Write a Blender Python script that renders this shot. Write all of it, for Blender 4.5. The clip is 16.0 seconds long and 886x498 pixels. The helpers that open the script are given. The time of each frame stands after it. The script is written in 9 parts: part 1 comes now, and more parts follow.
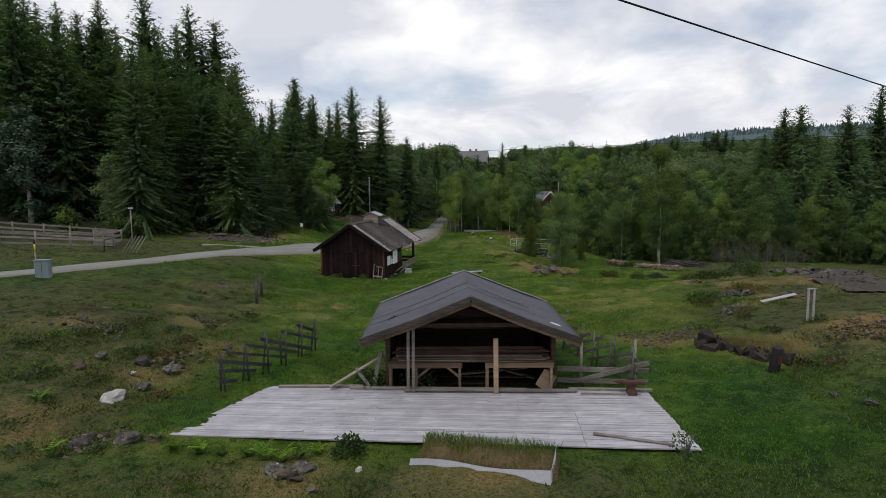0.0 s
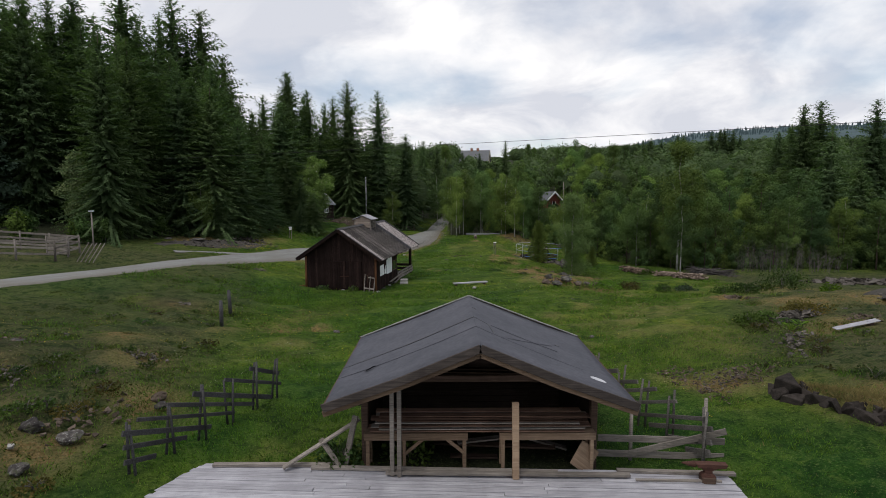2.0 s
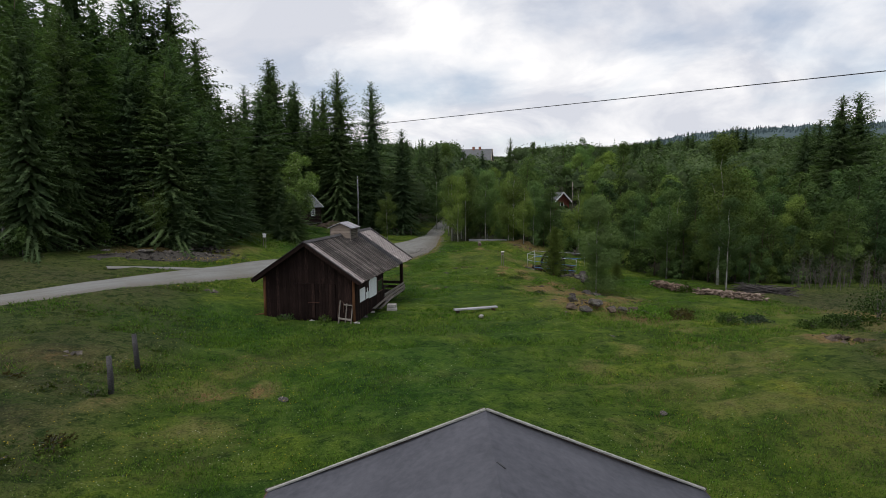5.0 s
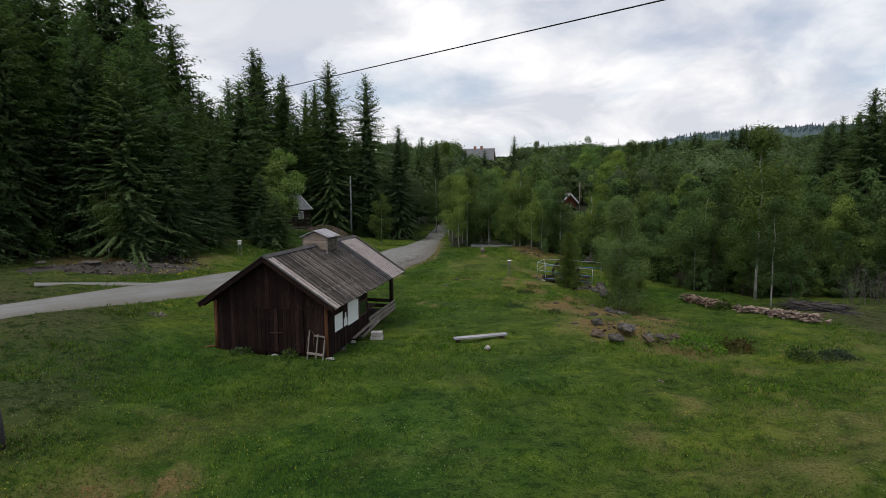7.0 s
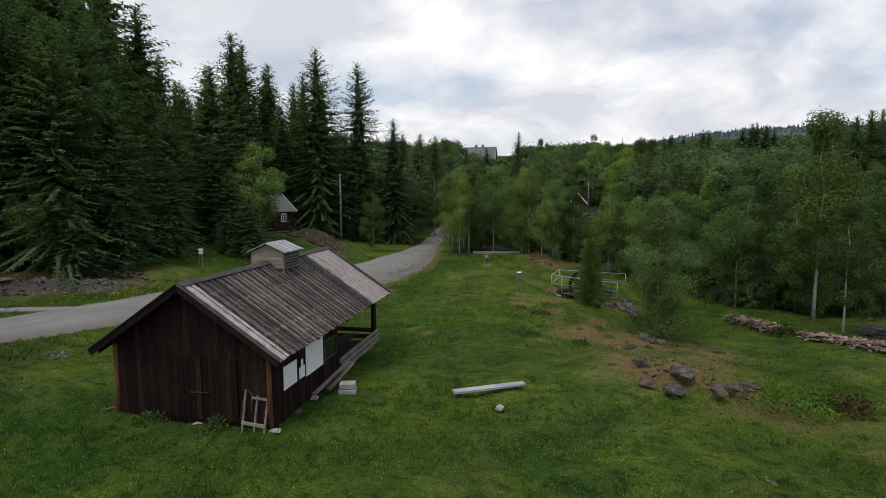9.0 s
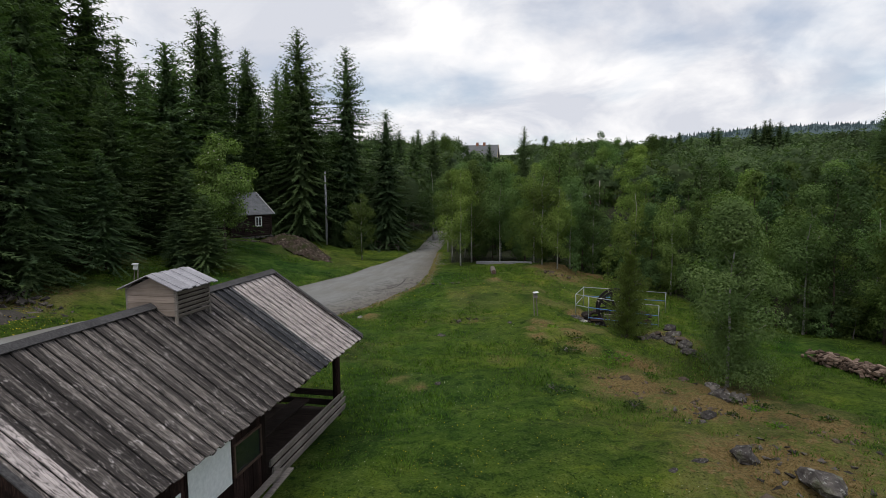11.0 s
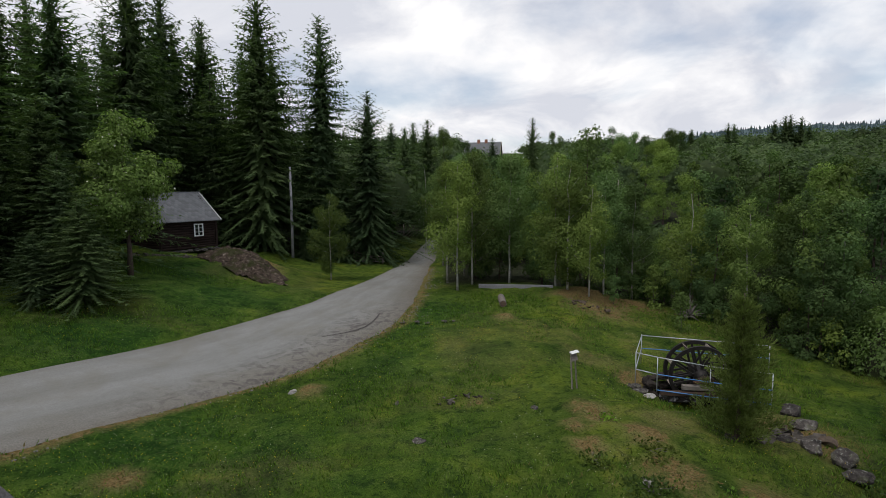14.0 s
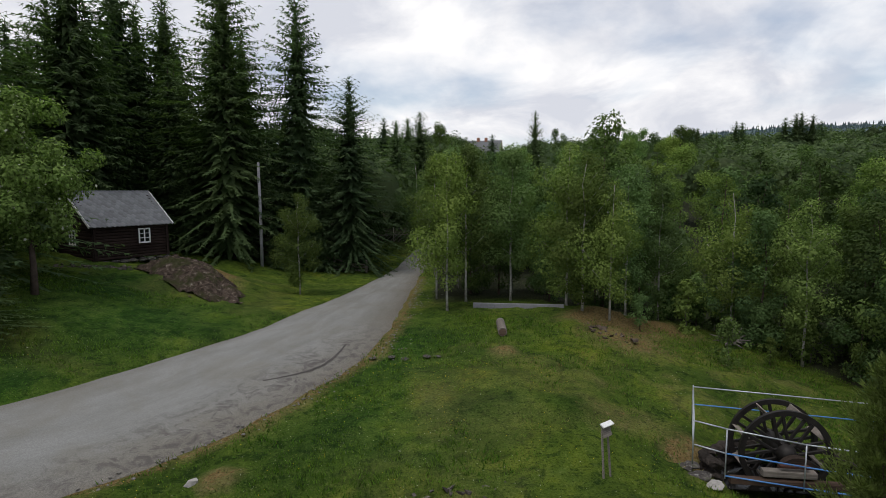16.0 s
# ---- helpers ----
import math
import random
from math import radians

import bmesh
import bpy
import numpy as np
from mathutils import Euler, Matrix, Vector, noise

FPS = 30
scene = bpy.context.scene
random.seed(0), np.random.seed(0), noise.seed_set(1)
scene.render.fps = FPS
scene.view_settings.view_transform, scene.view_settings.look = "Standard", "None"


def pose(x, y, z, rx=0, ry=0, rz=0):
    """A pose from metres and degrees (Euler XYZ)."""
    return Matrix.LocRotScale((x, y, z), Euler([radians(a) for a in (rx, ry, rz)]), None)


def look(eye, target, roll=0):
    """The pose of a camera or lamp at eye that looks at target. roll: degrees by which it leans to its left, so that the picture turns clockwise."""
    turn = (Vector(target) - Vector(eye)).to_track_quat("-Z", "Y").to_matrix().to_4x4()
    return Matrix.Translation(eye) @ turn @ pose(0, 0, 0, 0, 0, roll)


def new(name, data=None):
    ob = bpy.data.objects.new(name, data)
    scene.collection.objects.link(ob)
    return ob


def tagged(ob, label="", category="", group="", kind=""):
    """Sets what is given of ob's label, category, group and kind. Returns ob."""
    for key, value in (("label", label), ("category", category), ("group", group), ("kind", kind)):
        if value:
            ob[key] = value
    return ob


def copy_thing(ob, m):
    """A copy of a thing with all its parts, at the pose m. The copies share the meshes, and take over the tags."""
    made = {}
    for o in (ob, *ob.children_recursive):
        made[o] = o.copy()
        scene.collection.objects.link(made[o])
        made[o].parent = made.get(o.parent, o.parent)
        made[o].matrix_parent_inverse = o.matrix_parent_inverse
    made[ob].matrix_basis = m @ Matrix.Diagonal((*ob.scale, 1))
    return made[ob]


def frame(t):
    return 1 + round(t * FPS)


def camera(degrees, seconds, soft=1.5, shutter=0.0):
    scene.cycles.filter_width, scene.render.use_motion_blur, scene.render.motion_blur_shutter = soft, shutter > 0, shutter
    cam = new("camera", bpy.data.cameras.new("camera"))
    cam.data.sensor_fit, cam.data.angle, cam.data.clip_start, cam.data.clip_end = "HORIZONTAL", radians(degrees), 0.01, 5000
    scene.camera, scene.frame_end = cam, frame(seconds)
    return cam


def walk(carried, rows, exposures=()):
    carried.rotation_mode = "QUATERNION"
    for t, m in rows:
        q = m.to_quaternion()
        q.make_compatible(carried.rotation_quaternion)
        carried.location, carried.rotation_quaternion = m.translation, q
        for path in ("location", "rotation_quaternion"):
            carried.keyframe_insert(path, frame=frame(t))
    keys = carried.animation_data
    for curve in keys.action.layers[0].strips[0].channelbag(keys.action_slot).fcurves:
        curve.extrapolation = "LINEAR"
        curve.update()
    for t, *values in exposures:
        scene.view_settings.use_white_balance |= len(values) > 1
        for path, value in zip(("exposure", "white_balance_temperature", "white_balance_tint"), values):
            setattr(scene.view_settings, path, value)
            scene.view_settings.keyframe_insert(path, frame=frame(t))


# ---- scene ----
cam = camera(77.8, 16.0, soft=0.9)
METRES, EYE, TILT, LEAN, TURN = 55.0, 6.71, -2.5, 0.0, 0.0
ROWS = [
    (0.0, 0.0, 0.0, 0.0, -0.02, -3.66, 0.29),
    (0.5, 0.0004, 0.0217, 0.0011, 0.02, -3.65, 0.29),
    (1.0, 0.0007, 0.0448, 0.0022, 0.04, -3.65, 0.29),
    (1.5, 0.001, 0.069, 0.0037, 0.07, -3.66, 0.29),
    (2.0, 0.0013, 0.094, 0.005, 0.08, -3.66, 0.28),
    (2.5, 0.0018, 0.1199, 0.0064, 0.1, -3.66, 0.28),
    (3.0, 0.0022, 0.1462, 0.008, 0.12, -3.66, 0.27),
    (3.5, 0.0026, 0.173, 0.0093, 0.14, -3.65, 0.29),
    (4.0, 0.0029, 0.2, 0.0106, 0.14, -3.65, 0.28),
    (6.5, 0.0069, 0.3437, 0.0167, 0.3, -3.58, 0.31),
    (7.0, 0.0075, 0.3722, 0.0179, 0.31, -3.56, 0.31),
    (7.5, 0.0081, 0.4034, 0.0192, 0.33, -3.56, 0.3),
    (8.0, 0.0088, 0.4358, 0.0203, 0.34, -3.56, 0.28),
    (8.5, 0.0096, 0.4694, 0.0215, 0.36, -3.54, 0.31),
    (9.0, 0.0103, 0.5043, 0.0228, 0.37, -3.54, 0.32),
    (11.5, 0.013, 0.6939, 0.0306, 0.41, -3.55, 0.34),
    (12.0, 0.0136, 0.7334, 0.0324, 0.43, -3.55, 0.35),
    (12.5, 0.0143, 0.7725, 0.0342, 0.45, -3.56, 0.36),
    (13.0, 0.016, 0.8098, 0.0358, 0.47, -3.56, 0.32),
    (13.5, 0.0192, 0.8449, 0.0367, 0.49, -3.53, 0.34),
    (14.0, 0.0232, 0.8785, 0.0374, 0.51, -3.5, 0.35),
    (14.5, 0.0276, 0.9112, 0.0383, 0.53, -3.48, 0.34),
    (15.0, 0.0321, 0.9424, 0.0386, 0.56, -3.44, 0.35),
    (15.5, 0.0346, 0.9711, 0.0392, 0.55, -3.42, 0.34),
    (16.0, 0.0358, 0.9978, 0.0404, 0.57, -3.44, 0.3),
]
walk(cam, [(t, pose(0, 0, EYE, TILT, LEAN, TURN) @ pose(METRES * x, METRES * y, METRES * z, 90 + pitch, roll, yaw)) for t, x, y, z, yaw, pitch, roll in ROWS])

# ---- world, sun ----
SUN_EL, SUN_AZ = 66.0, 215.0          # degrees above the horizon, clockwise from +y
world = bpy.data.worlds.new("sky")
scene.world = world
world.use_nodes = True
WT = world.node_tree
WT.nodes.clear()


def wn(kind, **values):
    n = WT.nodes.new(kind)
    for k, v in values.items():
        n.inputs[k].default_value = v
    return n


w_out = wn("ShaderNodeOutputWorld")
w_sky = wn("ShaderNodeTexSky")
w_sky.sky_type = "NISHITA"
w_sky.sun_disc = False
w_sky.sun_elevation = radians(SUN_EL)
w_sky.sun_rotation = radians(SUN_AZ)
w_co = wn("ShaderNodeTexCoord")
w_sep = wn("ShaderNodeSeparateXYZ")
WT.links.new(w_co.outputs["Generated"], w_sep.inputs[0])
w_lift = wn("ShaderNodeMath")
w_lift.operation = "ADD"
w_lift.inputs[1].default_value = 0.32
w_abs = wn("ShaderNodeMath")
w_abs.operation = "ABSOLUTE"
WT.links.new(w_sep.outputs["Z"], w_abs.inputs[0])
WT.links.new(w_abs.outputs[0], w_lift.inputs[0])
w_com = wn("ShaderNodeCombineXYZ")
for axis in ("X", "Y"):
    d = wn("ShaderNodeMath")
    d.operation = "DIVIDE"
    WT.links.new(w_sep.outputs[axis], d.inputs[0])
    WT.links.new(w_lift.outputs[0], d.inputs[1])
    WT.links.new(d.outputs[0], w_com.inputs[axis])
w_map = wn("ShaderNodeMapping")
w_map.inputs["Location"].default_value = (3.1, 1.7, 0.4)
w_map.inputs["Rotation"].default_value = (0, 0, 0.35)
w_map.inputs["Scale"].default_value = (1.0, 1.0, 1.0)
WT.links.new(w_com.outputs[0], w_map.inputs[0])
w_n1 = wn("ShaderNodeTexNoise", Scale=1.2, Detail=9.0, Roughness=0.52, Distortion=0.2)
w_n2 = wn("ShaderNodeTexNoise", Scale=2.2, Detail=9.0, Roughness=0.56, Distortion=0.5)
for n in (w_n1, w_n2):
    WT.links.new(w_map.outputs[0], n.inputs["Vector"])
w_cov = wn("ShaderNodeValToRGB")
w_cov.color_ramp.elements[0].position = 0.34
w_cov.color_ramp.elements[0].color = (0.30, 0.30, 0.30, 1)
w_cov.color_ramp.elements[1].position = 0.5
WT.links.new(w_n1.outputs[0], w_cov.inputs[0])
w_col = wn("ShaderNodeValToRGB")
w_col.color_ramp.elements[0].position = 0.40
w_col.color_ramp.elements[0].color = (0.68, 0.70, 0.77, 1)
w_col.color_ramp.elements[1].position = 0.60
w_col.color_ramp.elements[1].color = (1.0, 0.99, 1.0, 1)
WT.links.new(w_n2.outputs[0], w_col.inputs[0])
w_b1 = wn("ShaderNodeBackground", Strength=0.12)
w_b2 = wn("ShaderNodeBackground", Strength=1.02)
WT.links.new(w_sky.outputs[0], w_b1.inputs[0])
WT.links.new(w_col.outputs[0], w_b2.inputs[0])
w_mix = wn("ShaderNodeMixShader")
WT.links.new(w_cov.outputs[0], w_mix.inputs[0])
WT.links.new(w_b1.outputs[0], w_mix.inputs[1])
WT.links.new(w_b2.outputs[0], w_mix.inputs[2])
WT.links.new(w_mix.outputs[0], w_out.inputs[0])

sun = new("sun", bpy.data.lights.new("sun", "SUN"))
sun.data.energy = 1.5
sun.data.angle = radians(30)
sun.data.color = (1.0, 0.96, 0.9)
sx, sy = math.sin(radians(SUN_AZ)), math.cos(radians(SUN_AZ))
sun.matrix_world = look((sx * 200, sy * 200, 200 * math.tan(radians(SUN_EL))), (0, 0, 0))

# ---- materials ----


class Mat:
    """A principled material with a node tree that is easy to grow."""

    def __init__(self, name, rough=0.8, metal=0.0):
        self.m = bpy.data.materials.new(name)
        self.m.use_nodes = True
        self.t = self.m.node_tree
        self.b = self.t.nodes["Principled BSDF"]
        self.b.inputs["Roughness"].default_value = rough
        self.b.inputs["Metallic"].default_value = metal
        self.b.inputs["Specular IOR Level"].default_value = 0.35 if rough < 0.7 else 0.06
        self.co = self.t.nodes.new("ShaderNodeTexCoord")

    def node(self, kind, **values):
        n = self.t.nodes.new(kind)
        for k, v in values.items():
            n.inputs[k].default_value = v
        return n

    def link(self, a, b):
        self.t.links.new(a, b)

    def place(self, scale=(1, 1, 1), space="Object"):
        n = self.node("ShaderNodeMapping")
        n.inputs["Scale"].default_value = scale
        self.link(self.co.outputs[space], n.inputs[0])
        return n.outputs[0]

    def noise(self, scale, detail=5.0, rough=0.6, vec=None, warp=0.0):
        n = self.node("ShaderNodeTexNoise", Scale=scale, Detail=detail, Roughness=rough, Distortion=warp)
        self.link(vec if vec is not None else self.co.outputs["Object"], n.inputs["Vector"])
        return n.outputs[0]

    def ramp(self, fac, stops):
        n = self.node("ShaderNodeValToRGB")
        e = n.color_ramp.elements
        while len(e) < len(stops):
            e.new(0.5)
        for k, (p, c) in enumerate(stops):
            e[k].position = p
            e[k].color = (*c, 1) if isinstance(c, tuple) else (c, c, c, 1)
        self.link(fac, n.inputs[0])
        return n.outputs[0]

    def mix(self, fac, a, b, kind="MIX"):
        n = self.node("ShaderNodeMix")
        n.data_type = "RGBA"
        n.blend_type = kind
        for value, k in ((fac, 0), (a, 6), (b, 7)):
            if isinstance(value, (int, float)):
                n.inputs[k].default_value = value
            elif isinstance(value, tuple):
                n.inputs[k].default_value = (*value, 1)
            else:
                self.link(value, n.inputs[k])
        return n.outputs[2]

    def node_scaled(self, value, k):
        n = self.node("ShaderNodeMath")
        n.operation = "MULTIPLY"
        n.inputs[1].default_value = k
        self.link(value, n.inputs[0])
        return n.outputs[0]

    def colour(self, c):
        if isinstance(c, tuple):
            self.b.inputs["Base Color"].default_value = (*c, 1)
        else:
            self.link(c, self.b.inputs["Base Color"])
        return self

    def bump(self, height, strength=0.4, distance=0.02):
        n = self.node("ShaderNodeBump", Strength=strength, Distance=distance)
        self.link(height, n.inputs["Height"])
        self.link(n.outputs[0], self.b.inputs["Normal"])
        return self

    def vary(self, c, low=0.8, high=1.2, island=False):
        """Lighten or darken a colour piece by piece."""
        if island:
            r = self.node("ShaderNodeNewGeometry").outputs["Random Per Island"]
        else:
            r = self.node("ShaderNodeObjectInfo").outputs["Random"]
        k = self.ramp(r, [(0.0, low), (1.0, high)])
        return self.mix(1.0, c, k, "MULTIPLY")


def wood(name, dark, light, axis=0, rough=0.85, pale=None, low=0.75, high=1.2, grain=38.0, streak=1.0, cover=0.55, uneven=0.10, soft=0.05, fleck=None, flecks=0.57):
    """Weathered wood with grain along one axis; pale: peeling or bleached patches."""
    m = Mat(name, rough)
    s = [grain, grain, grain]
    s[axis] = 1.6
    vec = m.place(tuple(s))
    off = m.node("ShaderNodeObjectInfo").outputs["Random"]
    add = m.node("ShaderNodeVectorMath")
    m.link(vec, add.inputs[0])
    sc = m.node("ShaderNodeMath")
    sc.operation = "MULTIPLY"
    sc.inputs[1].default_value = 37.0
    m.link(off, sc.inputs[0])
    m.link(sc.outputs[0], add.inputs[1])
    fine = m.noise(1.0, 6, 0.65, add.outputs[0], 0.3)
    broad = m.noise(1.3, 4, 0.6, None, 0.4)
    c = m.ramp(fine, [(0.3, dark), (0.68, light)])
    c = m.mix(m.ramp(broad, [(0.35, 0.0), (0.7, 0.55 * streak)]), c, tuple(v * 0.55 for v in dark))
    if pale:
        s2 = [46.0, 46.0, 46.0]
        s2[axis] = 3.2
        add2 = m.node("ShaderNodeVectorMath")
        m.link(m.place(tuple(s2)), add2.inputs[0])
        m.link(sc.outputs[0], add2.inputs[1])
        p = m.noise(1.0, 10, 0.78, add2.outputs[0], 0.7)
        worn = m.node("ShaderNodeMath")
        worn.operation = "MULTIPLY_ADD"
        worn.inputs[1].default_value, worn.inputs[2].default_value = uneven, -uneven / 2
        m.link(off, worn.inputs[0])
        share = m.node("ShaderNodeMath")
        share.operation = "ADD"
        m.link(p, share.inputs[0])
        m.link(worn.outputs[0], share.inputs[1])
        c = m.mix(m.ramp(share.outputs[0], [(cover, 0.0), (cover + soft, 0.85)]), c, pale)
    if fleck:
        s3 = [22.0, 22.0, 22.0]
        s3[axis] = 6.0
        add3 = m.node("ShaderNodeVectorMath")
        m.link(m.place(tuple(s3)), add3.inputs[0])
        m.link(sc.outputs[0], add3.inputs[1])
        chipped = m.mix(0.35, m.noise(1.0, 10, 0.75, add3.outputs[0], 0.9), m.noise(0.9, 5, 0.65, None, 0.6))
        c = m.mix(m.ramp(chipped, [(flecks, 0.0), (flecks + 0.02, 0.9)]), c, fleck)
    m.colour(m.vary(c, low, high))
    m.bump(fine, 0.5, 0.006)
    return m.m


def plain(name, a, b, scale=6.0, rough=0.7, metal=0.0, bump=0.2, vary=None, detail=6):
    m = Mat(name, rough, metal)
    n = m.noise(scale, detail, 0.65)
    n2 = m.noise(scale * 9, 4, 0.6)
    c = m.ramp(n, [(0.3, a), (0.7, b)])
    c = m.mix(0.25, c, m.ramp(n2, [(0.3, tuple(v * 0.6 for v in a)), (0.7, tuple(min(1, v * 1.3) for v in b))]))
    if vary:
        c = m.vary(c, *vary)
    m.colour(c)
    m.bump(n2, bump, 0.01)
    return m.m


def leafy(name, a, b, thin=0.3, island=(0.6, 1.35), tree=(0.58, 1.38), scale=0.35, hue=1.0):
    """Foliage: diffuse with light let through, varied leaf by leaf and tree by tree."""
    m = Mat(name, 0.75)
    n = m.noise(scale, 3, 0.6)
    c = m.ramp(n, [(0.3, a), (0.7, b)])
    c = m.vary(c, *island, island=True)
    c = m.vary(c, *tree)
    # some trees greener blue, others yellower
    odd = m.node("ShaderNodeMath")
    odd.operation = "FRACT"
    m.link(m.node_scaled(m.node("ShaderNodeObjectInfo").outputs["Random"], 7.3), odd.inputs[0])
    c = m.mix(1.0, c, m.ramp(odd.outputs[0], [(0.0, (1 - 0.16 * hue, 1 - 0.05 * hue, 1 + 0.12 * hue)), (0.55, (1.0, 1.0, 1.0)), (1.0, (1 + 0.14 * hue, 1 + 0.06 * hue, 1 - 0.2 * hue))]), "MULTIPLY") if tree != (1, 1) else c
    m.colour(c)
    tr = m.node("ShaderNodeBsdfTranslucent")
    m.link(m.mix(1.0, c, (1.0, 1.25, 0.55), "MULTIPLY"), tr.inputs[0])
    mx = m.node("ShaderNodeMixShader", Fac=thin)
    m.link(m.b.outputs[0], mx.inputs[1])
    m.link(tr.outputs[0], mx.inputs[2])
    m.link(mx.outputs[0], m.t.nodes["Material Output"].inputs[0])
    return m.m


def ground_material():
    m = Mat("meadow", 0.95)
    big = m.noise(0.11, 5, 0.6, None, 0.6)
    mid = m.noise(0.6, 6, 0.65, None, 0.4)
    fine = m.noise(9.0, 6, 0.7)
    tiny = m.noise(60.0, 3, 0.7)
    lush = m.ramp(mid, [(0.3, (0.038, 0.072, 0.007)), (0.5, (0.082, 0.124, 0.011)), (0.7, (0.158, 0.182, 0.022))])
    rich = m.ramp(mid, [(0.3, (0.016, 0.052, 0.006)), (0.5, (0.035, 0.088, 0.009)), (0.7, (0.072, 0.128, 0.017))])
    deep = m.ramp(mid, [(0.3, (0.009, 0.034, 0.004)), (0.5, (0.020, 0.066, 0.007)), (0.7, (0.040, 0.098, 0.011))])
    dry = m.ramp(fine, [(0.3, (0.12, 0.11, 0.022)), (0.55, (0.24, 0.185, 0.055)), (0.8, (0.34, 0.255, 0.11))])
    earth = m.ramp(fine, [(0.3, (0.07, 0.048, 0.016)), (0.48, (0.24, 0.145, 0.042)), (0.62, (0.30, 0.20, 0.075)), (0.78, (0.36, 0.28, 0.17))])
    clump = m.noise(2.3, 6, 0.7, None, 0.5)
    at = m.node("ShaderNodeAttribute")
    at.attribute_name = "bare"
    sep = m.node("ShaderNodeSeparateColor")
    m.link(at.outputs["Color"], sep.inputs[0])
    c = m.mix(m.ramp(fine, [(0.35, 0.0), (0.72, 0.55)]), lush, (0.132, 0.160, 0.018))
    c = m.mix(m.ramp(at.outputs["Alpha"], [(0.1, 0.0), (0.7, 0.9)]), c, rich)
    c = m.mix(m.ramp(at.outputs["Alpha"], [(0.74, 0.0), (0.95, 1.0)]), c, deep)
    c = m.mix(m.ramp(clump, [(0.38, 0.75), (0.5, 0.0)]), c, (0.012, 0.034, 0.005))
    c = m.mix(m.ramp(clump, [(0.53, 0.0), (0.68, 0.6)]), c, (0.112, 0.160, 0.022))
    c = m.mix(m.ramp(big, [(0.55, 0.0), (0.72, 0.45)]), c, dry)
    # swathes of thick and thin growth
    swathe = m.ramp(m.noise(0.34, 6, 0.62, None, 0.9), [(0.34, (0.55, 0.66, 0.62)), (0.46, (0.95, 0.98, 0.95)), (0.55, (1.14, 1.12, 1.0)), (0.68, (1.62, 1.42, 1.0))])
    c = m.mix(1.0, c, swathe, "MULTIPLY")
    heath = m.ramp(clump, [(0.28, (0.008, 0.012, 0.005)), (0.41, (0.022, 0.034, 0.009)), (0.475, (0.056, 0.058, 0.022)), (0.545, (0.118, 0.084, 0.042)), (0.61, (0.040, 0.060, 0.014)), (0.74, (0.090, 0.094, 0.030))])
    hm = m.node("ShaderNodeMath")
    hm.operation = "MULTIPLY"
    m.link(sep.outputs[2], hm.inputs[0])
    m.link(m.ramp(mid, [(0.25, 0.55), (0.5, 1.0)]), hm.inputs[1])
    c = m.mix(hm.outputs[0], c, heath)
    # dry grass where the soil is thin, bare earth in its middle
    d = m.node("ShaderNodeMath")
    d.operation = "ADD"
    m.link(sep.outputs[0], d.inputs[0])
    m.link(m.ramp(mid, [(0.3, -0.0), (0.7, 0.5)]), d.inputs[1])
    c = m.mix(m.ramp(d.outputs[0], [(0.5, 0.0), (0.95, 0.8)]), c, dry)
    e = m.node("ShaderNodeMath")
    e.operation = "ADD"
    m.link(sep.outputs[0], e.inputs[0])
    m.link(m.ramp(m.noise(3.2, 7, 0.75), [(0.36, -0.25), (0.66, 0.6)]), e.inputs[1])
    c = m.mix(m.ramp(e.outputs[0], [(0.92, 0.0), (1.15, 0.9)]), c, earth)
    c = m.mix(sep.outputs[1], c, m.ramp(fine, [(0.35, (0.022, 0.024, 0.010)), (0.7, (0.05, 0.046, 0.022))]))
    speck = m.noise(15.0, 3, 0.75)
    c = m.mix(m.ramp(speck, [(0.34, 0.8), (0.47, 0.0)]), c, (0.010, 0.024, 0.004))
    flecks = m.node("ShaderNodeMath")
    flecks.operation = "MULTIPLY"
    m.link(m.ramp(speck, [(0.56, 0.0), (0.66, 0.6)]), flecks.inputs[0])
    m.link(m.ramp(mid, [(0.35, 0.25), (0.6, 1.0)]), flecks.inputs[1])
    c = m.mix(flecks.outputs[0], c, (0.22, 0.235, 0.06))
    c = m.mix(m.ramp(tiny, [(0.35, 0.25), (0.55, 0.0)]), c, (0.016, 0.032, 0.006))
    m.colour(m.mix(1.0, c, (0.80, 0.86, 1.18), "MULTIPLY"))
    h = m.mix(0.5, fine, tiny)
    m.bump(m.mix(0.4, h, clump), 0.9, 0.16)
    return m.m


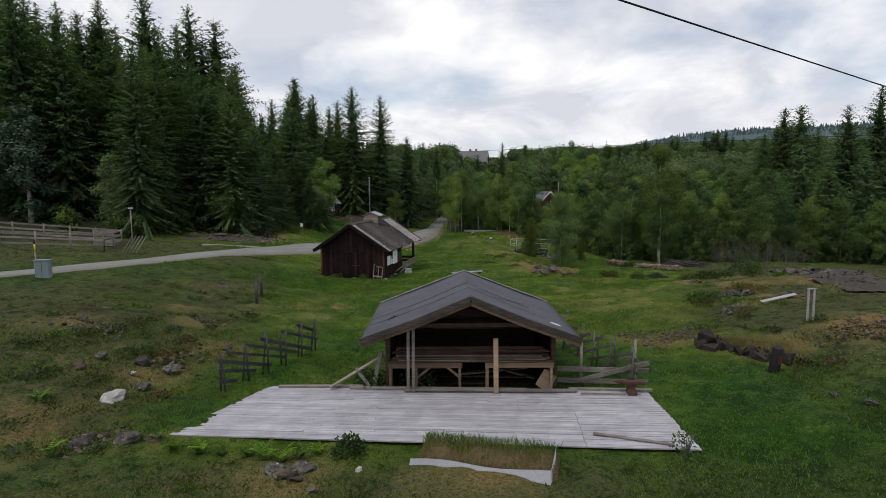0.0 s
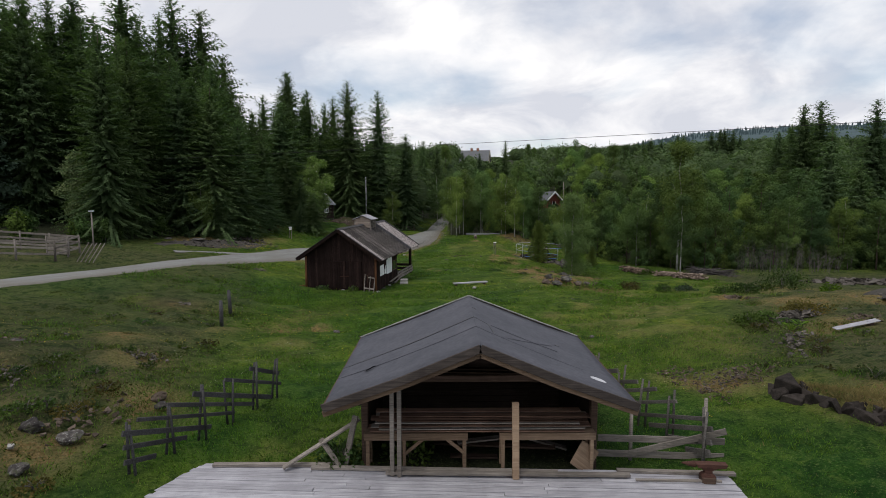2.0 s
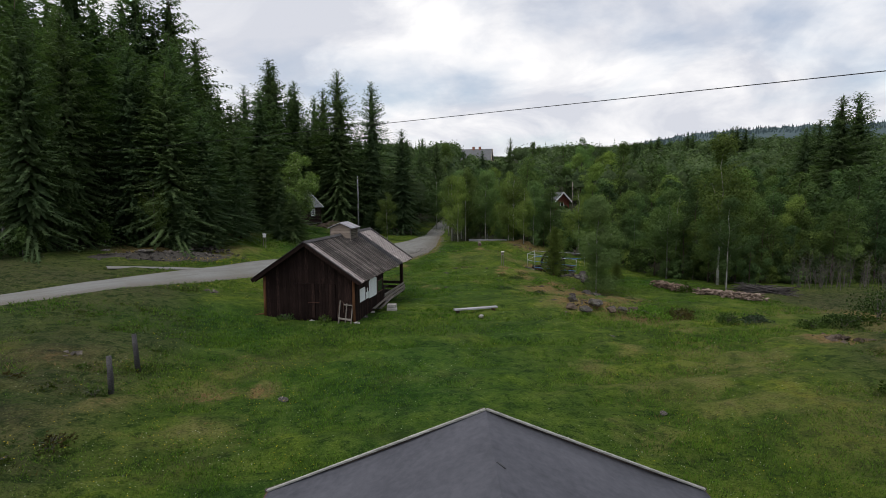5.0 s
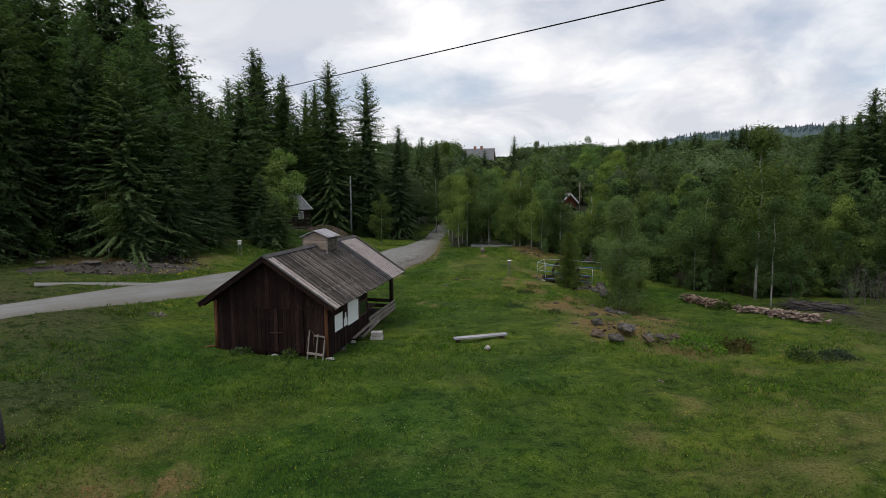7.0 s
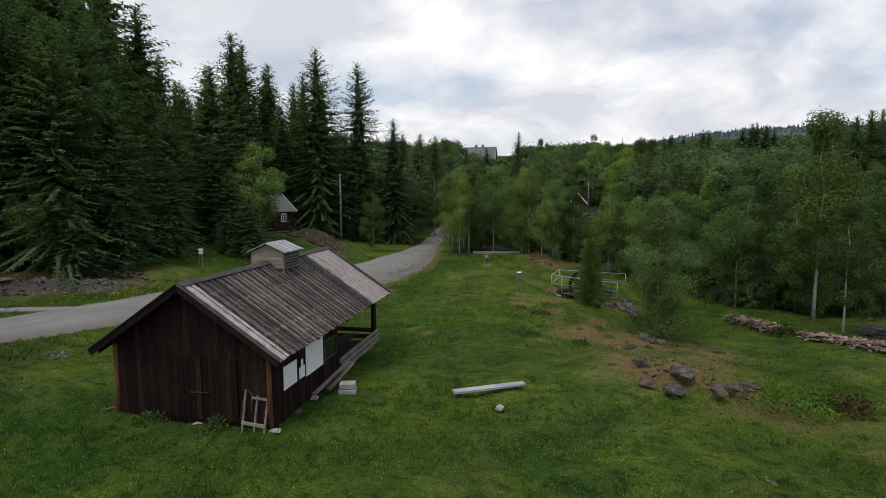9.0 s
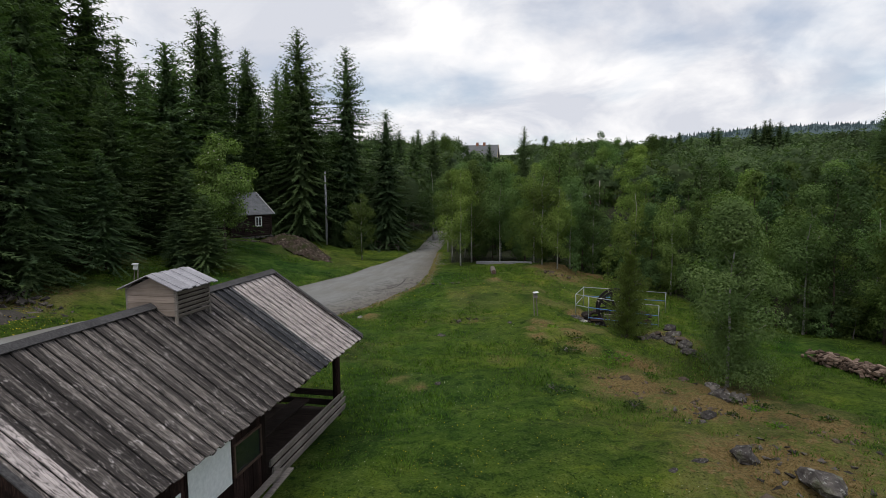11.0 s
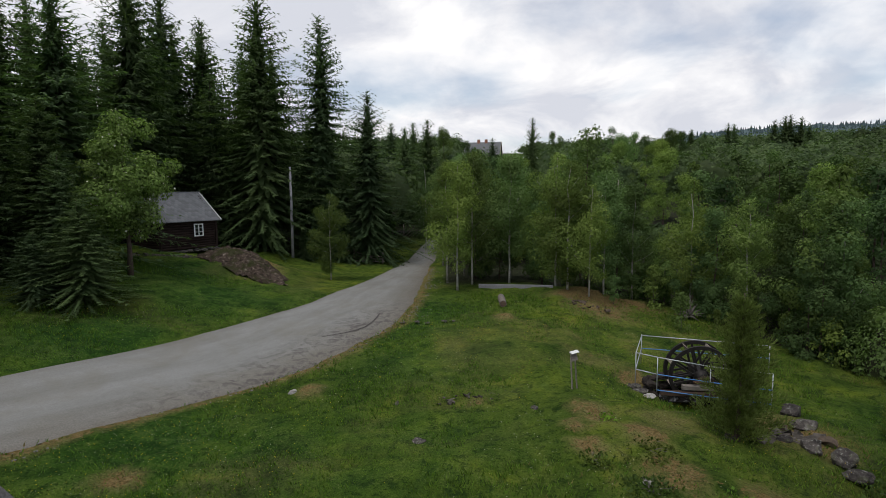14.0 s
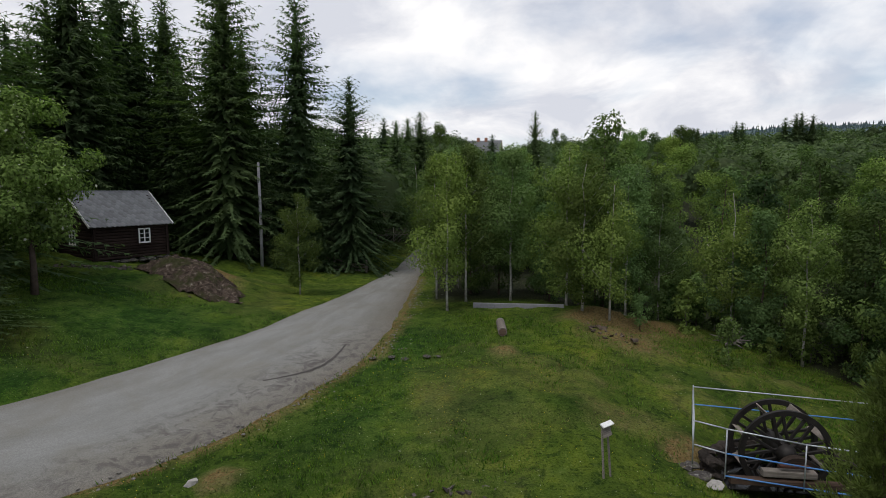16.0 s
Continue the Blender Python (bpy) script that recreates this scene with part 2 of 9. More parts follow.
def road_material():
    m = Mat("gravel_road", 0.95)
    uv = m.node("ShaderNodeUVMap")
    uv.uv_map = "along"
    mp = m.node("ShaderNodeMapping")
    mp.inputs["Scale"].default_value = (7.0, 0.22, 1.0)
    m.link(uv.outputs[0], mp.inputs[0])
    streak = m.noise(1.0, 6, 0.62, mp.outputs[0], 0.25)
    big = m.noise(0.5, 5, 0.65, None, 0.5)
    fine = m.noise(24.0, 6, 0.78)
    sep = m.node("ShaderNodeSeparateXYZ")
    m.link(uv.outputs[0], sep.inputs[0])
    c = m.ramp(fine, [(0.3, (0.158, 0.16, 0.155)), (0.7, (0.285, 0.286, 0.278))])
    c = m.mix(m.ramp(streak, [(0.4, 0.0), (0.7, 0.5)]), c, (0.115, 0.112, 0.098))
    c = m.mix(m.ramp(big, [(0.45, 0.0), (0.65, 0.45)]), c, (0.165, 0.155, 0.13))
    # darker, earthier towards the verge on the meadow's side
    c = m.mix(m.ramp(sep.outputs[0], [(0.0, 0.5), (0.1, 0.0), (0.6, 0.0), (0.98, 0.8)]), c, m.ramp(fine, [(0.35, (0.07, 0.06, 0.045)), (0.7, (0.22, 0.2, 0.17))]))
    # muddy blotches churned up along the meadow's side before the bend
    ext = m.ramp(m.node_scaled(sep.outputs[1], 1 / 130), [(0.50, 0.0), (0.545, 1.0), (0.60, 1.0), (0.64, 0.0)])
    side = m.ramp(sep.outputs[0], [(0.5, 0.0), (0.78, 1.0)])
    blot = m.ramp(m.noise(1.6, 8, 0.72, None, 1.2), [(0.48, 0.0), (0.6, 0.85)])
    c = m.mix(m.mix(1.0, m.mix(1.0, ext, side, "MULTIPLY"), blot, "MULTIPLY"), c, (0.085, 0.078, 0.075))
    m.colour(c)
    m.bump(fine, 0.5, 0.02)
    return m.m


M_GROUND = ground_material()
M_ROAD = road_material()
M_MUD = plain("dark_mud", (0.05, 0.046, 0.044), (0.10, 0.092, 0.088), 6, 0.9)
M_DECK = wood("bleached_deck", (0.27, 0.263, 0.285), (0.48, 0.47, 0.50), 0, 0.8, (0.18, 0.165, 0.165), 0.86, 1.1, 30, 0.8, 0.62)
M_GREY = wood("grey_weathered_wood", (0.13, 0.115, 0.10), (0.34, 0.30, 0.265), 0, 0.85)
M_DARKGREY = wood("dark_weathered_wood", (0.035, 0.034, 0.036), (0.12, 0.115, 0.115), 0, 0.85)
M_BROWN = wood("brown_old_wood", (0.05, 0.033, 0.025), (0.15, 0.102, 0.078), 0, 0.85)
M_TAN = wood("raw_tan_wood", (0.22, 0.15, 0.10), (0.40, 0.29, 0.20), 0, 0.8)
M_BARGE = wood("weathered_barge_board", (0.038, 0.032, 0.030), (0.125, 0.104, 0.092), 0, 0.85)
M_VENT = wood("pale_vent_boards", (0.25, 0.20, 0.165), (0.43, 0.355, 0.30), 0, 0.8)
M_RAFTER = wood("dull_tan_wood", (0.11, 0.075, 0.05), (0.25, 0.175, 0.12), 0, 0.85)
M_OLDPLANK = wood("old_reddish_planks", (0.06, 0.034, 0.025), (0.20, 0.125, 0.09), 0, 0.85, None, 0.5, 1.5)
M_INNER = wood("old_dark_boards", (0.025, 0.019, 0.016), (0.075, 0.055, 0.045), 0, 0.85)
M_TAR = wood("tarred_boards", (0.010, 0.006, 0.0058), (0.028, 0.017, 0.015), 2, 0.75, (0.050, 0.029, 0.024), 0.78, 1.22)
M_LOG = wood("tarred_logs", (0.016, 0.011, 0.010), (0.048, 0.033, 0.028), 0, 0.8)
M_ROOFB = wood("peeling_roof_boards", (0.024, 0.022, 0.023), (0.110, 0.096, 0.089), 1, 0.8, (0.205, 0.18, 0.162), 0.6, 1.25, 40, 1.0, 0.52, 0.10, 0.07, (0.44, 0.40, 0.38), 0.555)
M_ROOFP = wood("bleached_roof_boards", (0.36, 0.315, 0.30), (0.70, 0.625, 0.60), 1, 0.8, (0.06, 0.053, 0.053), 0.85, 1.12, 40, 0.6, 0.515, 0.05, 0.04, (0.05, 0.045, 0.046), 0.535)
M_ROOFD = wood("black_roof_boards", (0.026, 0.027, 0.031), (0.070, 0.070, 0.077), 1, 0.8, (0.26, 0.24, 0.24), 0.75, 1.25, 34, 1.0, 0.57, 0.06, 0.05, (0.40, 0.37, 0.36), 0.568)
M_ORANGE = wood("bare_corner_log", (0.085, 0.040, 0.022), (0.22, 0.105, 0.052), 2, 0.8)
M_FELT = plain("roofing_felt", (0.066, 0.068, 0.080), (0.100, 0.101, 0.117), 0.9, 0.75, 0, 0.25)
M_SEAM = plain("felt_tar", (0.022, 0.022, 0.026), (0.045, 0.045, 0.052), 5, 0.6)
M_EDGE = wood("frayed_edge_board", (0.16, 0.16, 0.14), (0.42, 0.42, 0.39), 0, 0.9)
M_PATCH = plain("pale_patch", (0.42, 0.42, 0.44), (0.55, 0.55, 0.57), 3)
M_BLACK = plain("dark_hole", (0.01, 0.01, 0.01), (0.02, 0.02, 0.02), 3)
M_WHITE = plain("white_sheet", (0.66, 0.70, 0.70), (0.78, 0.80, 0.80), 1.2, 0.6)
M_PAINT = plain("white_paint", (0.65, 0.65, 0.63), (0.8, 0.8, 0.78), 3, 0.5)
def lichen_stone():
    m = Mat("field_stone", 0.92)
    n = m.noise(4.0, 7, 0.7)
    spots = m.noise(9.0, 5, 0.65, None, 0.4)
    c = m.ramp(n, [(0.32, (0.028, 0.026, 0.026)), (0.55, (0.085, 0.076, 0.07)), (0.72, (0.17, 0.155, 0.142))])
    c = m.mix(m.ramp(spots, [(0.56, 0.0), (0.62, 0.7)]), c, (0.27, 0.27, 0.25))
    c = m.mix(m.ramp(m.noise(2.2, 5, 0.6), [(0.55, 0.0), (0.66, 0.6)]), c, (0.045, 0.055, 0.018))
    m.colour(m.vary(c, 0.65, 1.25))
    m.bump(n, 0.9, 0.03)
    return m.m


M_STONE = lichen_stone()
M_PALESTONE = plain("pale_stone", (0.24, 0.23, 0.215), (0.42, 0.40, 0.38), 3.0, 0.9, 0, 0.8)
M_REDSTONE = plain("rusty_stone", (0.035, 0.027, 0.021), (0.125, 0.096, 0.075), 2.5, 0.9, 0, 0.8, (0.7, 1.3))
M_DARKROCK = plain("dark_rock", (0.012, 0.011, 0.010), (0.062, 0.052, 0.046), 4.5, 0.9, 0, 0.8, (0.7, 1.3))
M_SLATE = plain("roof_slate", (0.085, 0.09, 0.10), (0.145, 0.15, 0.16), 2.0, 0.6, 0, 0.3, (0.75, 1.2))
M_RUST = plain("rusty_iron", (0.05, 0.028, 0.024), (0.12, 0.06, 0.045), 7, 0.75, 0.3)
M_IRON = plain("black_iron", (0.012, 0.011, 0.011), (0.032, 0.028, 0.026), 6, 0.6, 0.4)
M_STEEL = plain("galvanised_pipe", (0.38, 0.40, 0.44), (0.55, 0.57, 0.62), 8, 0.45, 0.6)
M_BLUE = plain("blue_pipe", (0.05, 0.16, 0.42), (0.10, 0.26, 0.55), 8, 0.5)
M_BOX = plain("grey_green_cabinet", (0.14, 0.19, 0.20), (0.19, 0.24, 0.25), 2, 0.6)
M_YELLOW = plain("yellow_paint", (0.65, 0.50, 0.03), (0.75, 0.6, 0.05), 4)
M_CABLE = plain("black_cable", (0.02, 0.02, 0.02), (0.035, 0.035, 0.035), 5)
M_CONCRETE = plain("grey_slab", (0.17, 0.17, 0.185), (0.24, 0.24, 0.26), 1.2, 0.85, 0, 0.3)
M_MESH = plain("grey_dimple_sheet", (0.38, 0.38, 0.41), (0.55, 0.55, 0.58), 20, 0.5)
M_FARM = plain("pale_yellow_boarding", (0.36, 0.31, 0.2), (0.44, 0.39, 0.27), 1)
M_BRICK = plain("chimney_brick", (0.24, 0.11, 0.08), (0.34, 0.17, 0.12), 4)
M_RED = plain("red_boarding", (0.14, 0.045, 0.03), (0.2, 0.07, 0.05), 2)
M_WATER = plain("dark_water", (0.006, 0.006, 0.006), (0.012, 0.011, 0.01), 2, 0.15)
M_GLASS = Mat("window_glass", 0.05)
M_GLASS.colour((0.012, 0.014, 0.016))
M_GLASS.b.inputs["Specular IOR Level"].default_value = 0.6
M_GLASS = M_GLASS.m
M_BARK = plain("spruce_bark", (0.045, 0.034, 0.028), (0.12, 0.09, 0.075), 5, 0.95, 0, 0.8)
M_BARKB = plain("birch_bark", (0.13, 0.12, 0.11), (0.52, 0.50, 0.47), 3.5, 0.85, 0, 0.4)
M_DEAD = plain("dead_twigs", (0.07, 0.062, 0.056), (0.16, 0.148, 0.136), 6, 0.95)
M_NEEDLE = leafy("spruce_needles", (0.058, 0.094, 0.044), (0.108, 0.152, 0.068), 0.42, (0.75, 1.22), (0.8, 1.22), 0.35, 0.35)
M_PINE = leafy("pine_needles", (0.078, 0.112, 0.036), (0.135, 0.175, 0.060), 0.3, (0.6, 1.4), (0.95, 1.05))
M_BIRCH = leafy("birch_leaves", (0.082, 0.128, 0.040), (0.150, 0.205, 0.064), 0.34, (0.8, 1.18))
M_WEEP = leafy("weeping_birch_leaves", (0.088, 0.135, 0.050), (0.15, 0.205, 0.078), 0.4, (0.75, 1.3), (1, 1))
M_ALDER = leafy("alder_leaves", (0.054, 0.092, 0.032), (0.105, 0.152, 0.052), 0.34, (0.8, 1.18))
M_BILBERRY = leafy("bilberry_leaves", (0.040, 0.066, 0.016), (0.080, 0.108, 0.026), 0.25)
M_SALLOW = leafy("sallow_leaves", (0.085, 0.138, 0.038), (0.150, 0.212, 0.064), 0.36, (0.7, 1.3))
M_ROWAN = leafy("rowan_leaves", (0.108, 0.172, 0.042), (0.19, 0.258, 0.082), 0.38, (0.55, 1.5), (1, 1))
M_WILLOW = leafy("grey_willow_leaves", (0.07, 0.10, 0.055), (0.12, 0.155, 0.09), 0.25)
M_WOODS = leafy("far_leaves", (0.052, 0.084, 0.037), (0.102, 0.142, 0.058), 0.3, (0.8, 1.2), (1, 1), 0.16)
tint_nt = M_WOODS.node_tree
tint_at = tint_nt.nodes.new("ShaderNodeAttribute")
tint_at.attribute_name = "tint"
tint_mx = tint_nt.nodes.new("ShaderNodeMix")
tint_mx.data_type, tint_mx.blend_type = "RGBA", "MULTIPLY"
tint_mx.inputs[0].default_value = 1.0
tint_b = tint_nt.nodes["Principled BSDF"].inputs["Base Color"]
tint_nt.links.new(tint_b.links[0].from_socket, tint_mx.inputs[6])
tint_nt.links.new(tint_at.outputs["Color"], tint_mx.inputs[7])
tint_nt.links.new(tint_mx.outputs[2], tint_b)
M_GRASS = leafy("grass_blades", (0.056, 0.124, 0.016), (0.120, 0.176, 0.032), 0.4, (0.4, 1.7), (1, 1), 0.25)
M_STRAW = leafy("dry_grass_blades", (0.13, 0.105, 0.045), (0.24, 0.19, 0.09), 0.3, (0.6, 1.4), (1, 1), 0.5)
M_FERN = leafy("fern_fronds", (0.075, 0.15, 0.018), (0.15, 0.24, 0.035), 0.35)
M_SHRUB = leafy("shrub_leaves", (0.042, 0.074, 0.020), (0.078, 0.118, 0.033), 0.25)
M_BLOSSOM = plain("cream_blossom", (0.42, 0.44, 0.32), (0.55, 0.56, 0.44), 5)
M_FLOWER = plain("yellow_petals", (0.55, 0.42, 0.02), (0.7, 0.55, 0.04), 5)

# ---- mesh helpers ----


def mesh_of(name, verts, faces, material, smooth=False):
    me = bpy.data.meshes.new(name)
    me.from_pydata([tuple(v) for v in verts], [], faces)
    me.materials.append(material)
    if smooth:
        me.polygons.foreach_set("use_smooth", [True] * len(me.polygons))
    me.update()
    return me


def bulk(name, verts, quads, material, smooth=False):
    """A mesh from numpy arrays of points and of faces that all have the same number of sides."""
    me = bpy.data.meshes.new(name)
    quads = np.asarray(quads, dtype=np.int32)
    n, sides = quads.shape
    me.vertices.add(len(verts))
    me.vertices.foreach_set("co", np.asarray(verts, dtype=np.float32).ravel())
    me.loops.add(n * sides)
    me.loops.foreach_set("vertex_index", quads.ravel())
    me.polygons.add(n)
    me.polygons.foreach_set("loop_start", np.arange(0, n * sides, sides, dtype=np.int32))
    if smooth:
        me.polygons.foreach_set("use_smooth", np.ones(n, dtype=bool))
    me.materials.append(material)
    me.update(calc_edges=True)
    return me


def thing(name, label, category, m=None, group="", kind=""):
    ob = new(name)
    ob.matrix_basis = m if m is not None else Matrix()
    ob.empty_display_size = 0.2
    return tagged(ob, label, category, group, kind)


def piece(name, me, parent, label="", m=None):
    ob = new(name, me)
    ob.parent = parent
    if m is not None:
        ob.matrix_basis = m
    return tagged(ob, label)


def part(name, bm, material, parent, label="", smooth=False):
    me = bpy.data.meshes.new(name)
    bm.to_mesh(me)
    bm.free()
    me.materials.append(material)
    if smooth:
        me.polygons.foreach_set("use_smooth", [True] * len(me.polygons))
    return piece(name, me, parent, label)


def single(name, me, label, category, m=None, group="", kind=""):
    ob = new(name, me)
    if m is not None:
        ob.matrix_basis = m
    return tagged(ob, label, category, group, kind)


def beam(bm, a, b, w, h, up=(0, 0, 1), edge=0.12):
    """A bar from a to b, w wide and h high, with its long edges taken off."""
    a, b = Vector(a), Vector(b)
    d = (b - a).normalized()
    up = Vector(up)
    if abs(d.dot(up)) > 0.97:
        up = Vector((0, 1, 0)) if abs(d.y) < 0.9 else Vector((1, 0, 0))
    s = d.cross(up).normalized()
    t = s.cross(d)
    e = min(w, h) * edge
    ring = [(-w / 2 + e, -h / 2), (w / 2 - e, -h / 2), (w / 2, -h / 2 + e), (w / 2, h / 2 - e),
            (w / 2 - e, h / 2), (-w / 2 + e, h / 2), (-w / 2, h / 2 - e), (-w / 2, -h / 2 + e)]
    va = [bm.verts.new(a + s * x + t * y) for x, y in ring]
    vb = [bm.verts.new(b + s * x + t * y) for x, y in ring]
    for k in range(8):
        bm.faces.new((va[k], va[(k + 1) % 8], vb[(k + 1) % 8], vb[k]))
    bm.faces.new(va[::-1])
    bm.faces.new(vb)
    return bm


def bar(a, b, w, h, up=(0, 0, 1), edge=0.12):
    return beam(bmesh.new(), a, b, w, h, up, edge)


def tube_into(verts, faces, path, radii, n=6):
    base = len(verts)
    path = [Vector(p) for p in path]
    for k, p in enumerate(path):
        d = (path[min(k + 1, len(path) - 1)] - path[max(k - 1, 0)]).normalized()
        s = d.cross(Vector((0.3, 1, 0.1))).normalized()
        t = d.cross(s)
        for j in range(n):
            a = 2 * math.pi * j / n
            verts.append(p + (s * math.cos(a) + t * math.sin(a)) * radii[k])
    for k in range(len(path) - 1):
        for j in range(n):
            faces.append((base + k * n + j, base + k * n + (j + 1) % n, base + (k + 1) * n + (j + 1) % n, base + (k + 1) * n + j))
    faces.append(tuple(base + (len(path) - 1) * n + j for j in range(n)))
    faces.append(tuple(base + j for j in reversed(range(n))))


def tube(name, path, radii, material, n=8, smooth=True):
    v, f = [], []
    tube_into(v, f, path, radii, n)
    return mesh_of(name, v, f, material, smooth)


def stone_mesh(name, seed, material, flat=0.7):
    """One lumpy, angular stone about 1 m across, its base at z = -0.15."""
    bm = bmesh.new()
    bmesh.ops.create_icosphere(bm, subdivisions=3, radius=0.5)
    rng = random.Random(seed)
    cuts = [Vector((rng.uniform(-1, 1), rng.uniform(-1, 1), rng.uniform(-0.3, 1))).normalized() for _ in range(9)]
    for v in bm.verts:
        for c in cuts:
            over = v.co.dot(c) - 0.30
            if over > 0:
                v.co -= c * over * 0.85
        v.co += noise.noise_vector(v.co * 3 + Vector((seed, 0, 0))) * 0.10 + noise.noise_vector(v.co * 9 + Vector((seed, 3, 0))) * 0.035
        v.co.z = v.co.z * flat + 0.12
    me = bpy.data.meshes.new(name)
    bm.to_mesh(me)
    bm.free()
    me.materials.append(material)
    return me


# ---- ground ----


def sstep(t):
    t = np.clip(t, 0, 1)
    return t * t * (3 - 2 * t)


# heights along the line of flight, in its middle and 24 m to either side
GY = [-60, 0, 12, 20, 32, 45, 57, 65, 70, 79, 85, 92, 106, 130, 180, 230, 300, 500, 1000, 3000]
GC = [0.6, 0.35, 0.06, -0.07, -0.45, -0.56, -0.92, -0.84, -0.66, -0.05, 0.04, -0.27, -0.5, 2.5, 9.5, 14.5, 21, 33, 40, 60]
GL = [2.5, 2.5, 2.08, 1.93, 1.9, 2.04, 1.81, 2.16, 2.54, 2.85, 2.89, 2.58, 1.97, 4, 9, 15, 22, 36, 70, 110]
GR = [1.5, 1.6, 1.38, 1.63, 0.8, -0.56, -1.59, -2.04, -2.36, -2.25, -1.91, -1.62, -1.3, 1.2, 6.0, 12.0, 20, 33, 40, 60]
# mounds and hollows: x, y, radius, height
MOUNDS = [(-13, 22, 7, 0.85), (9, 80, 6, 0.5), (14, 58, 5, -0.5), (-4.5, 44, 4, 0.2), (16.5, 19, 3.5, 0.6),
          (23, 33, 4.5, 0.5), (-13.6, 88.6, 3.2, 1.0), (10.8, 69.6, 1.9, -0.75), (16.5, 26.5, 2.5, 0.3), (9.5, 50, 3, 0.2), (10.6, 82.8, 1.8, 0.45)]


def ground(x, y):
    x, y = np.asarray(x, dtype=float), np.asarray(y, dtype=float)
    c, l, r = np.interp(y, GY, GC), np.interp(y, GY, GL), np.interp(y, GY, GR)
    z = c + (l - c) * sstep((-x - 6.5) / 17.5) + (r - c) * sstep((x - 4) / 18)
    z = z + np.clip(-x - 22, 0, 60) * 0.10 + np.clip(x - 100, 0, 100) * 0.05
    for bx, by, rad, h in MOUNDS:
        z = z + h * np.exp(-((x - bx) ** 2 + (y - by) ** 2) / rad ** 2)
    # grassy step held by the dark outcrop
    u = (x - 10.5) * 0.888 + (y - 21.6) * 0.459
    w = (x - 10.5) * 0.459 - (y - 21.6) * 0.888
    return z + 0.42 * sstep((u + 0.05) / 0.3) * np.exp(-np.clip(u, 0, None) / 1.6) * sstep((w + 0.6) / 0.5) * sstep((4.0 - w) / 1.2)


def gz(x, y):
    return float(ground(x, y))


# thin soil and rubble: x, y, radius, strength
BARE = [(-11, 24.5, 1.6, 0.75), (-14.5, 21.5, 2.0, 0.7), (-9.8, 18, 1.6, 0.75), (-8.8, 21, 1.6, 0.7), (-14.3, 34, 1.6, 0.7),
        (9.5, 23.6, 1.9, 0.85), (12.6, 20, 1.7, 0.8), (16, 20, 2.6, 0.95), (17, 28, 2.4, 0.7), (23, 33, 4, 0.8), (9.5, 50, 3.0, 1.0), (10.5, 55.5, 3.0, 0.98), (13.5, 54.5, 2.5, 0.9), (12, 51.5, 2.4, 0.65),
        (12, 46, 2.6, 0.8), (8.2, 57.5, 2.4, 0.95), (12, 58, 2.6, 0.92), (13, 66, 2, 0.9), (7.5, 62.5, 1.3, 0.8), (-3.8, 12, 1.8, 0.7),
        (1, 12.3, 2.2, 0.7), (3, 60.5, 0.6, 0.5), (-13.7, 89, 2.6, 1.2), (10, 79.5, 2.6, 0.8), (6, 66, 1.0, 0.8), (9, 70.3, 1.2, 0.9),
        (-11, 14, 2.2, 0.7), (-19, 64, 3, 0.6),
        (-22.5, 72, 2.6, 1.2), (-23.5, 58, 3.5, 0.95), (-19.5, 61.5, 2.6, 0.7), (25, 46, 3, 0.9), (9, 33, 4, 0.45), (12, 36.5, 4, 0.42), (6, 29.5, 2, 0.35), (-7, 30, 2, 0.4), (13.4, 84.6, 2.2, 1.0), (8.9, 81.9, 1.8, 0.9), (4.2, 77, 0.7, 0.9), (7, 72, 2, 0.5), (-9, 36, 2, 0.4), (17.4, 38.2, 1.6, 1.0), (22, 40, 2.5, 0.6), (19, 34, 2.5, 0.8), (-12, 19, 6, 0.3), (-13, 29, 6, 0.25), (13, 19, 6, 0.15), (15, 29, 7, 0.25), (12, 40, 7, 0.2), (10, 52, 6, 0.3), (11, 74, 5, 0.3), (-6, 10, 8, 0.25), (-7.4, 62.0, 0.7, 1.0), (-3.9, 68.1, 0.6, 0.9), (5.2, 64.9, 0.6, 0.9), (5.3, 63.8, 0.7, 0.9), (2.2, 67.3, 0.5, 0.7), (10.6, 82.6, 2.0, 1.5), (6.0, 63.0, 2.4, 0.32), (8.5, 66.0, 2.2, 0.45), (7.3, 64.6, 1.0, 0.9), (9.6, 61.0, 1.6, 0.9), (15, 38, 4, 0.3), (8, 75, 4, 0.3), (15, 77, 4, 0.35), (12.5, 80, 2.5, 0.4), (17, 80.5, 2.0, 0.4), (6.2, 36, 1.2, 0.5), (8.6, 38, 1.1, 0.55), (11.5, 34.5, 1.6, 0.5), (12.5, 42, 1.5, 0.5), (-8.3, 33.2, 1.3, 0.75), (-6.6, 33.6, 0.9, 0.8), (-10.5, 31.0, 1.2, 0.6), (-12.8, 26.6, 1.4, 0.7), (-1.35, 57.6, 0.4, 0.8), (-0.4, 56.8, 0.4, 0.8), (20, 46, 7, 0.35)]


def bare(x, y):
    b = np.zeros_like(x)
    for bx, by, rad, s in BARE:
        b = np.maximum(b, s * np.exp(-((x - bx) ** 2 + (y - by) ** 2) / rad ** 2))
    # trodden verge on the meadow's side of the road
    verge = np.exp(-(off_road(x, y) / 0.7) ** 2) * (x > road_x(y)) * ((y > 55) & (y < 100))
    b = np.maximum(b, 0.7 * verge)
    return b


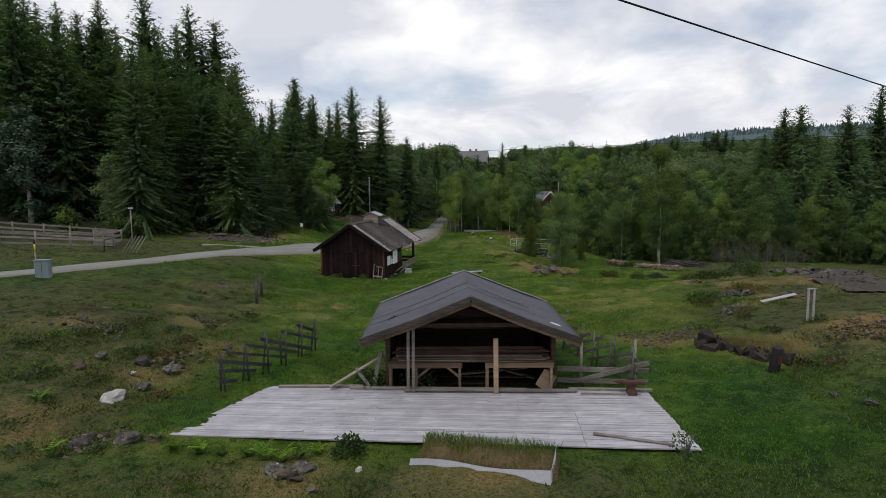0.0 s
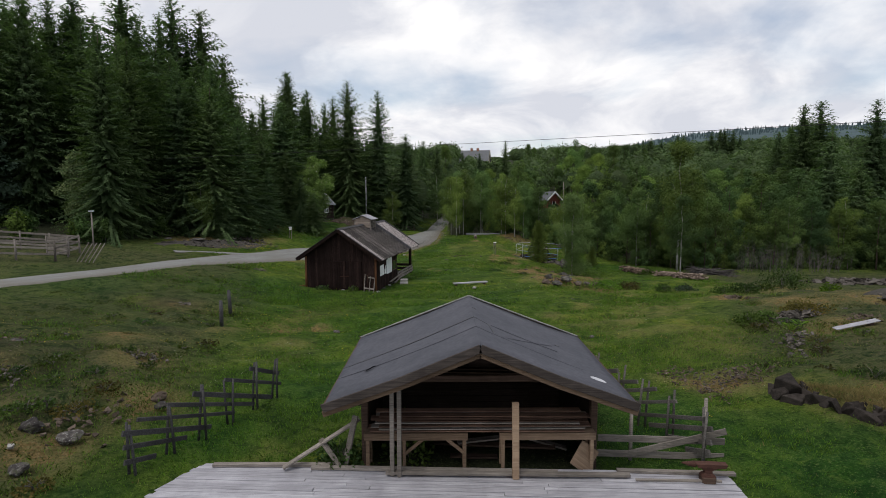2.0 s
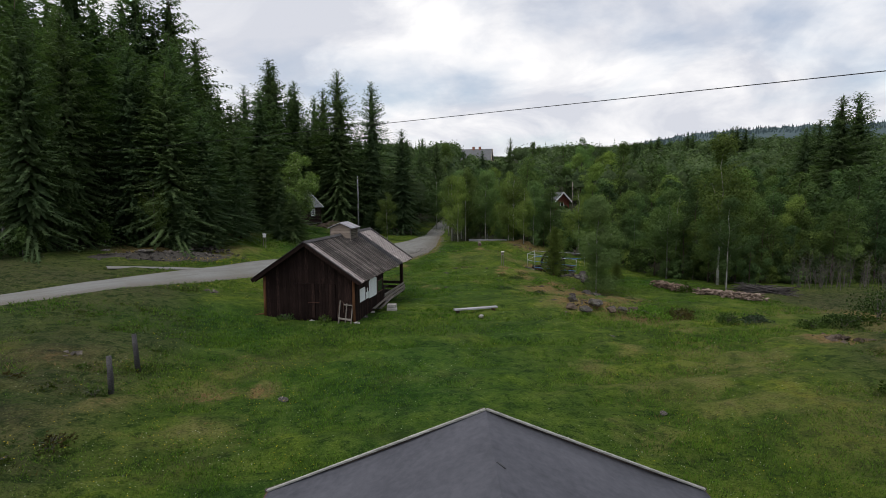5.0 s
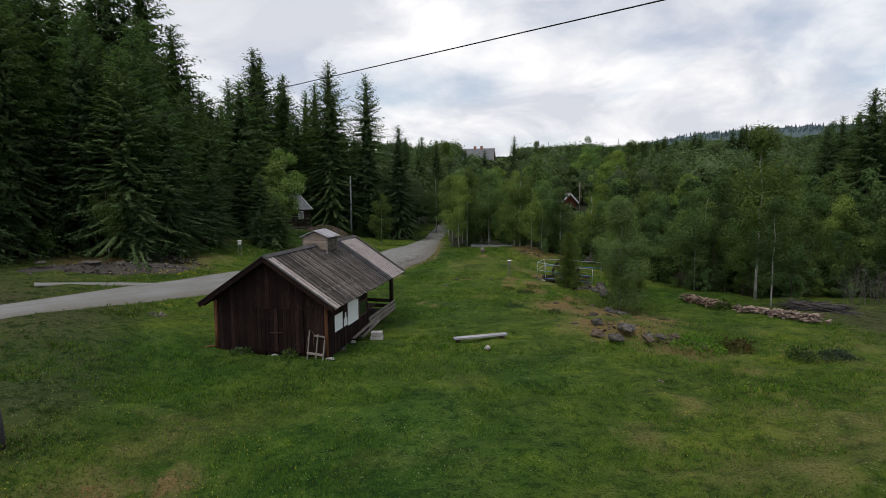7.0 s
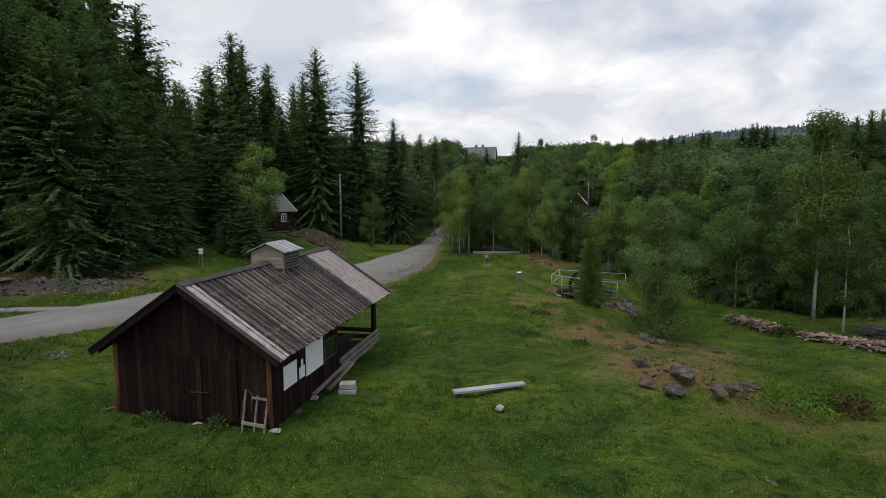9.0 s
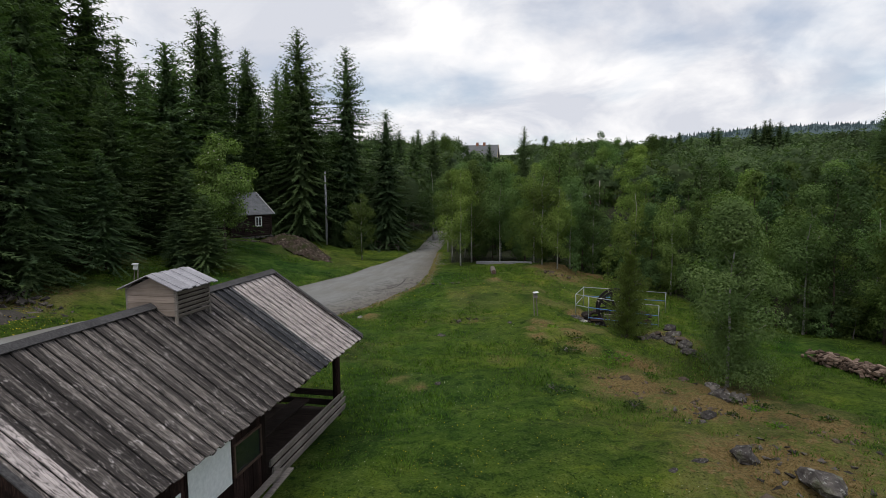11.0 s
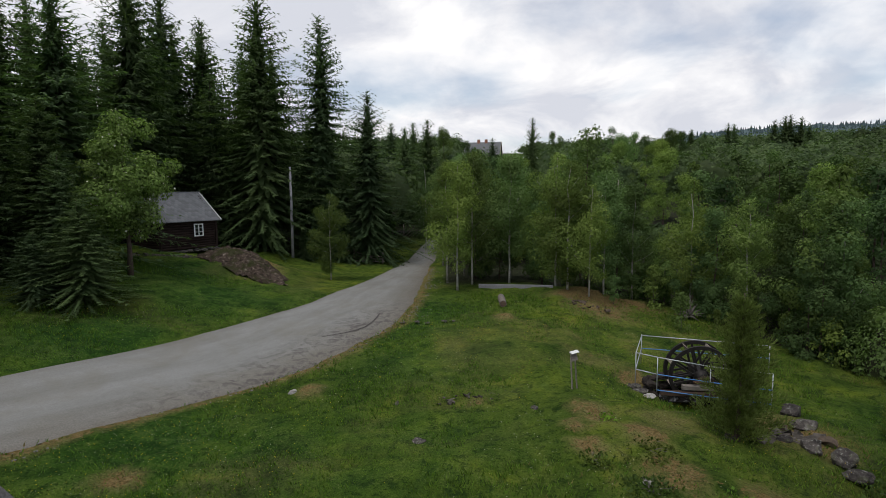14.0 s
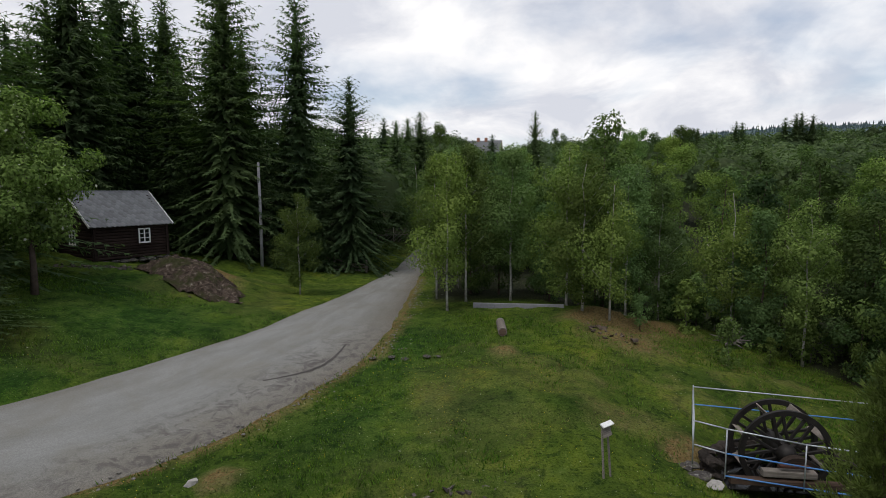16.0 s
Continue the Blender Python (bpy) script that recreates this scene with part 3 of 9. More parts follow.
def heath(x, y):
    """Mossy, stony pasture to either side of the mown meadow."""
    left = sstep((-x - np.interp(y, [0, 12, 25, 40, 55], [2, 6, 7, 10, 16])) / 4) * sstep((60 - y) / 15)
    right = sstep((x - np.interp(y, [0, 14, 25, 36, 44, 60], [7, 8.5, 9, 14, 20, 22])) / 5) * sstep((66 - y) / 10)
    front = sstep((13.5 - y) / 1.5)
    return np.clip(0.85 * np.maximum(np.maximum(left, right), front), 0, 1)


# long dark green grass: x, y, radius, strength
LUSH = [(9, 13, 5, 1.0), (9.5, 17, 3.6, 1.0), (12, 14.5, 3, 1.0), (14, 10, 6, 1.0), (-7.6, 15.5, 1.6, 0.9), (6, 20, 3.2, 1.0), (-6.5, 19.5, 2.2, 0.9), (-4, 24, 4, 0.8), (-2, 35, 8, 0.75), (3, 42, 5, 0.6), (-6, 45, 5, 0.6), (-10, 39, 3.5, 0.7), (-1, 55, 7, 0.66), (-4, 62, 6, 0.72), (0.5, 64, 3.5, 0.6), (-1, 78, 6, 0.7), (-12, 80, 6, 0.72), (-16, 83, 4, 0.9), (-13, 68, 3, 0.7),
        (0, 72, 5, 0.6), (-12, 58, 3, 0.4), (-10, 12, 3, 0.5), (13, 13, 3, 0.6), (0, 28, 6, 0.6), (16, 54, 4, 0.5), (19, 66, 5, 0.8), (-20, 36, 6, 0.72), (-15, 30, 4, 0.6), (-24, 30, 5, 0.8), (-14, 40, 4, 0.78), (-12, 43, 4, 0.85), (-9, 41, 3.5, 0.8), (-8, 64, 4, 0.85), (-11, 66, 3, 0.9), (-14, 71, 4, 0.95)]


# dark bare soil on the bank: x, y, radius, strength
SOIL = [(-15.0, 23.0, 1.5, 0.8), (-13.8, 22.0, 1.0, 0.7), (-9.6, 19.4, 1.1, 0.6), (-10.4, 14.6, 1.3, 0.5), (-8.6, 22.6, 0.9, 0.5), (-14.6, 34.4, 1.3, 1.0), (-15.6, 33.0, 0.8, 0.8), (-12.6, 28.9, 0.9, 0.9), (-11.7, 28.6, 0.6, 0.8), (-13.0, 31.6, 0.7, 0.6), (-12.6, 24.6, 1.1, 0.6), (-10.8, 25.0, 0.8, 0.6), (-16.5, 37.0, 2.0, 0.35), (-17.5, 29.0, 2.5, 0.35), (-12.0, 38.0, 1.6, 0.3),
        (12.4, 62.2, 1.6, 0.6), (13.6, 60.2, 2.2, 0.65), (14.6, 63.0, 2.0, 0.6), (11.2, 58.9, 0.9, 0.5), (9.2, 56.6, 0.6, 0.5), (12.2, 54.0, 0.7, 0.5), (10.4, 52.6, 0.6, 0.5), (14.2, 56.4, 1.0, 0.5)]


def lush_grass(x, y):
    b = np.zeros_like(x)
    for bx, by, rad, s in LUSH:
        b = np.maximum(b, s * np.exp(-((x - bx) ** 2 + (y - by) ** 2) / rad ** 2))
    return b


def forest_floor(x, y):
    """1 under the trees, 0 in the open."""
    left = sstep((-x - np.interp(y, [30, 45, 62, 78, 95, 104, 130], [34, 29, 23, 21, 25, 10, 4])) / 4)
    edge = np.interp(x, [4, 9.6, 12, 16.5, 18, 19.5, 21, 24.4, 28, 36, 46, 60], [86, 85.5, 86, 84.5, 82.5, 79, 73, 68, 65, 64, 62, 52])
    right = sstep((y - edge) / 4) * (x > 1)
    return np.maximum(np.maximum(left, right), sstep((y - 112) / 8))


def axis(fine0, fine1, step, far0, far1, grow=1.16):
    mid = list(np.arange(fine0, fine1 + step / 2, step))
    out, s = [], step
    v = fine1
    while v < far1:
        s *= grow
        v += s
        out.append(v)
    low, s, v = [], step, fine0
    while v > far0:
        s *= grow
        v -= s
        low.append(v)
    return np.array(low[::-1] + mid + out)


# ---- road ----
# centre line and half width, from the paddock past the cabin to the gate
ROAD_Y = [-60, 10, 20, 30, 35, 41, 47, 53, 58, 63, 68, 71, 72.6, 74.5, 76.6, 79, 83.4, 87, 91, 95, 100, 108, 118, 130]
ROAD_X = [-75, -37, -31, -24.6, -22.7, -20.4, -18.6, -16.9, -15.4, -13.4, -10.4, -8.2, -7.3, -6.5, -5.5, -4.4, -3.6, -3.2, -2.9, -2.5, -2.1, -1.2, 0.6, 4.0]
ROAD_W = [0.95, 0.95, 0.95, 0.95, 0.95, 1.0, 1.25, 1.7, 2.0, 2.35, 2.95, 3.4, 3.6, 3.6, 3.6, 3.45, 3.1, 2.6, 2.3, 2.0, 1.7, 1.5, 1.5, 1.5]


def road_x(y):
    ys = np.asarray(y, dtype=float)
    return sum(np.interp(ys + o, ROAD_Y, ROAD_X) for o in (-2, -1, 0, 1, 2)) / 5


def off_road(x, y):
    """Distance from the road's edge, below 0 on it (square to the road, roughly)."""
    dx = (road_x(np.asarray(y) + 0.5) - road_x(np.asarray(y) - 0.5))
    return np.abs(x - road_x(y)) / np.sqrt(1 + dx ** 2) - np.interp(y, ROAD_Y, ROAD_W)


# side track that leaves the road towards the paddock
TRACK = [(-17.4, 54.9), (-18.4, 53.8), (-19.8, 52.2), (-21.1, 50.9), (-22.4, 49.9)]
TRACK_W = 0.34


def off_track(x, y):
    x, y = np.asarray(x, dtype=float), np.asarray(y, dtype=float)
    best = np.full(np.broadcast(x, y).shape, 1e6)
    for (x0, y0), (x1, y1) in zip(TRACK, TRACK[1:]):
        dx, dy = x1 - x0, y1 - y0
        f = np.clip(((x - x0) * dx + (y - y0) * dy) / (dx * dx + dy * dy), 0, 1)
        best = np.minimum(best, np.hypot(x - x0 - f * dx, y - y0 - f * dy))
    return best - TRACK_W


gx, gy = axis(-26, 28, 0.4, -2500, 2500), axis(4, 108, 0.4, -500, 3000)
X, Y = np.meshgrid(gx, gy)
Z = ground(X, Y)
near = np.exp(-np.clip(np.abs(Y - 50) - 50, 0, None) / 20) * (0.25 + 0.75 * sstep((off_road(X, Y) + 0.2) / 2.0))
rough = np.zeros_like(X)
rs = np.random.RandomState(4)
for k in range(26):
    a, f, ph = rs.uniform(0, math.pi), rs.uniform(0.35, 3.4), rs.uniform(0, 6.28)
    rough += np.sin((X * math.cos(a) + Y * math.sin(a)) * f + ph) * 0.022 / f ** 0.6
BR = bare(X, Y)
jit = rs.normal(0, 0.02, X.shape) * near
Z = Z + (rough + jit) * (1 + 1.6 * BR) * near * (1 - 0.8 * np.exp(-((Y - 15.5) / 3.5) ** 4) * (np.abs(X) < 9))
Z = Z - 0.19 * sstep((0.1 - off_road(X, Y)) / 0.8) * ((Y > -60) & (Y < 131))
Z = Z - 0.10 * sstep((0.2 - off_track(X, Y)) / 0.5) * (off_road(X, Y) > 0)
nx, ny = len(gx), len(gy)
idx = np.arange(nx * ny).reshape(ny, nx)
quads = np.stack([idx[:-1, :-1], idx[:-1, 1:], idx[1:, 1:], idx[1:, :-1]], axis=-1).reshape(-1, 4)
ground_me = bulk("ground", np.stack([X, Y, Z], axis=-1).reshape(-1, 3), quads, M_GROUND, True)
att = ground_me.color_attributes.new("bare", "FLOAT_COLOR", "POINT")
FF = forest_floor(X, Y)
for bx, by, rad, k in SOIL:
    FF = np.maximum(FF, k * np.exp(-((X - bx) ** 2 + (Y - by) ** 2) / rad ** 2) * (0.75 + 0.4 * np.sin(X * 5 + Y * 3) * np.cos(Y * 6 - X * 2)))
# the shed's shade painted on the ground below it, with the forest floor colour
FF = np.maximum(FF, 0.95 * ((X > -2.0) & (X < 3.8) & (Y > 17.3) & (Y < 22.2)))
att.data.foreach_set("color", np.stack([BR, FF, heath(X, Y) * (1 - 0.7 * lush_grass(X, Y)), lush_grass(X, Y)], axis=-1).astype(np.float32).ravel())
single("ground", ground_me, "green meadow with dry patches and bare stony soil", "meadow", kind="structure")

ry = np.arange(-58, 130.1, 0.4)
rx = road_x(ry)
tx = np.gradient(rx, ry)
ln = np.sqrt(1 + tx ** 2)
nxn, nyn = 1 / ln, -tx / ln
half = np.interp(ry, ROAD_Y, ROAD_W)
cross = np.array([-1.0, -0.93, -0.82, -0.66, -0.5, -0.33, -0.16, 0, 0.16, 0.33, 0.5, 0.66, 0.82, 0.93, 1.0])
rv = []
for k in range(len(ry)):
    for c in cross:
        wob = 0.2 * noise.noise(Vector((ry[k] * 0.7, c * 2, 3))) + 0.14 * noise.noise(Vector((ry[k] * 2.6, c, 8)))
        o = c * half[k] * (1 + (wob / half[k] if abs(c) == 1 else 0)) + (wob + 0.3 * c if abs(c) == 1 else 0)
        px, py = rx[k] + nxn[k] * o, ry[k] + nyn[k] * o
        rv.append((px, py, gz(px, py) + (0.0 - 0.06 * abs(c) ** 4 - (0.16 if abs(c) == 1 else 0))))
nr = len(cross)
rq = [(k * nr + j, k * nr + j + 1, (k + 1) * nr + j + 1, (k + 1) * nr + j) for k in range(len(ry) - 1) for j in range(nr - 1)]
road_me = bulk("road", rv, rq, M_ROAD, True)
uvl = road_me.uv_layers.new(name="along")
uvc = np.array([((c + 1) / 2, y_) for y_ in ry for c in cross], dtype=np.float32)
uvl.data.foreach_set("uv", uvc[np.array(rq).ravel()].ravel())
tr = np.array(TRACK)
sl = np.concatenate([[0], np.cumsum(np.hypot(*np.diff(tr, axis=0).T))])
ss = np.arange(0, sl[-1], 0.4)
sx_, sy_ = np.interp(ss, sl, tr[:, 0]), np.interp(ss, sl, tr[:, 1])
for _ in range(6):
    sx_[1:-1] = (sx_[:-2] + 2 * sx_[1:-1] + sx_[2:]) / 4
    sy_[1:-1] = (sy_[:-2] + 2 * sy_[1:-1] + sy_[2:]) / 4
ux, uy = np.gradient(sx_), np.gradient(sy_)
ul = np.hypot(ux, uy)
tv = []
for k in range(len(ss)):
    for c in cross:
        o = c * (TRACK_W + 0.1 * noise.noise(Vector((ss[k] * 0.9, c * 2, 5))))
        px, py = sx_[k] + uy[k] / ul[k] * o, sy_[k] - ux[k] / ul[k] * o
        tv.append((px, py, gz(px, py) + 0.012 - 0.05 * abs(c) ** 4 - (0.05 if abs(c) == 1 else 0)))
tq = [(k * nr + j, k * nr + j + 1, (k + 1) * nr + j + 1, (k + 1) * nr + j) for k in range(len(ss) - 1) for j in range(nr - 1)]
track_me = bulk("side_track", tv, tq, M_ROAD, True)
uvt = track_me.uv_layers.new(name="along")
uvc2 = np.array([((c + 1) / 2 * 0.6, s_) for s_ in ss for c in cross], dtype=np.float32)
uvt.data.foreach_set("uv", uvc2[np.array(tq).ravel()].ravel())
single("side_track", track_me, "narrow gravel track leaving the road towards the paddock", "track", kind="structure")
# dark curved tyre mark pressed into the gravel
mark = [(-4.9, 74.5), (-4.4, 74.75), (-3.9, 75.05), (-3.4, 75.45), (-3.0, 76.0), (-2.75, 76.8), (-2.62, 77.6), (-2.55, 78.4)]
mv, mf = [], []
for k, (px, py) in enumerate(mark):
    (qx, qy), (wx, wy) = mark[min(k + 1, len(mark) - 1)], mark[max(k - 1, 0)]
    dl = math.hypot(qx - wx, qy - wy)
    wd = 0.07 * (0.4 + 0.6 * math.sin(math.pi * (k + 0.6) / len(mark)))
    for sg in (-1, 1):
        ox, oy = px - (qy - wy) / dl * wd * sg, py + (qx - wx) / dl * wd * sg
        mv.append((ox, oy, gz(ox, oy) + 0.005))
    if k:
        mf.append((2 * k - 2, 2 * k - 1, 2 * k + 1, 2 * k))
single("tyre_mark", mesh_of("tyre_mark", mv, mf, M_MUD, True), "dark curved tyre mark on the gravel road", "tyre mark", kind="structure")
single("road", road_me, "pale grey gravel road curving through the meadow", "road", kind="structure")

# ---- shed with a felt roof ----


def shed():
    """Open-fronted shed: posts in front, boarded sides, low gable roof covered with felt."""
    t = thing("open_shed", "old open-fronted wooden shed with a grey felt roof", "shed", pose(0.86, 17.0, 0.0))
    hw, y0, y1, ez, rz = 3.46, -0.15, 5.42, 2.06, 3.39       # half width, front, back, eave and ridge height
    slope = Vector((hw, 0, ez - rz)).normalized()
    th = 0.10
    for side, name in ((-1, "roof_left"), (1, "roof_right")):
        bm = bmesh.new()
        n, m = 12, 10
        top, low = [], []
        nrm = Vector((-slope.z * side, 0, slope.x))
        for j in range(m + 1):
            rowt, rowl = [], []
            for k in range(n + 1):
                x = side * hw * k / n
                y = y0 + (y1 - y0) * j / m
                sag = -0.05 * math.sin(math.pi * k / n) + 0.018 * noise.noise(Vector((x * 1.3, y * 1.1, side)))
                p = Vector((x, y, rz + (ez - rz) * k / n + sag))
                rowt.append(bm.verts.new(p))
                rowl.append(bm.verts.new(p - nrm * th))
            top.append(rowt)
            low.append(rowl)
        for j in range(m):
            for k in range(n):
                f = (top[j][k], top[j][k + 1], top[j + 1][k + 1], top[j + 1][k])
                g = (low[j][k], low[j + 1][k], low[j + 1][k + 1], low[j][k + 1])
                bm.faces.new(f if side > 0 else f[::-1])
                bm.faces.new(g if side > 0 else g[::-1])
        for k in range(n):
            bm.faces.new((top[0][k], low[0][k], low[0][k + 1], top[0][k + 1]))
            bm.faces.new((top[m][k], top[m][k + 1], low[m][k + 1], low[m][k]))
        for j in range(m):
            bm.faces.new((top[j][n], low[j][n], low[j + 1][n], top[j + 1][n]))
        roof = part("roof", bm, M_FELT, t, "grey roofing felt with seams", True)

        def on(k, y, lift=0.012):
            x = side * hw * k
            return Vector((x, y, rz + (ez - rz) * k - 0.05 * math.sin(math.pi * k))) + nrm * lift
        # felt seams and small tears
        for sy, sz, last, wd, mat in ((2.54, 2.31, 8, 0.07, M_SEAM), (1.5, 1.48, 8, 0.035, M_FELT)) if side < 0 else ((1.47, 1.15, 6, 0.035, M_FELT), (2.32, 2.15, 5, 0.012, M_FELT)):
            bm = bmesh.new()
            pts = [on(k / 8, sy + (sz - sy) * k / 8 + 0.03 * noise.noise(Vector((k, sy, 0))), 0.006) for k in range(0 if sy != 2.32 else 1, last + 1)]
            for a, b in zip(pts, pts[1:]):
                beam(bm, a, b, wd, 0.016, nrm)
            part("felt_seam", bm, mat, roof, "dark tarred seam" if mat is M_SEAM else "overlapping edge of the felt")
        if side < 0:
            bm = bmesh.new()
            bm.faces.new([bm.verts.new(p) for p in (on(0.80, 1.25, 0.02), on(0.73, 1.32, 0.07), on(0.71, 1.42, 0.02), on(0.79, 1.36, 0.01))])
            part("tear", bm, M_BLACK, roof, "small dark tear")
        else:
            ring = [on(0.82 + 0.055 * math.cos(a), 0.72 + 0.17 * math.sin(a) * (1 if math.sin(a) > 0 else 0.5), 0.012) for a in np.linspace(0, 6.0, 12)]
            bm = bmesh.new()
            bm.faces.new([bm.verts.new(p) for p in ring])
            part("patch", bm, M_PATCH, roof, "pale worn patch")
            for a, b, c2, d2, wd in ((0.005, 2.5, 0.108, 2.3, 0.04), (0.104, 2.31, 0.124, 1.77, 0.035), (0.124, 1.78, 0.13, 1.44, 0.035), (0.19, 1.46, 0.40, 2.08, 0.005), (0.40, 2.08, 0.61, 2.66, 0.005), (0.655, 2.94, 0.685, 3.03, 0.07), (0.005, 3.76, 0.035, 3.68, 0.03)):
                part("crack", bar(on(a, b, 0.006), on(c2, d2, 0.006), wd, 0.012, nrm), M_SEAM if wd > 0.01 else M_FELT, roof, "dark crack in the felt")
        # pale frayed board along the back edge
        part("edge_board", bar(on(0.0, y1 - 0.03, 0.02), on(1.0, y1 - 0.03, 0.02), 0.05, 0.03, nrm), M_EDGE, t, "pale frayed edge board")
        # barge boards: weathered board over a lighter one, front and back
        for yy, first in ((y0 - 0.03, True), (y1 + 0.03, False)):
            a = Vector((0, yy, rz - 0.075))
            b = Vector((side * (hw + 0.03), yy, ez - 0.085))
            mid = (a + b) / 2 + Vector((0, 0, -0.05))
            bm = bmesh.new()
            beam(bm, a, mid, 0.05, 0.19)
            beam(bm, mid, b, 0.05, 0.19)
            part("barge_board", bm, M_BARGE, t, "weathered brown barge board")
            if first:
                off = Vector((0, 0.06, -0.15))
                bm = bmesh.new()
                beam(bm, a + off, mid + off, 0.06, 0.13)
                beam(bm, mid + off, b + off, 0.06, 0.13)
                part("verge_rafter", bm, M_RAFTER, t, "lighter raw wood rafter")
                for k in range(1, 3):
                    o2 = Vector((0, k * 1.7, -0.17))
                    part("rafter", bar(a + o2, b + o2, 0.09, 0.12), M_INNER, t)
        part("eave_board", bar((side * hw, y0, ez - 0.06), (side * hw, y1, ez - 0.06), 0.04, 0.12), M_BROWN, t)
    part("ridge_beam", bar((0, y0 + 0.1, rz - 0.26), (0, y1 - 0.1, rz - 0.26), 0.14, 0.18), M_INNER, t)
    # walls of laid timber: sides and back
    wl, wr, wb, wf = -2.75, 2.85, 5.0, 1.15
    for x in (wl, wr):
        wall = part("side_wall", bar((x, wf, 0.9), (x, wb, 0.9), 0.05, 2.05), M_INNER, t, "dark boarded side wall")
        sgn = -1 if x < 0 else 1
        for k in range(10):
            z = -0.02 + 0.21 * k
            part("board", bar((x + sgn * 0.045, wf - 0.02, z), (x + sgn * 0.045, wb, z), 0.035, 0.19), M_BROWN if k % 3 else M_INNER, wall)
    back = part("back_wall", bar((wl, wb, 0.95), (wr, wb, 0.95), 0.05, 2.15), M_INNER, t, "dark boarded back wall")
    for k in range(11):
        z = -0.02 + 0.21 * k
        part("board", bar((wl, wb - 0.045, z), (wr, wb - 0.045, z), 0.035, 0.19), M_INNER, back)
    bm = bmesh.new()
    vs = [bm.verts.new(p) for p in ((wl, wb + 0.02, 2.03), (wr, wb + 0.02, 2.03), (0, wb + 0.02, 3.12))]
    ve = [bm.verts.new(v.co + Vector((0, -0.05, 0))) for v in vs]
    bm.faces.new(vs[::-1])
    bm.faces.new(ve)
    for k in range(3):
        bm.faces.new((vs[k], vs[(k + 1) % 3], ve[(k + 1) % 3], ve[k]))
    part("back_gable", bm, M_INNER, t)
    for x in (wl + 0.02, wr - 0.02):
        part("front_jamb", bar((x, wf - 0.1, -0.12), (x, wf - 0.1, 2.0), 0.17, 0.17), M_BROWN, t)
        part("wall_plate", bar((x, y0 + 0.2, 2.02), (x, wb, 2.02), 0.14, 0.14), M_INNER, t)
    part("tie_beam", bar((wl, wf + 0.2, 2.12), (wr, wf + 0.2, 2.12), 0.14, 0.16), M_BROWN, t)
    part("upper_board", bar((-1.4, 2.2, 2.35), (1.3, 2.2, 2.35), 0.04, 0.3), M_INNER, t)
    for k in range(4):
        part("stored_board", bar((-1.2, 2.3 + k * 0.06, 1.78 + k * 0.08), (1.4, 2.3, 1.76 + k * 0.08), 0.16, 0.04), M_BROWN, t)
    # front posts: a pair and a single one
    for x, y, h, w in ((-2.01, 0.26, 2.36, 0.10), (-1.84, 0.22, 2.34, 0.10)):
        part("front_post", bar((x, y, 0.19), (x + 0.015, y, h), w, 0.09), M_GREY, t, "slim grey squared post")
    part("front_post", bar((0.83, 0.1, 0.19), (0.81, 0.12, 1.97), 0.155, 0.11), M_TAN, t, "pale cracked post")
    return t


shed()


def plank_pile():
    """Long boards laid in a pile over the benches."""
    t = thing("plank_pile", "pile of long old brown planks lying on the benches", "planks", pose(0.86, 17.0, 0.0))
    rng = random.Random(3)
    for k in range(9):
        z = 1.0 + 0.03 + 0.046 * k
        for j in range(2):
            x0, x1 = -2.66 + rng.uniform(0, 0.35), 2.7 - rng.uniform(0, 0.3)
            y = 0.83 + j * 0.24 + rng.uniform(-0.07, 0.05)
            bend = rng.uniform(-0.01, 0.015)
            bm = bmesh.new()
            beam(bm, (x0, y, z + bend), (0.1, y + rng.uniform(-.02, .02), z), 0.21, 0.027)
            beam(bm, (0.1, y, z), (x1, y, z - bend), 0.21, 0.027)
            part("plank", bm, M_OLDPLANK if rng.random() < 0.85 else M_GREY, t)
    return t


plank_pile()


def bench(name, x0, x1, y, braces, material):
    t = thing("work_bench", name, "bench", pose(0, 0, 0), group="work benches in the shed")
    gzb = -0.03
    part("top", bar((x0, y, 0.96), (x1, y, 0.96), 0.55, 0.07), M_RAFTER, t)
    part("front_rail", bar((x0, y - 0.25, 0.88), (x1, y - 0.25, 0.88), 0.05, 0.11), material, t)
    for x in (x0 + 0.08, x1 - 0.08):
        for yy in (y - 0.22, y + 0.22):
            part("leg", bar((x, yy, gzb), (x, yy, 0.925), 0.09, 0.09), material, t)
    if braces:
        part("leg", bar((x0 + 0.95, y - 0.22, gzb), (x0 + 0.95, y - 0.22, 0.925), 0.08, 0.08), material, t)
        part("brace", bar((x0 + 0.98, y - 0.25, 0.5), (x0 + 1.4, y - 0.25, 0.85), 0.04, 0.08), material, t)
        part("brace", bar((x1 - 0.08, y - 0.25, 0.5), (x1 - 0.5, y - 0.25, 0.85), 0.04, 0.08), material, t)
    return t


bench("grey wooden work bench with slanting braces", -1.85, 0.62, 17.95, True, M_RAFTER)
bench("tan wooden work bench with thick square legs", 1.38, 3.66, 17.95, False, M_TAN)

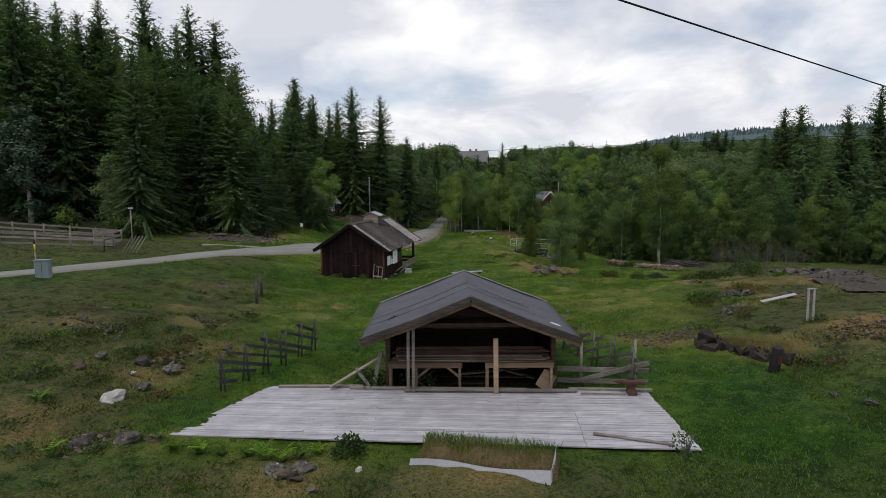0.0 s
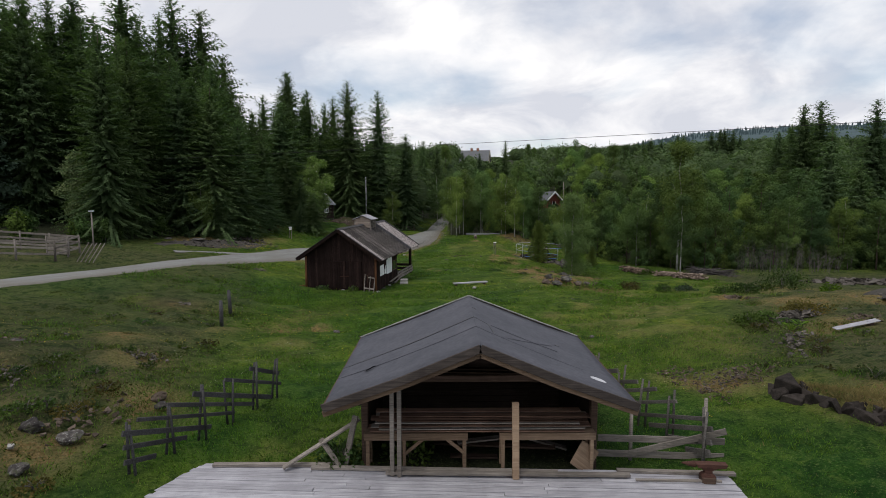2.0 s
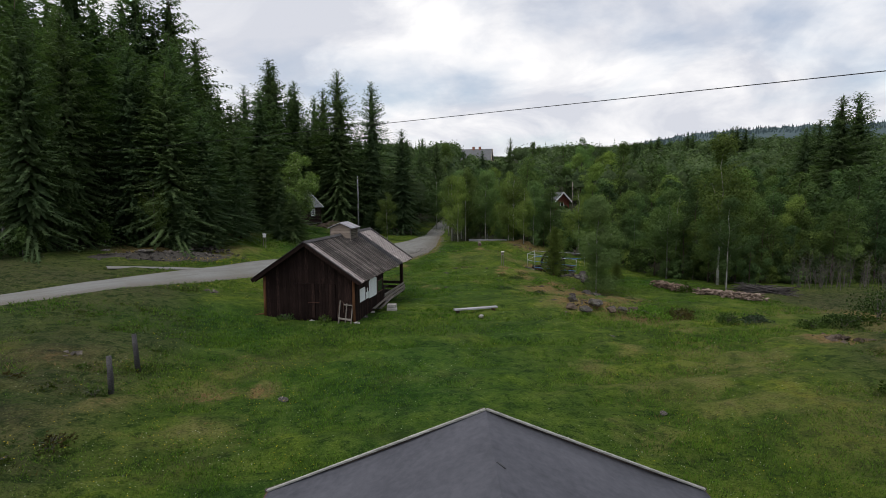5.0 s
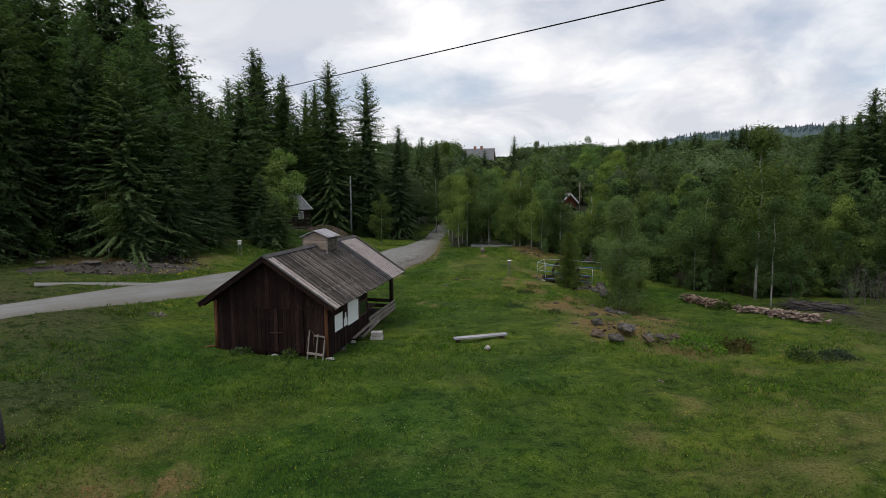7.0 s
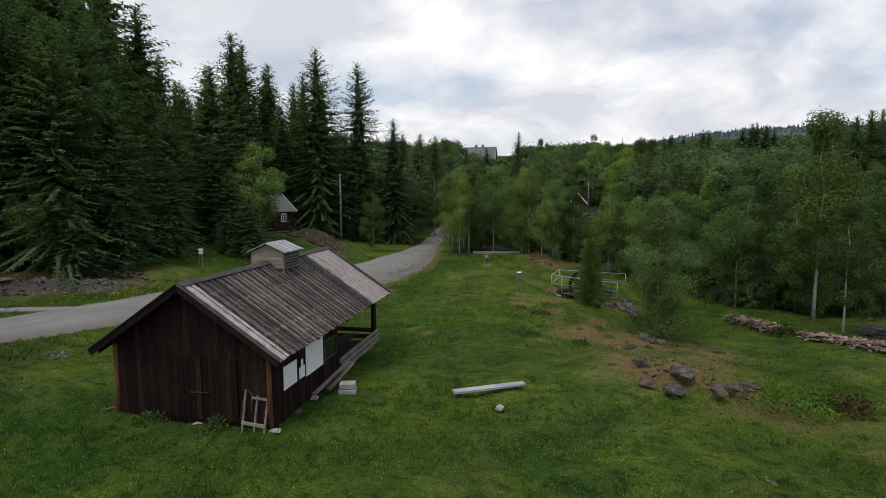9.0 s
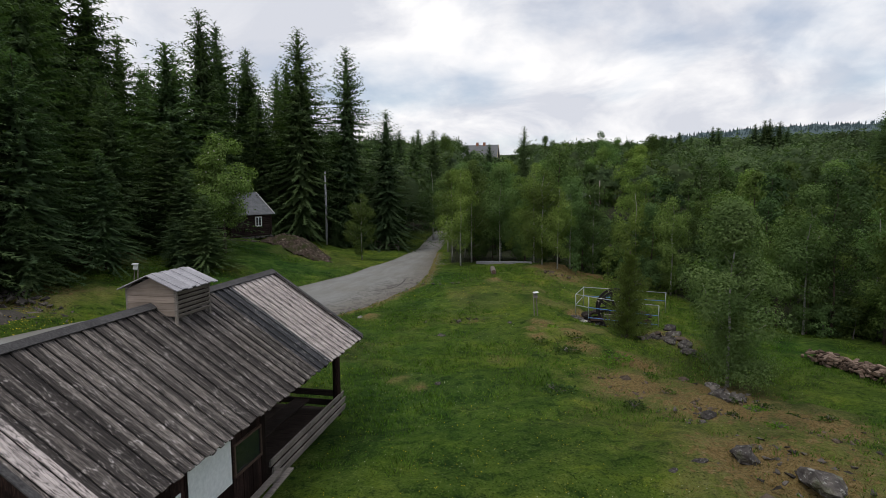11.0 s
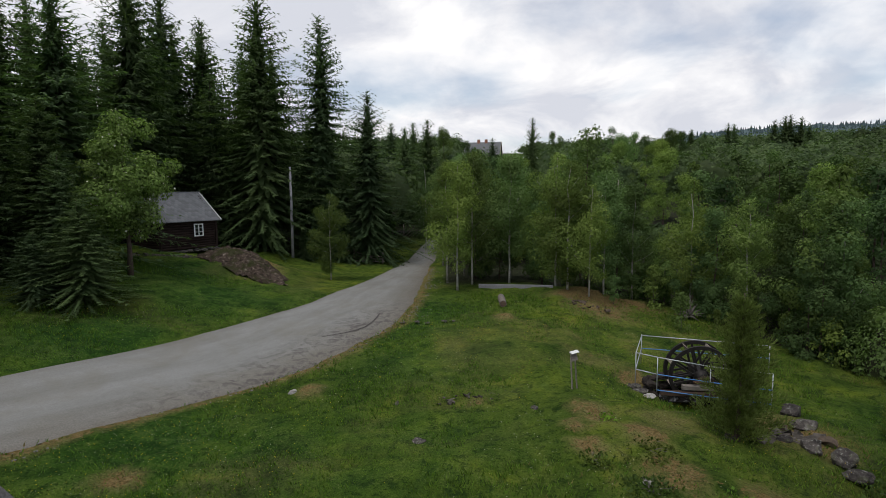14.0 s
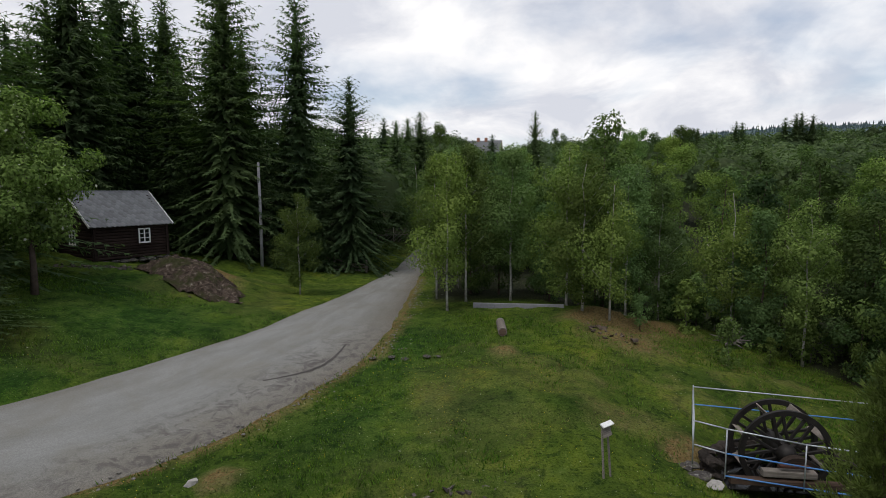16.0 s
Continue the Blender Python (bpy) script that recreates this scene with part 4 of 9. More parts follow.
lean = thing("leaning_sheet", "pale square board leaning on a bench leg", "board", pose(3.25, 17.62, 0.15, -18, 38, 4))
part("board", bar((0, 0, -0.02), (0, 0, 0.60), 0.52, 0.02, (0, 1, 0)), M_TAN, lean)
for k, (a, b) in enumerate((((-0.2, 19.2, 0.05), (2.9, 18.6, 0.2)), ((0.4, 18.9, 0.2), (3.0, 19.3, 0.3)), ((0.2, 18.5, 0.03), (1.4, 18.45, 0.03)), ((1.5, 19.0, 0.5), (3.2, 18.7, 0.12)))):
    t = thing("loose_plank", "grey plank lying under the benches", "plank", group="planks under the benches")
    part("board", bar(a, b, 0.2, 0.05), M_GREY if k % 2 else M_BROWN, t)

# ---- plank deck ----


def deck():
    """Low floor of long bleached planks in front of the shed; its ends are cut slantwise."""
    t = thing("plank_deck", "bleached grey plank floor lying on the grass before the shed", "deck")
    rng = random.Random(8)
    bl, br, fl, fr = Vector((-5.83, 17.92, 0)), Vector((6.60, 17.40, 0)), Vector((-7.42, 14.22, 0)), Vector((6.5, 13.2, 0))
    rows = 30
    top = 0.17
    for k in range(rows):
        f = (k + 0.5) / rows
        a, b = bl.lerp(fl, f), br.lerp(fr, f)
        d = (b - a).normalized()
        wide = (bl - fl).length / rows * (1 - 0.05 * (1 - f))
        a = a - d * (rng.uniform(0, 0.03) + (0.3 if k == 3 else 0))
        b = b + d * rng.uniform(-0.01, 0.02)
        cuts = [0.0, (0.30, 0.36, 0.24)[k % 3] + rng.uniform(-0.03, 0.03), 0.795 + (0.0 if k > 12 else rng.uniform(-0.2, 0.0)), 1.0]
        for c0, c1 in zip(cuts, cuts[1:]):
            p, q = a.lerp(b, c0) + d * 0.004, a.lerp(b, c1) - d * 0.004
            zz = top - 0.02 + rng.uniform(-0.007, 0.007)
            p.z, q.z = zz + rng.uniform(-0.006, 0.006), zz + rng.uniform(-0.006, 0.006)
            half = (wide - 0.006) / 2
            side = Vector((-d.y, d.x, 0))
            skew0 = (bl - fl).normalized() if c0 == 0 else side
            skew1 = (br - fr).normalized() if c1 == 1 else side
            top_ = [p - skew0 * (half / skew0.dot(side)), q - skew1 * (half / skew1.dot(side)), q + skew1 * (half / skew1.dot(side)), p + skew0 * (half / skew0.dot(side))]
            bm = bmesh.new()
            up_ = [bm.verts.new(c + Vector((0, 0, 0.016)) + ((p + q) / 2 - c).normalized() * 0.003) for c in top_]
            mid_ = [bm.verts.new(c + Vector((0, 0, 0.010))) for c in top_]
            low_ = [bm.verts.new(c - Vector((0, 0, 0.02))) for c in top_]
            bm.faces.new(up_)
            bm.faces.new(low_[::-1])
            for ra, rb in ((up_, mid_), (mid_, low_)):
                for j in range(4):
                    bm.faces.new((rb[j], rb[(j + 1) % 4], ra[(j + 1) % 4], ra[j]))
            part("plank", bm, M_DECK, t)
    for f in (0.02, 0.35, 0.68, 0.98):
        a, b = bl.lerp(br, f), fl.lerp(fr, f)
        a.z = b.z = 0.06
        part("joist", bar(a, b, 0.1, 0.14), M_GREY, t)
    return t


deck()


def loose(name, label, a, b, w, h, material, group=""):
    t = thing(name, label, name.replace("_", " ").split()[-1], group=group)
    part("board", bar(a, b, w, h), material, t)
    return t


for a, b in (((-5.5, 17.75, 0.21), (-2.6, 17.72, 0.215)), ((-3.1, 17.6, 0.215), (2.7, 17.32, 0.215)), ((-1.3, 17.28, 0.25), (4.3, 17.12, 0.25)), ((4.1, 17.42, 0.20), (6.75, 17.2, 0.22))):
    loose("edge_plank", "grey plank lying along the deck's edge", a, b, 0.13, 0.07, M_GREY, "planks along the deck's edge")
loose("edge_plank", "thin grey plank lying slantwise on the deck", (4.4, 17.0, 0.2), (6.3, 16.92, 0.2), 0.07, 0.04, M_GREY, "planks along the deck's edge")
loose("loose_board", "pale greyish board lying on the deck", (4.0, 14.1, 0.20), (5.9, 13.42, 0.20), 0.12, 0.03, M_GREY)
for a, b, w in (((-3.75, 17.5, 0.25), (-2.05, 18.3, 1.1), 0.14), ((-2.35, 17.85, 0.15), (-2.12, 18.15, 1.25), 0.17), ((-2.95, 17.95, 0.75), (-2.4, 17.7, 0.1), 0.14)):
    loose("leaning_plank", "weathered grey plank leaning on the shed", a, b, w, 0.05, M_GREY, "planks leaning on the shed")

# anvil on a block
t = thing("anvil", "rusty brown anvil on a small block on the deck", "anvil", pose(6.02, 17.0, 0.17, 0, 0, -6))
part("block", bar((0, 0, 0), (0, 0, 0.12), 0.3, 0.3), M_BROWN, t)
bm = bmesh.new()
prof = [(0.16, 0.10, 0.12), (0.13, 0.08, 0.17), (0.08, 0.06, 0.2), (0.08, 0.06, 0.26), (0.17, 0.08, 0.32), (0.3, 0.09, 0.34), (0.34, 0.09, 0.42)]
rings = [[bm.verts.new((sx_ * hx + (0.06 if hx > 0.29 else 0), sy_ * hy, z)) for sx_, sy_ in ((-1, -1), (1, -1), (1, 1), (-1, 1))] for hx, hy, z in prof]
for r0, r1 in zip(rings, rings[1:]):
    for k in range(4):
        bm.faces.new((r0[k], r0[(k + 1) % 4], r1[(k + 1) % 4], r1[k]))
bm.faces.new(rings[-1])
bm.faces.new(rings[0][::-1])
part("body", bm, M_RUST, t)
me = tube("horn", [(-0.28, 0, 0.385), (-0.42, 0, 0.39), (-0.58, 0, 0.405)], [0.075, 0.055, 0.012], M_RUST)
piece("horn", me, t)

# ---- boarded cabin with a porch ----


def cabin():
    """Tarred cabin: vertical boards, double door in the gable, board roof with a louvred vent, open porch behind."""
    L, Wd, end = 10.2, 5.4, 5.05
    t = thing("tarred_cabin", "dark tarred board cabin with a peeling board roof and porch", "cabin", pose(-10.0, 44.72, -0.42, 0, 0, -11))
    ez, rz = 2.30, 4.42                    # eave and ridge above the base
    ov, yf, yb = 0.48, -0.45, 10.65
    cx = Wd / 2
    pitch = (rz - ez) / (cx + ov)
    wt = ez + pitch * ov - 0.14            # wall top
    # walls with boards as pieces

    def wall(name, a, b, top0, top1, out, label):
        """A wall from a to b with vertical boards; the top follows a gable where top1 is given."""
        a, b = Vector(a), Vector(b)
        d = (b - a).normalized()
        ln = (b - a).length
        bm = bmesh.new()
        th = Vector(out) * -0.08
        pts = [a, b, b + Vector((0, 0, top0))] + ([(a + b) / 2 + Vector((0, 0, top1))] if top1 else []) + [a + Vector((0, 0, top0))]
        f0 = [bm.verts.new(p) for p in pts]
        f1 = [bm.verts.new(p + th) for p in pts]
        bm.faces.new(f0)
        bm.faces.new(f1[::-1])
        for k in range(len(pts)):
            bm.faces.new((f0[k], f1[k], f1[(k + 1) % len(pts)], f0[(k + 1) % len(pts)]))
        w = part(name, bm, M_TAR, t, label)
        n = int(ln / 0.19)
        for k in range(n):
            s = (k + 0.5) / n
            p = a + d * ln * s + Vector(out) * (0.014 + 0.012 * (k % 2))
            h = top0 + (top1 - top0) * (1 - abs(2 * s - 1)) - 0.05 if top1 else top0 - 0.02
            part("board", bar(p + Vector((0, 0, 0.02 + 0.03 * ((k * 7) % 3))), p + Vector((0, 0, h)), ln / n + 0.01, 0.024, out), M_TAR, w)
        return w
    gable = wt + pitch * cx - 0.02
    front = wall("front_wall", (0, 0, 0), (Wd, 0, 0), wt, gable, (0, -1, 0), "dark tarred gable wall")
    wall("side_wall", (Wd, 0, 0), (Wd, end, 0), wt, 0, (1, 0, 0), "dark tarred side wall")
    wall("side_wall", (0, end, 0), (0, 0, 0), wt, 0, (-1, 0, 0), "dark tarred side wall")
    wall("porch_wall", (Wd, end, 0), (0, end, 0), wt, gable, (0, 1, 0), "dark tarred wall towards the porch")
    # double door in the gable
    for x0, x1 in ((1.9, 3.09), (3.12, 4.3)):
        leaf = part("door_leaf", bar(((x0 + x1) / 2, -0.055, 0.16), ((x0 + x1) / 2, -0.055, 2.12), x1 - x0, 0.03, (0, -1, 0), 0.05), M_TAR, t, "dark tarred door leaf, shut")
        for k in range(6):
            x = x0 + (k + 0.5) * (x1 - x0) / 6
            part("board", bar((x, -0.08, 0.17 + 0.04 * (k % 2)), (x, -0.08, 2.11), (x1 - x0) / 6 - 0.012, 0.03, (0, -1, 0)), M_TAR, leaf)
    part("latch", bar((2.7, -0.115, 1.05), (3.35, -0.115, 1.07), 0.02, 0.035), M_RUST, t, "rusty iron latch bar")
    for x in (0.06, Wd - 0.06):
        me = tube("corner_log", [(x, -0.04, 0.0), (x, -0.05, 1.1), (x, -0.04, wt - 0.05)], [0.085, 0.08, 0.075], M_ORANGE, 9)
        piece("corner_log", me, t, "bare reddish corner log")
    # white sheets and a window on the side
    for y0, y1, z0, z1, lab in ((0.62, 1.52, 1.0, 1.75, "white sheet"), (1.68, 2.1, 1.0, 1.38, "small white sheet"), (1.84, 1.98, 1.38, 1.62, "narrow white strip"), (2.2, 3.6, 0.92, 2.12, "large white sheet")):
        part("sheet", bar((Wd + 0.055, y0, (z0 + z1) / 2), (Wd + 0.055, y1, (z0 + z1) / 2), 0.014, z1 - z0), M_WHITE, t, lab)
    win = part("window", bar((Wd + 0.045, 3.72, 1.35), (Wd + 0.045, 4.8, 1.35), 0.02, 0.72), M_GLASS, t, "dark window pane")
    for a, b in (((Wd + 0.06, 3.7, 1.0), (Wd + 0.06, 4.82, 1.0)), ((Wd + 0.06, 3.7, 1.7), (Wd + 0.06, 4.82, 1.7)), ((Wd + 0.06, 3.72, 1.0), (Wd + 0.06, 3.72, 1.7)), ((Wd + 0.06, 4.8, 1.0), (Wd + 0.06, 4.8, 1.7))):
        part("window_frame", bar(a, b, 0.05, 0.06), M_BROWN, win)
    # roof: decking and boards laid down the slope
    for side in (-1, 1):
        e = Vector((cx + side * (cx + ov), 0, ez))
        r = Vector((cx, 0, rz))
        nrm = Vector((side * (rz - ez), 0, cx + ov)).normalized()
        bm = bmesh.new()
        for q in ((yf + 0.03, yb - 0.03),):
            vs = [r - nrm * 0.03 + Vector((0, q[0], 0)), e - nrm * 0.03 + Vector((0, q[0], 0)), e - nrm * 0.03 + Vector((0, q[1], 0)), r - nrm * 0.03 + Vector((0, q[1], 0))]
            up = [bm.verts.new(v) for v in vs]
            dn = [bm.verts.new(v - nrm * 0.05) for v in vs]
            bm.faces.new(up if side > 0 else up[::-1])
            bm.faces.new(dn[::-1] if side > 0 else dn)
            for k in range(4):
                bm.faces.new((up[k], dn[k], dn[(k + 1) % 4], up[(k + 1) % 4]))
        deckp = part("roof", bm, M_DARKGREY, t, "board roof, grey paint peeling off")
        n = 74
        stepy = (yb - yf) / n
        rng = random.Random(5 + side)
        dvec = (e - r).normalized()
        ln = (e - r).length
        # one shared board, local y down the slope
        shapes = []
        for mat in (M_ROOFB, M_ROOFP, M_ROOFD):
            for up_ in (0, 1):
                bmb = bmesh.new()
                beam(bmb, (0, 0, 0), (0, ln + 0.03, 0), stepy * (0.86 if up_ else 0.98), 0.028)
                meb = bpy.data.meshes.new("roof_board")
                bmb.to_mesh(meb)
                bmb.free()
                meb.materials.append(mat)
                shapes.append(meb)
        for k in range(n):
            yy = yf + (k + 0.5) * stepy
            pale = (side > 0 and 56 <= k <= 71) or (side > 0 and k in (1, 2, 3))
            me = shapes[(2 if pale else (4 if side > 0 and 50 <= k <= 55 else 0)) + k % 2]
            o = r + Vector((0, yy, 0)) + nrm * (0.0 + 0.034 * (k % 2)) + dvec * rng.uniform(0, 0.05)
            m = Matrix((( 0 , dvec.x, nrm.x, o.x), (1, dvec.y, nrm.y, o.y), (0, dvec.z, nrm.z, o.z), (0, 0, 0, 1)))
            piece("roof_board", me, deckp, "bleached pinkish board" if pale else "", m)
        for yy in (yf - 0.015, yb + 0.015):
            part("barge_board", bar(r + Vector((0, yy, -0.07)), e + Vector((0, yy, -0.07)), 0.035, 0.2), M_TAR if yy < 0 else M_DARKGREY, t, "dark barge board")
            part("verge_strip", bar(r + Vector((0, yy, 0)) + nrm * 0.055, e + Vector((0, yy, 0)) + nrm * 0.055, 0.12, 0.03, nrm), M_DARKGREY, t)
        part("ridge_board", bar(r + Vector((side * 0.09, yf, 0.03)), r + Vector((side * 0.09, yb, 0.03)), 0.2, 0.03, nrm), M_DARKGREY, t)
        for yy in np.linspace(yf + 0.3, yb - 0.2, 9):
            o = Vector((0, float(yy), -0.14))
            part("rafter", bar(r + o, e + o - dvec * 0.04, 0.08, 0.11), M_TAR, t)
    # louvred smoke vent on the ridge
    vz = rz + 0.08
    v0, v1, vw = 4.85, 6.15, 0.66
    vent = part("smoke_vent", bar((cx, v0 + 0.04, vz + 0.1), (cx, v1 - 0.04, vz + 0.1), 2 * vw - 0.14, 0.75), M_INNER, t, "louvred wooden smoke vent on the ridge")
    for yy in (v0, v1):
        for k in range(4):
            z = vz - 0.22 + 0.16 * k
            part("board", bar((cx - vw, yy, z), (cx + vw, yy, z), 0.03, 0.15), M_VENT, vent)
        bm = bmesh.new()
        pts = [(cx - vw, yy, vz + 0.33), (cx + vw, yy, vz + 0.33), (cx, yy, vz + 0.62)]
        o = Vector((0, 0.03, 0))
        f0 = [bm.verts.new(p) for p in pts]
        f1 = [bm.verts.new(Vector(p) + o) for p in pts]
        bm.faces.new(f0)
        bm.faces.new(f1[::-1])
        for k in range(3):
            bm.faces.new((f0[k], f1[k], f1[(k + 1) % 3], f0[(k + 1) % 3]))
        part("gable_board", bm, M_VENT, vent)
    for side in (-1, 1):
        for k in range(6):
            z = vz - 0.30 + 0.11 * k
            part("louvre", bar((cx + side * (vw + 0.02), v0 + 0.05, z), (cx + side * (vw + 0.02), v1 - 0.05, z), 0.02, 0.09, (side * 0.6, 0, 1)), M_GREY, vent)
        for yy in (v0 + 0.02, v1 - 0.02):
            part("corner_post", bar((cx + side * vw, yy, vz - 0.55), (cx + side * vw, yy, vz + 0.38), 0.07, 0.07), M_GREY, vent)
        for k in range(9):
            yy = v0 - 0.12 + (v1 - v0 + 0.24) * (k + 0.5) / 9
            part("vent_board", bar((cx, yy, vz + 0.69 + 0.02 * (k % 2)), (cx + side * (vw + 0.16 + 0.02 * (k % 3)), yy, vz + 0.34 + 0.02 * (k % 2)), (v1 - v0 + 0.24) / 9 + 0.01, 0.025), M_DECK, vent)
    # porch: posts, plates, plank rail and benches inside
    for x in (0.08, Wd - 0.08):
        for yy in (9.75,):
            me = tube("porch_post", [(x, yy, -0.1), (x, yy, 1.2), (x, yy, wt)], [0.13, 0.125, 0.12], M_TAR, 9)
            piece("porch_post", me, t, "round dark post")
        part("wall_plate", bar((x, end, wt - 0.06), (x, yb - 0.15, wt - 0.06), 0.16, 0.16), M_TAR, t)
    part("tie_beam", bar((0, 9.75, wt - 0.02), (Wd, 9.75, wt - 0.02), 0.16, 0.18), M_TAR, t)
    for k, (z, a, b) in enumerate(((0.12, 5.2, 9.95), (0.32, 5.3, 10.05), (0.52, 5.25, 10.0))):
        part("porch_rail", bar((Wd + 0.02 + 0.04 * (2 - k), a, z), (Wd + 0.02 + 0.04 * (2 - k), b, z + 0.02), 0.05, 0.19, (0.2, 0, 1)), M_GREY, t, "grey plank of the porch parapet")
    for z in (0.3, 0.62):
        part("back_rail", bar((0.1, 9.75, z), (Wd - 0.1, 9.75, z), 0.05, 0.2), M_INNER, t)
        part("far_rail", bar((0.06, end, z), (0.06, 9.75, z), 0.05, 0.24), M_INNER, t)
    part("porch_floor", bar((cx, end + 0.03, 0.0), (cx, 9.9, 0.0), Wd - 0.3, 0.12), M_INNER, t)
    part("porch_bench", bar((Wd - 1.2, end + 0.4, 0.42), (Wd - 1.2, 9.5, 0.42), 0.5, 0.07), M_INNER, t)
    # footing stones
    for k in range(6):
        me = stone_mesh("footing_stone", 40 + k, M_PALESTONE if k % 2 else M_STONE, 0.5)
        x, yy = ((0.1, -0.1), (5.5, -0.05), (Wd + 0.1, 1.4), (Wd + 0.1, 2.6), (Wd + 0.05, 3.7), (2.9, -0.06))[k]
        piece("footing_stone", me, t, "", pose(x, yy, -0.02, 0, 0, k * 40) @ Matrix.Diagonal((0.5, 0.4, 0.3, 1)))
    return t


cabin()
CAB = pose(-10.0, 44.72, -0.42, 0, 0, -11)

# old sledge frame leaning by the cabin door
t = thing("sledge_frame", "old grey wooden sledge frame leaning by the cabin's corner", "sledge", CAB @ pose(4.8, -0.28, 0.0, -8, 0, 4))
for x, h in ((-0.28, 1.25), (0.1, 1.1), (0.42, 0.95)):
    part("runner", bar((x, 0, -0.05), (x + 0.05, 0.1, h), 0.06, 0.06), M_GREY, t)
part("crossbar", bar((-0.3, 0.0, 0.28), (0.45, -0.02, 0.2), 0.05, 0.1), M_GREY, t)
part("crossbar", bar((0.0, 0.06, 1.02), (0.48, 0.05, 0.98), 0.05, 0.07), M_GREY, t)
me = tube("bent_rod", [(-0.35, 0, 0.3), (-0.3, 0.05, 0.9), (-0.18, 0.1, 1.25), (-0.02, 0.06, 1.1), (0.0, 0, 0.6)], [0.02] * 5, M_BROWN, 6)
piece("bent_rod", me, t)
for k, (a, b, w) in enumerate((((5.75, 2.1, 0.35), (5.9, 4.9, 0.62), 0.16), ((5.8, 3.2, 0.12), (6.0, 5.2, 0.5), 0.15))):
    t = thing("leaning_plank", "grey plank leaning along the cabin's side", "plank", CAB, group="planks by the cabin")
    part("board", bar(a, b, w, 0.05), M_GREY, t)
t = thing("stone_block", "squared pale stones stacked by the cabin", "stones", CAB @ pose(6.5, 3.3, -0.08, 0, 0, 12))
part("stone", bar((-0.3, 0, 0.14), (0.3, 0, 0.14), 0.42, 0.26), M_PALESTONE, t)
part("stone", bar((-0.27, 0, 0.38), (0.27, 0.02, 0.38), 0.4, 0.2), M_PALESTONE, t)
for k in range(3):
    t = thing("split_log", "split reddish log lying at the cabin's corner", "firewood", CAB @ pose(-0.45 + 0.1 * k, -0.2 + 0.12 * k, 0.08 + 0.08 * k, 0, 0, 30 + 12 * k), group="firewood at the corner")
    part("wood", bar((-0.35, 0, 0), (0.35, 0, 0), 0.13, 0.1), M_ORANGE if k else M_BROWN, t)

# long plank bench on the grass
t = thing("plank_bench", "pale grey plank laid on two low blocks on the grass", "bench")
part("seat", bar((0.78, 46.75, -0.40), (3.42, 47.62, -0.40), 0.33, 0.09), M_DECK, t)
for f in (0.08, 0.92):
    x, y = 0.78 + 2.64 * f, 46.75 + 0.87 * f
    part("block", bar((x, y, gz(x, y) - 0.1), (x, y, -0.44), 0.22, 0.22), M_BROWN, t)

# ---- log cottage on the bank ----


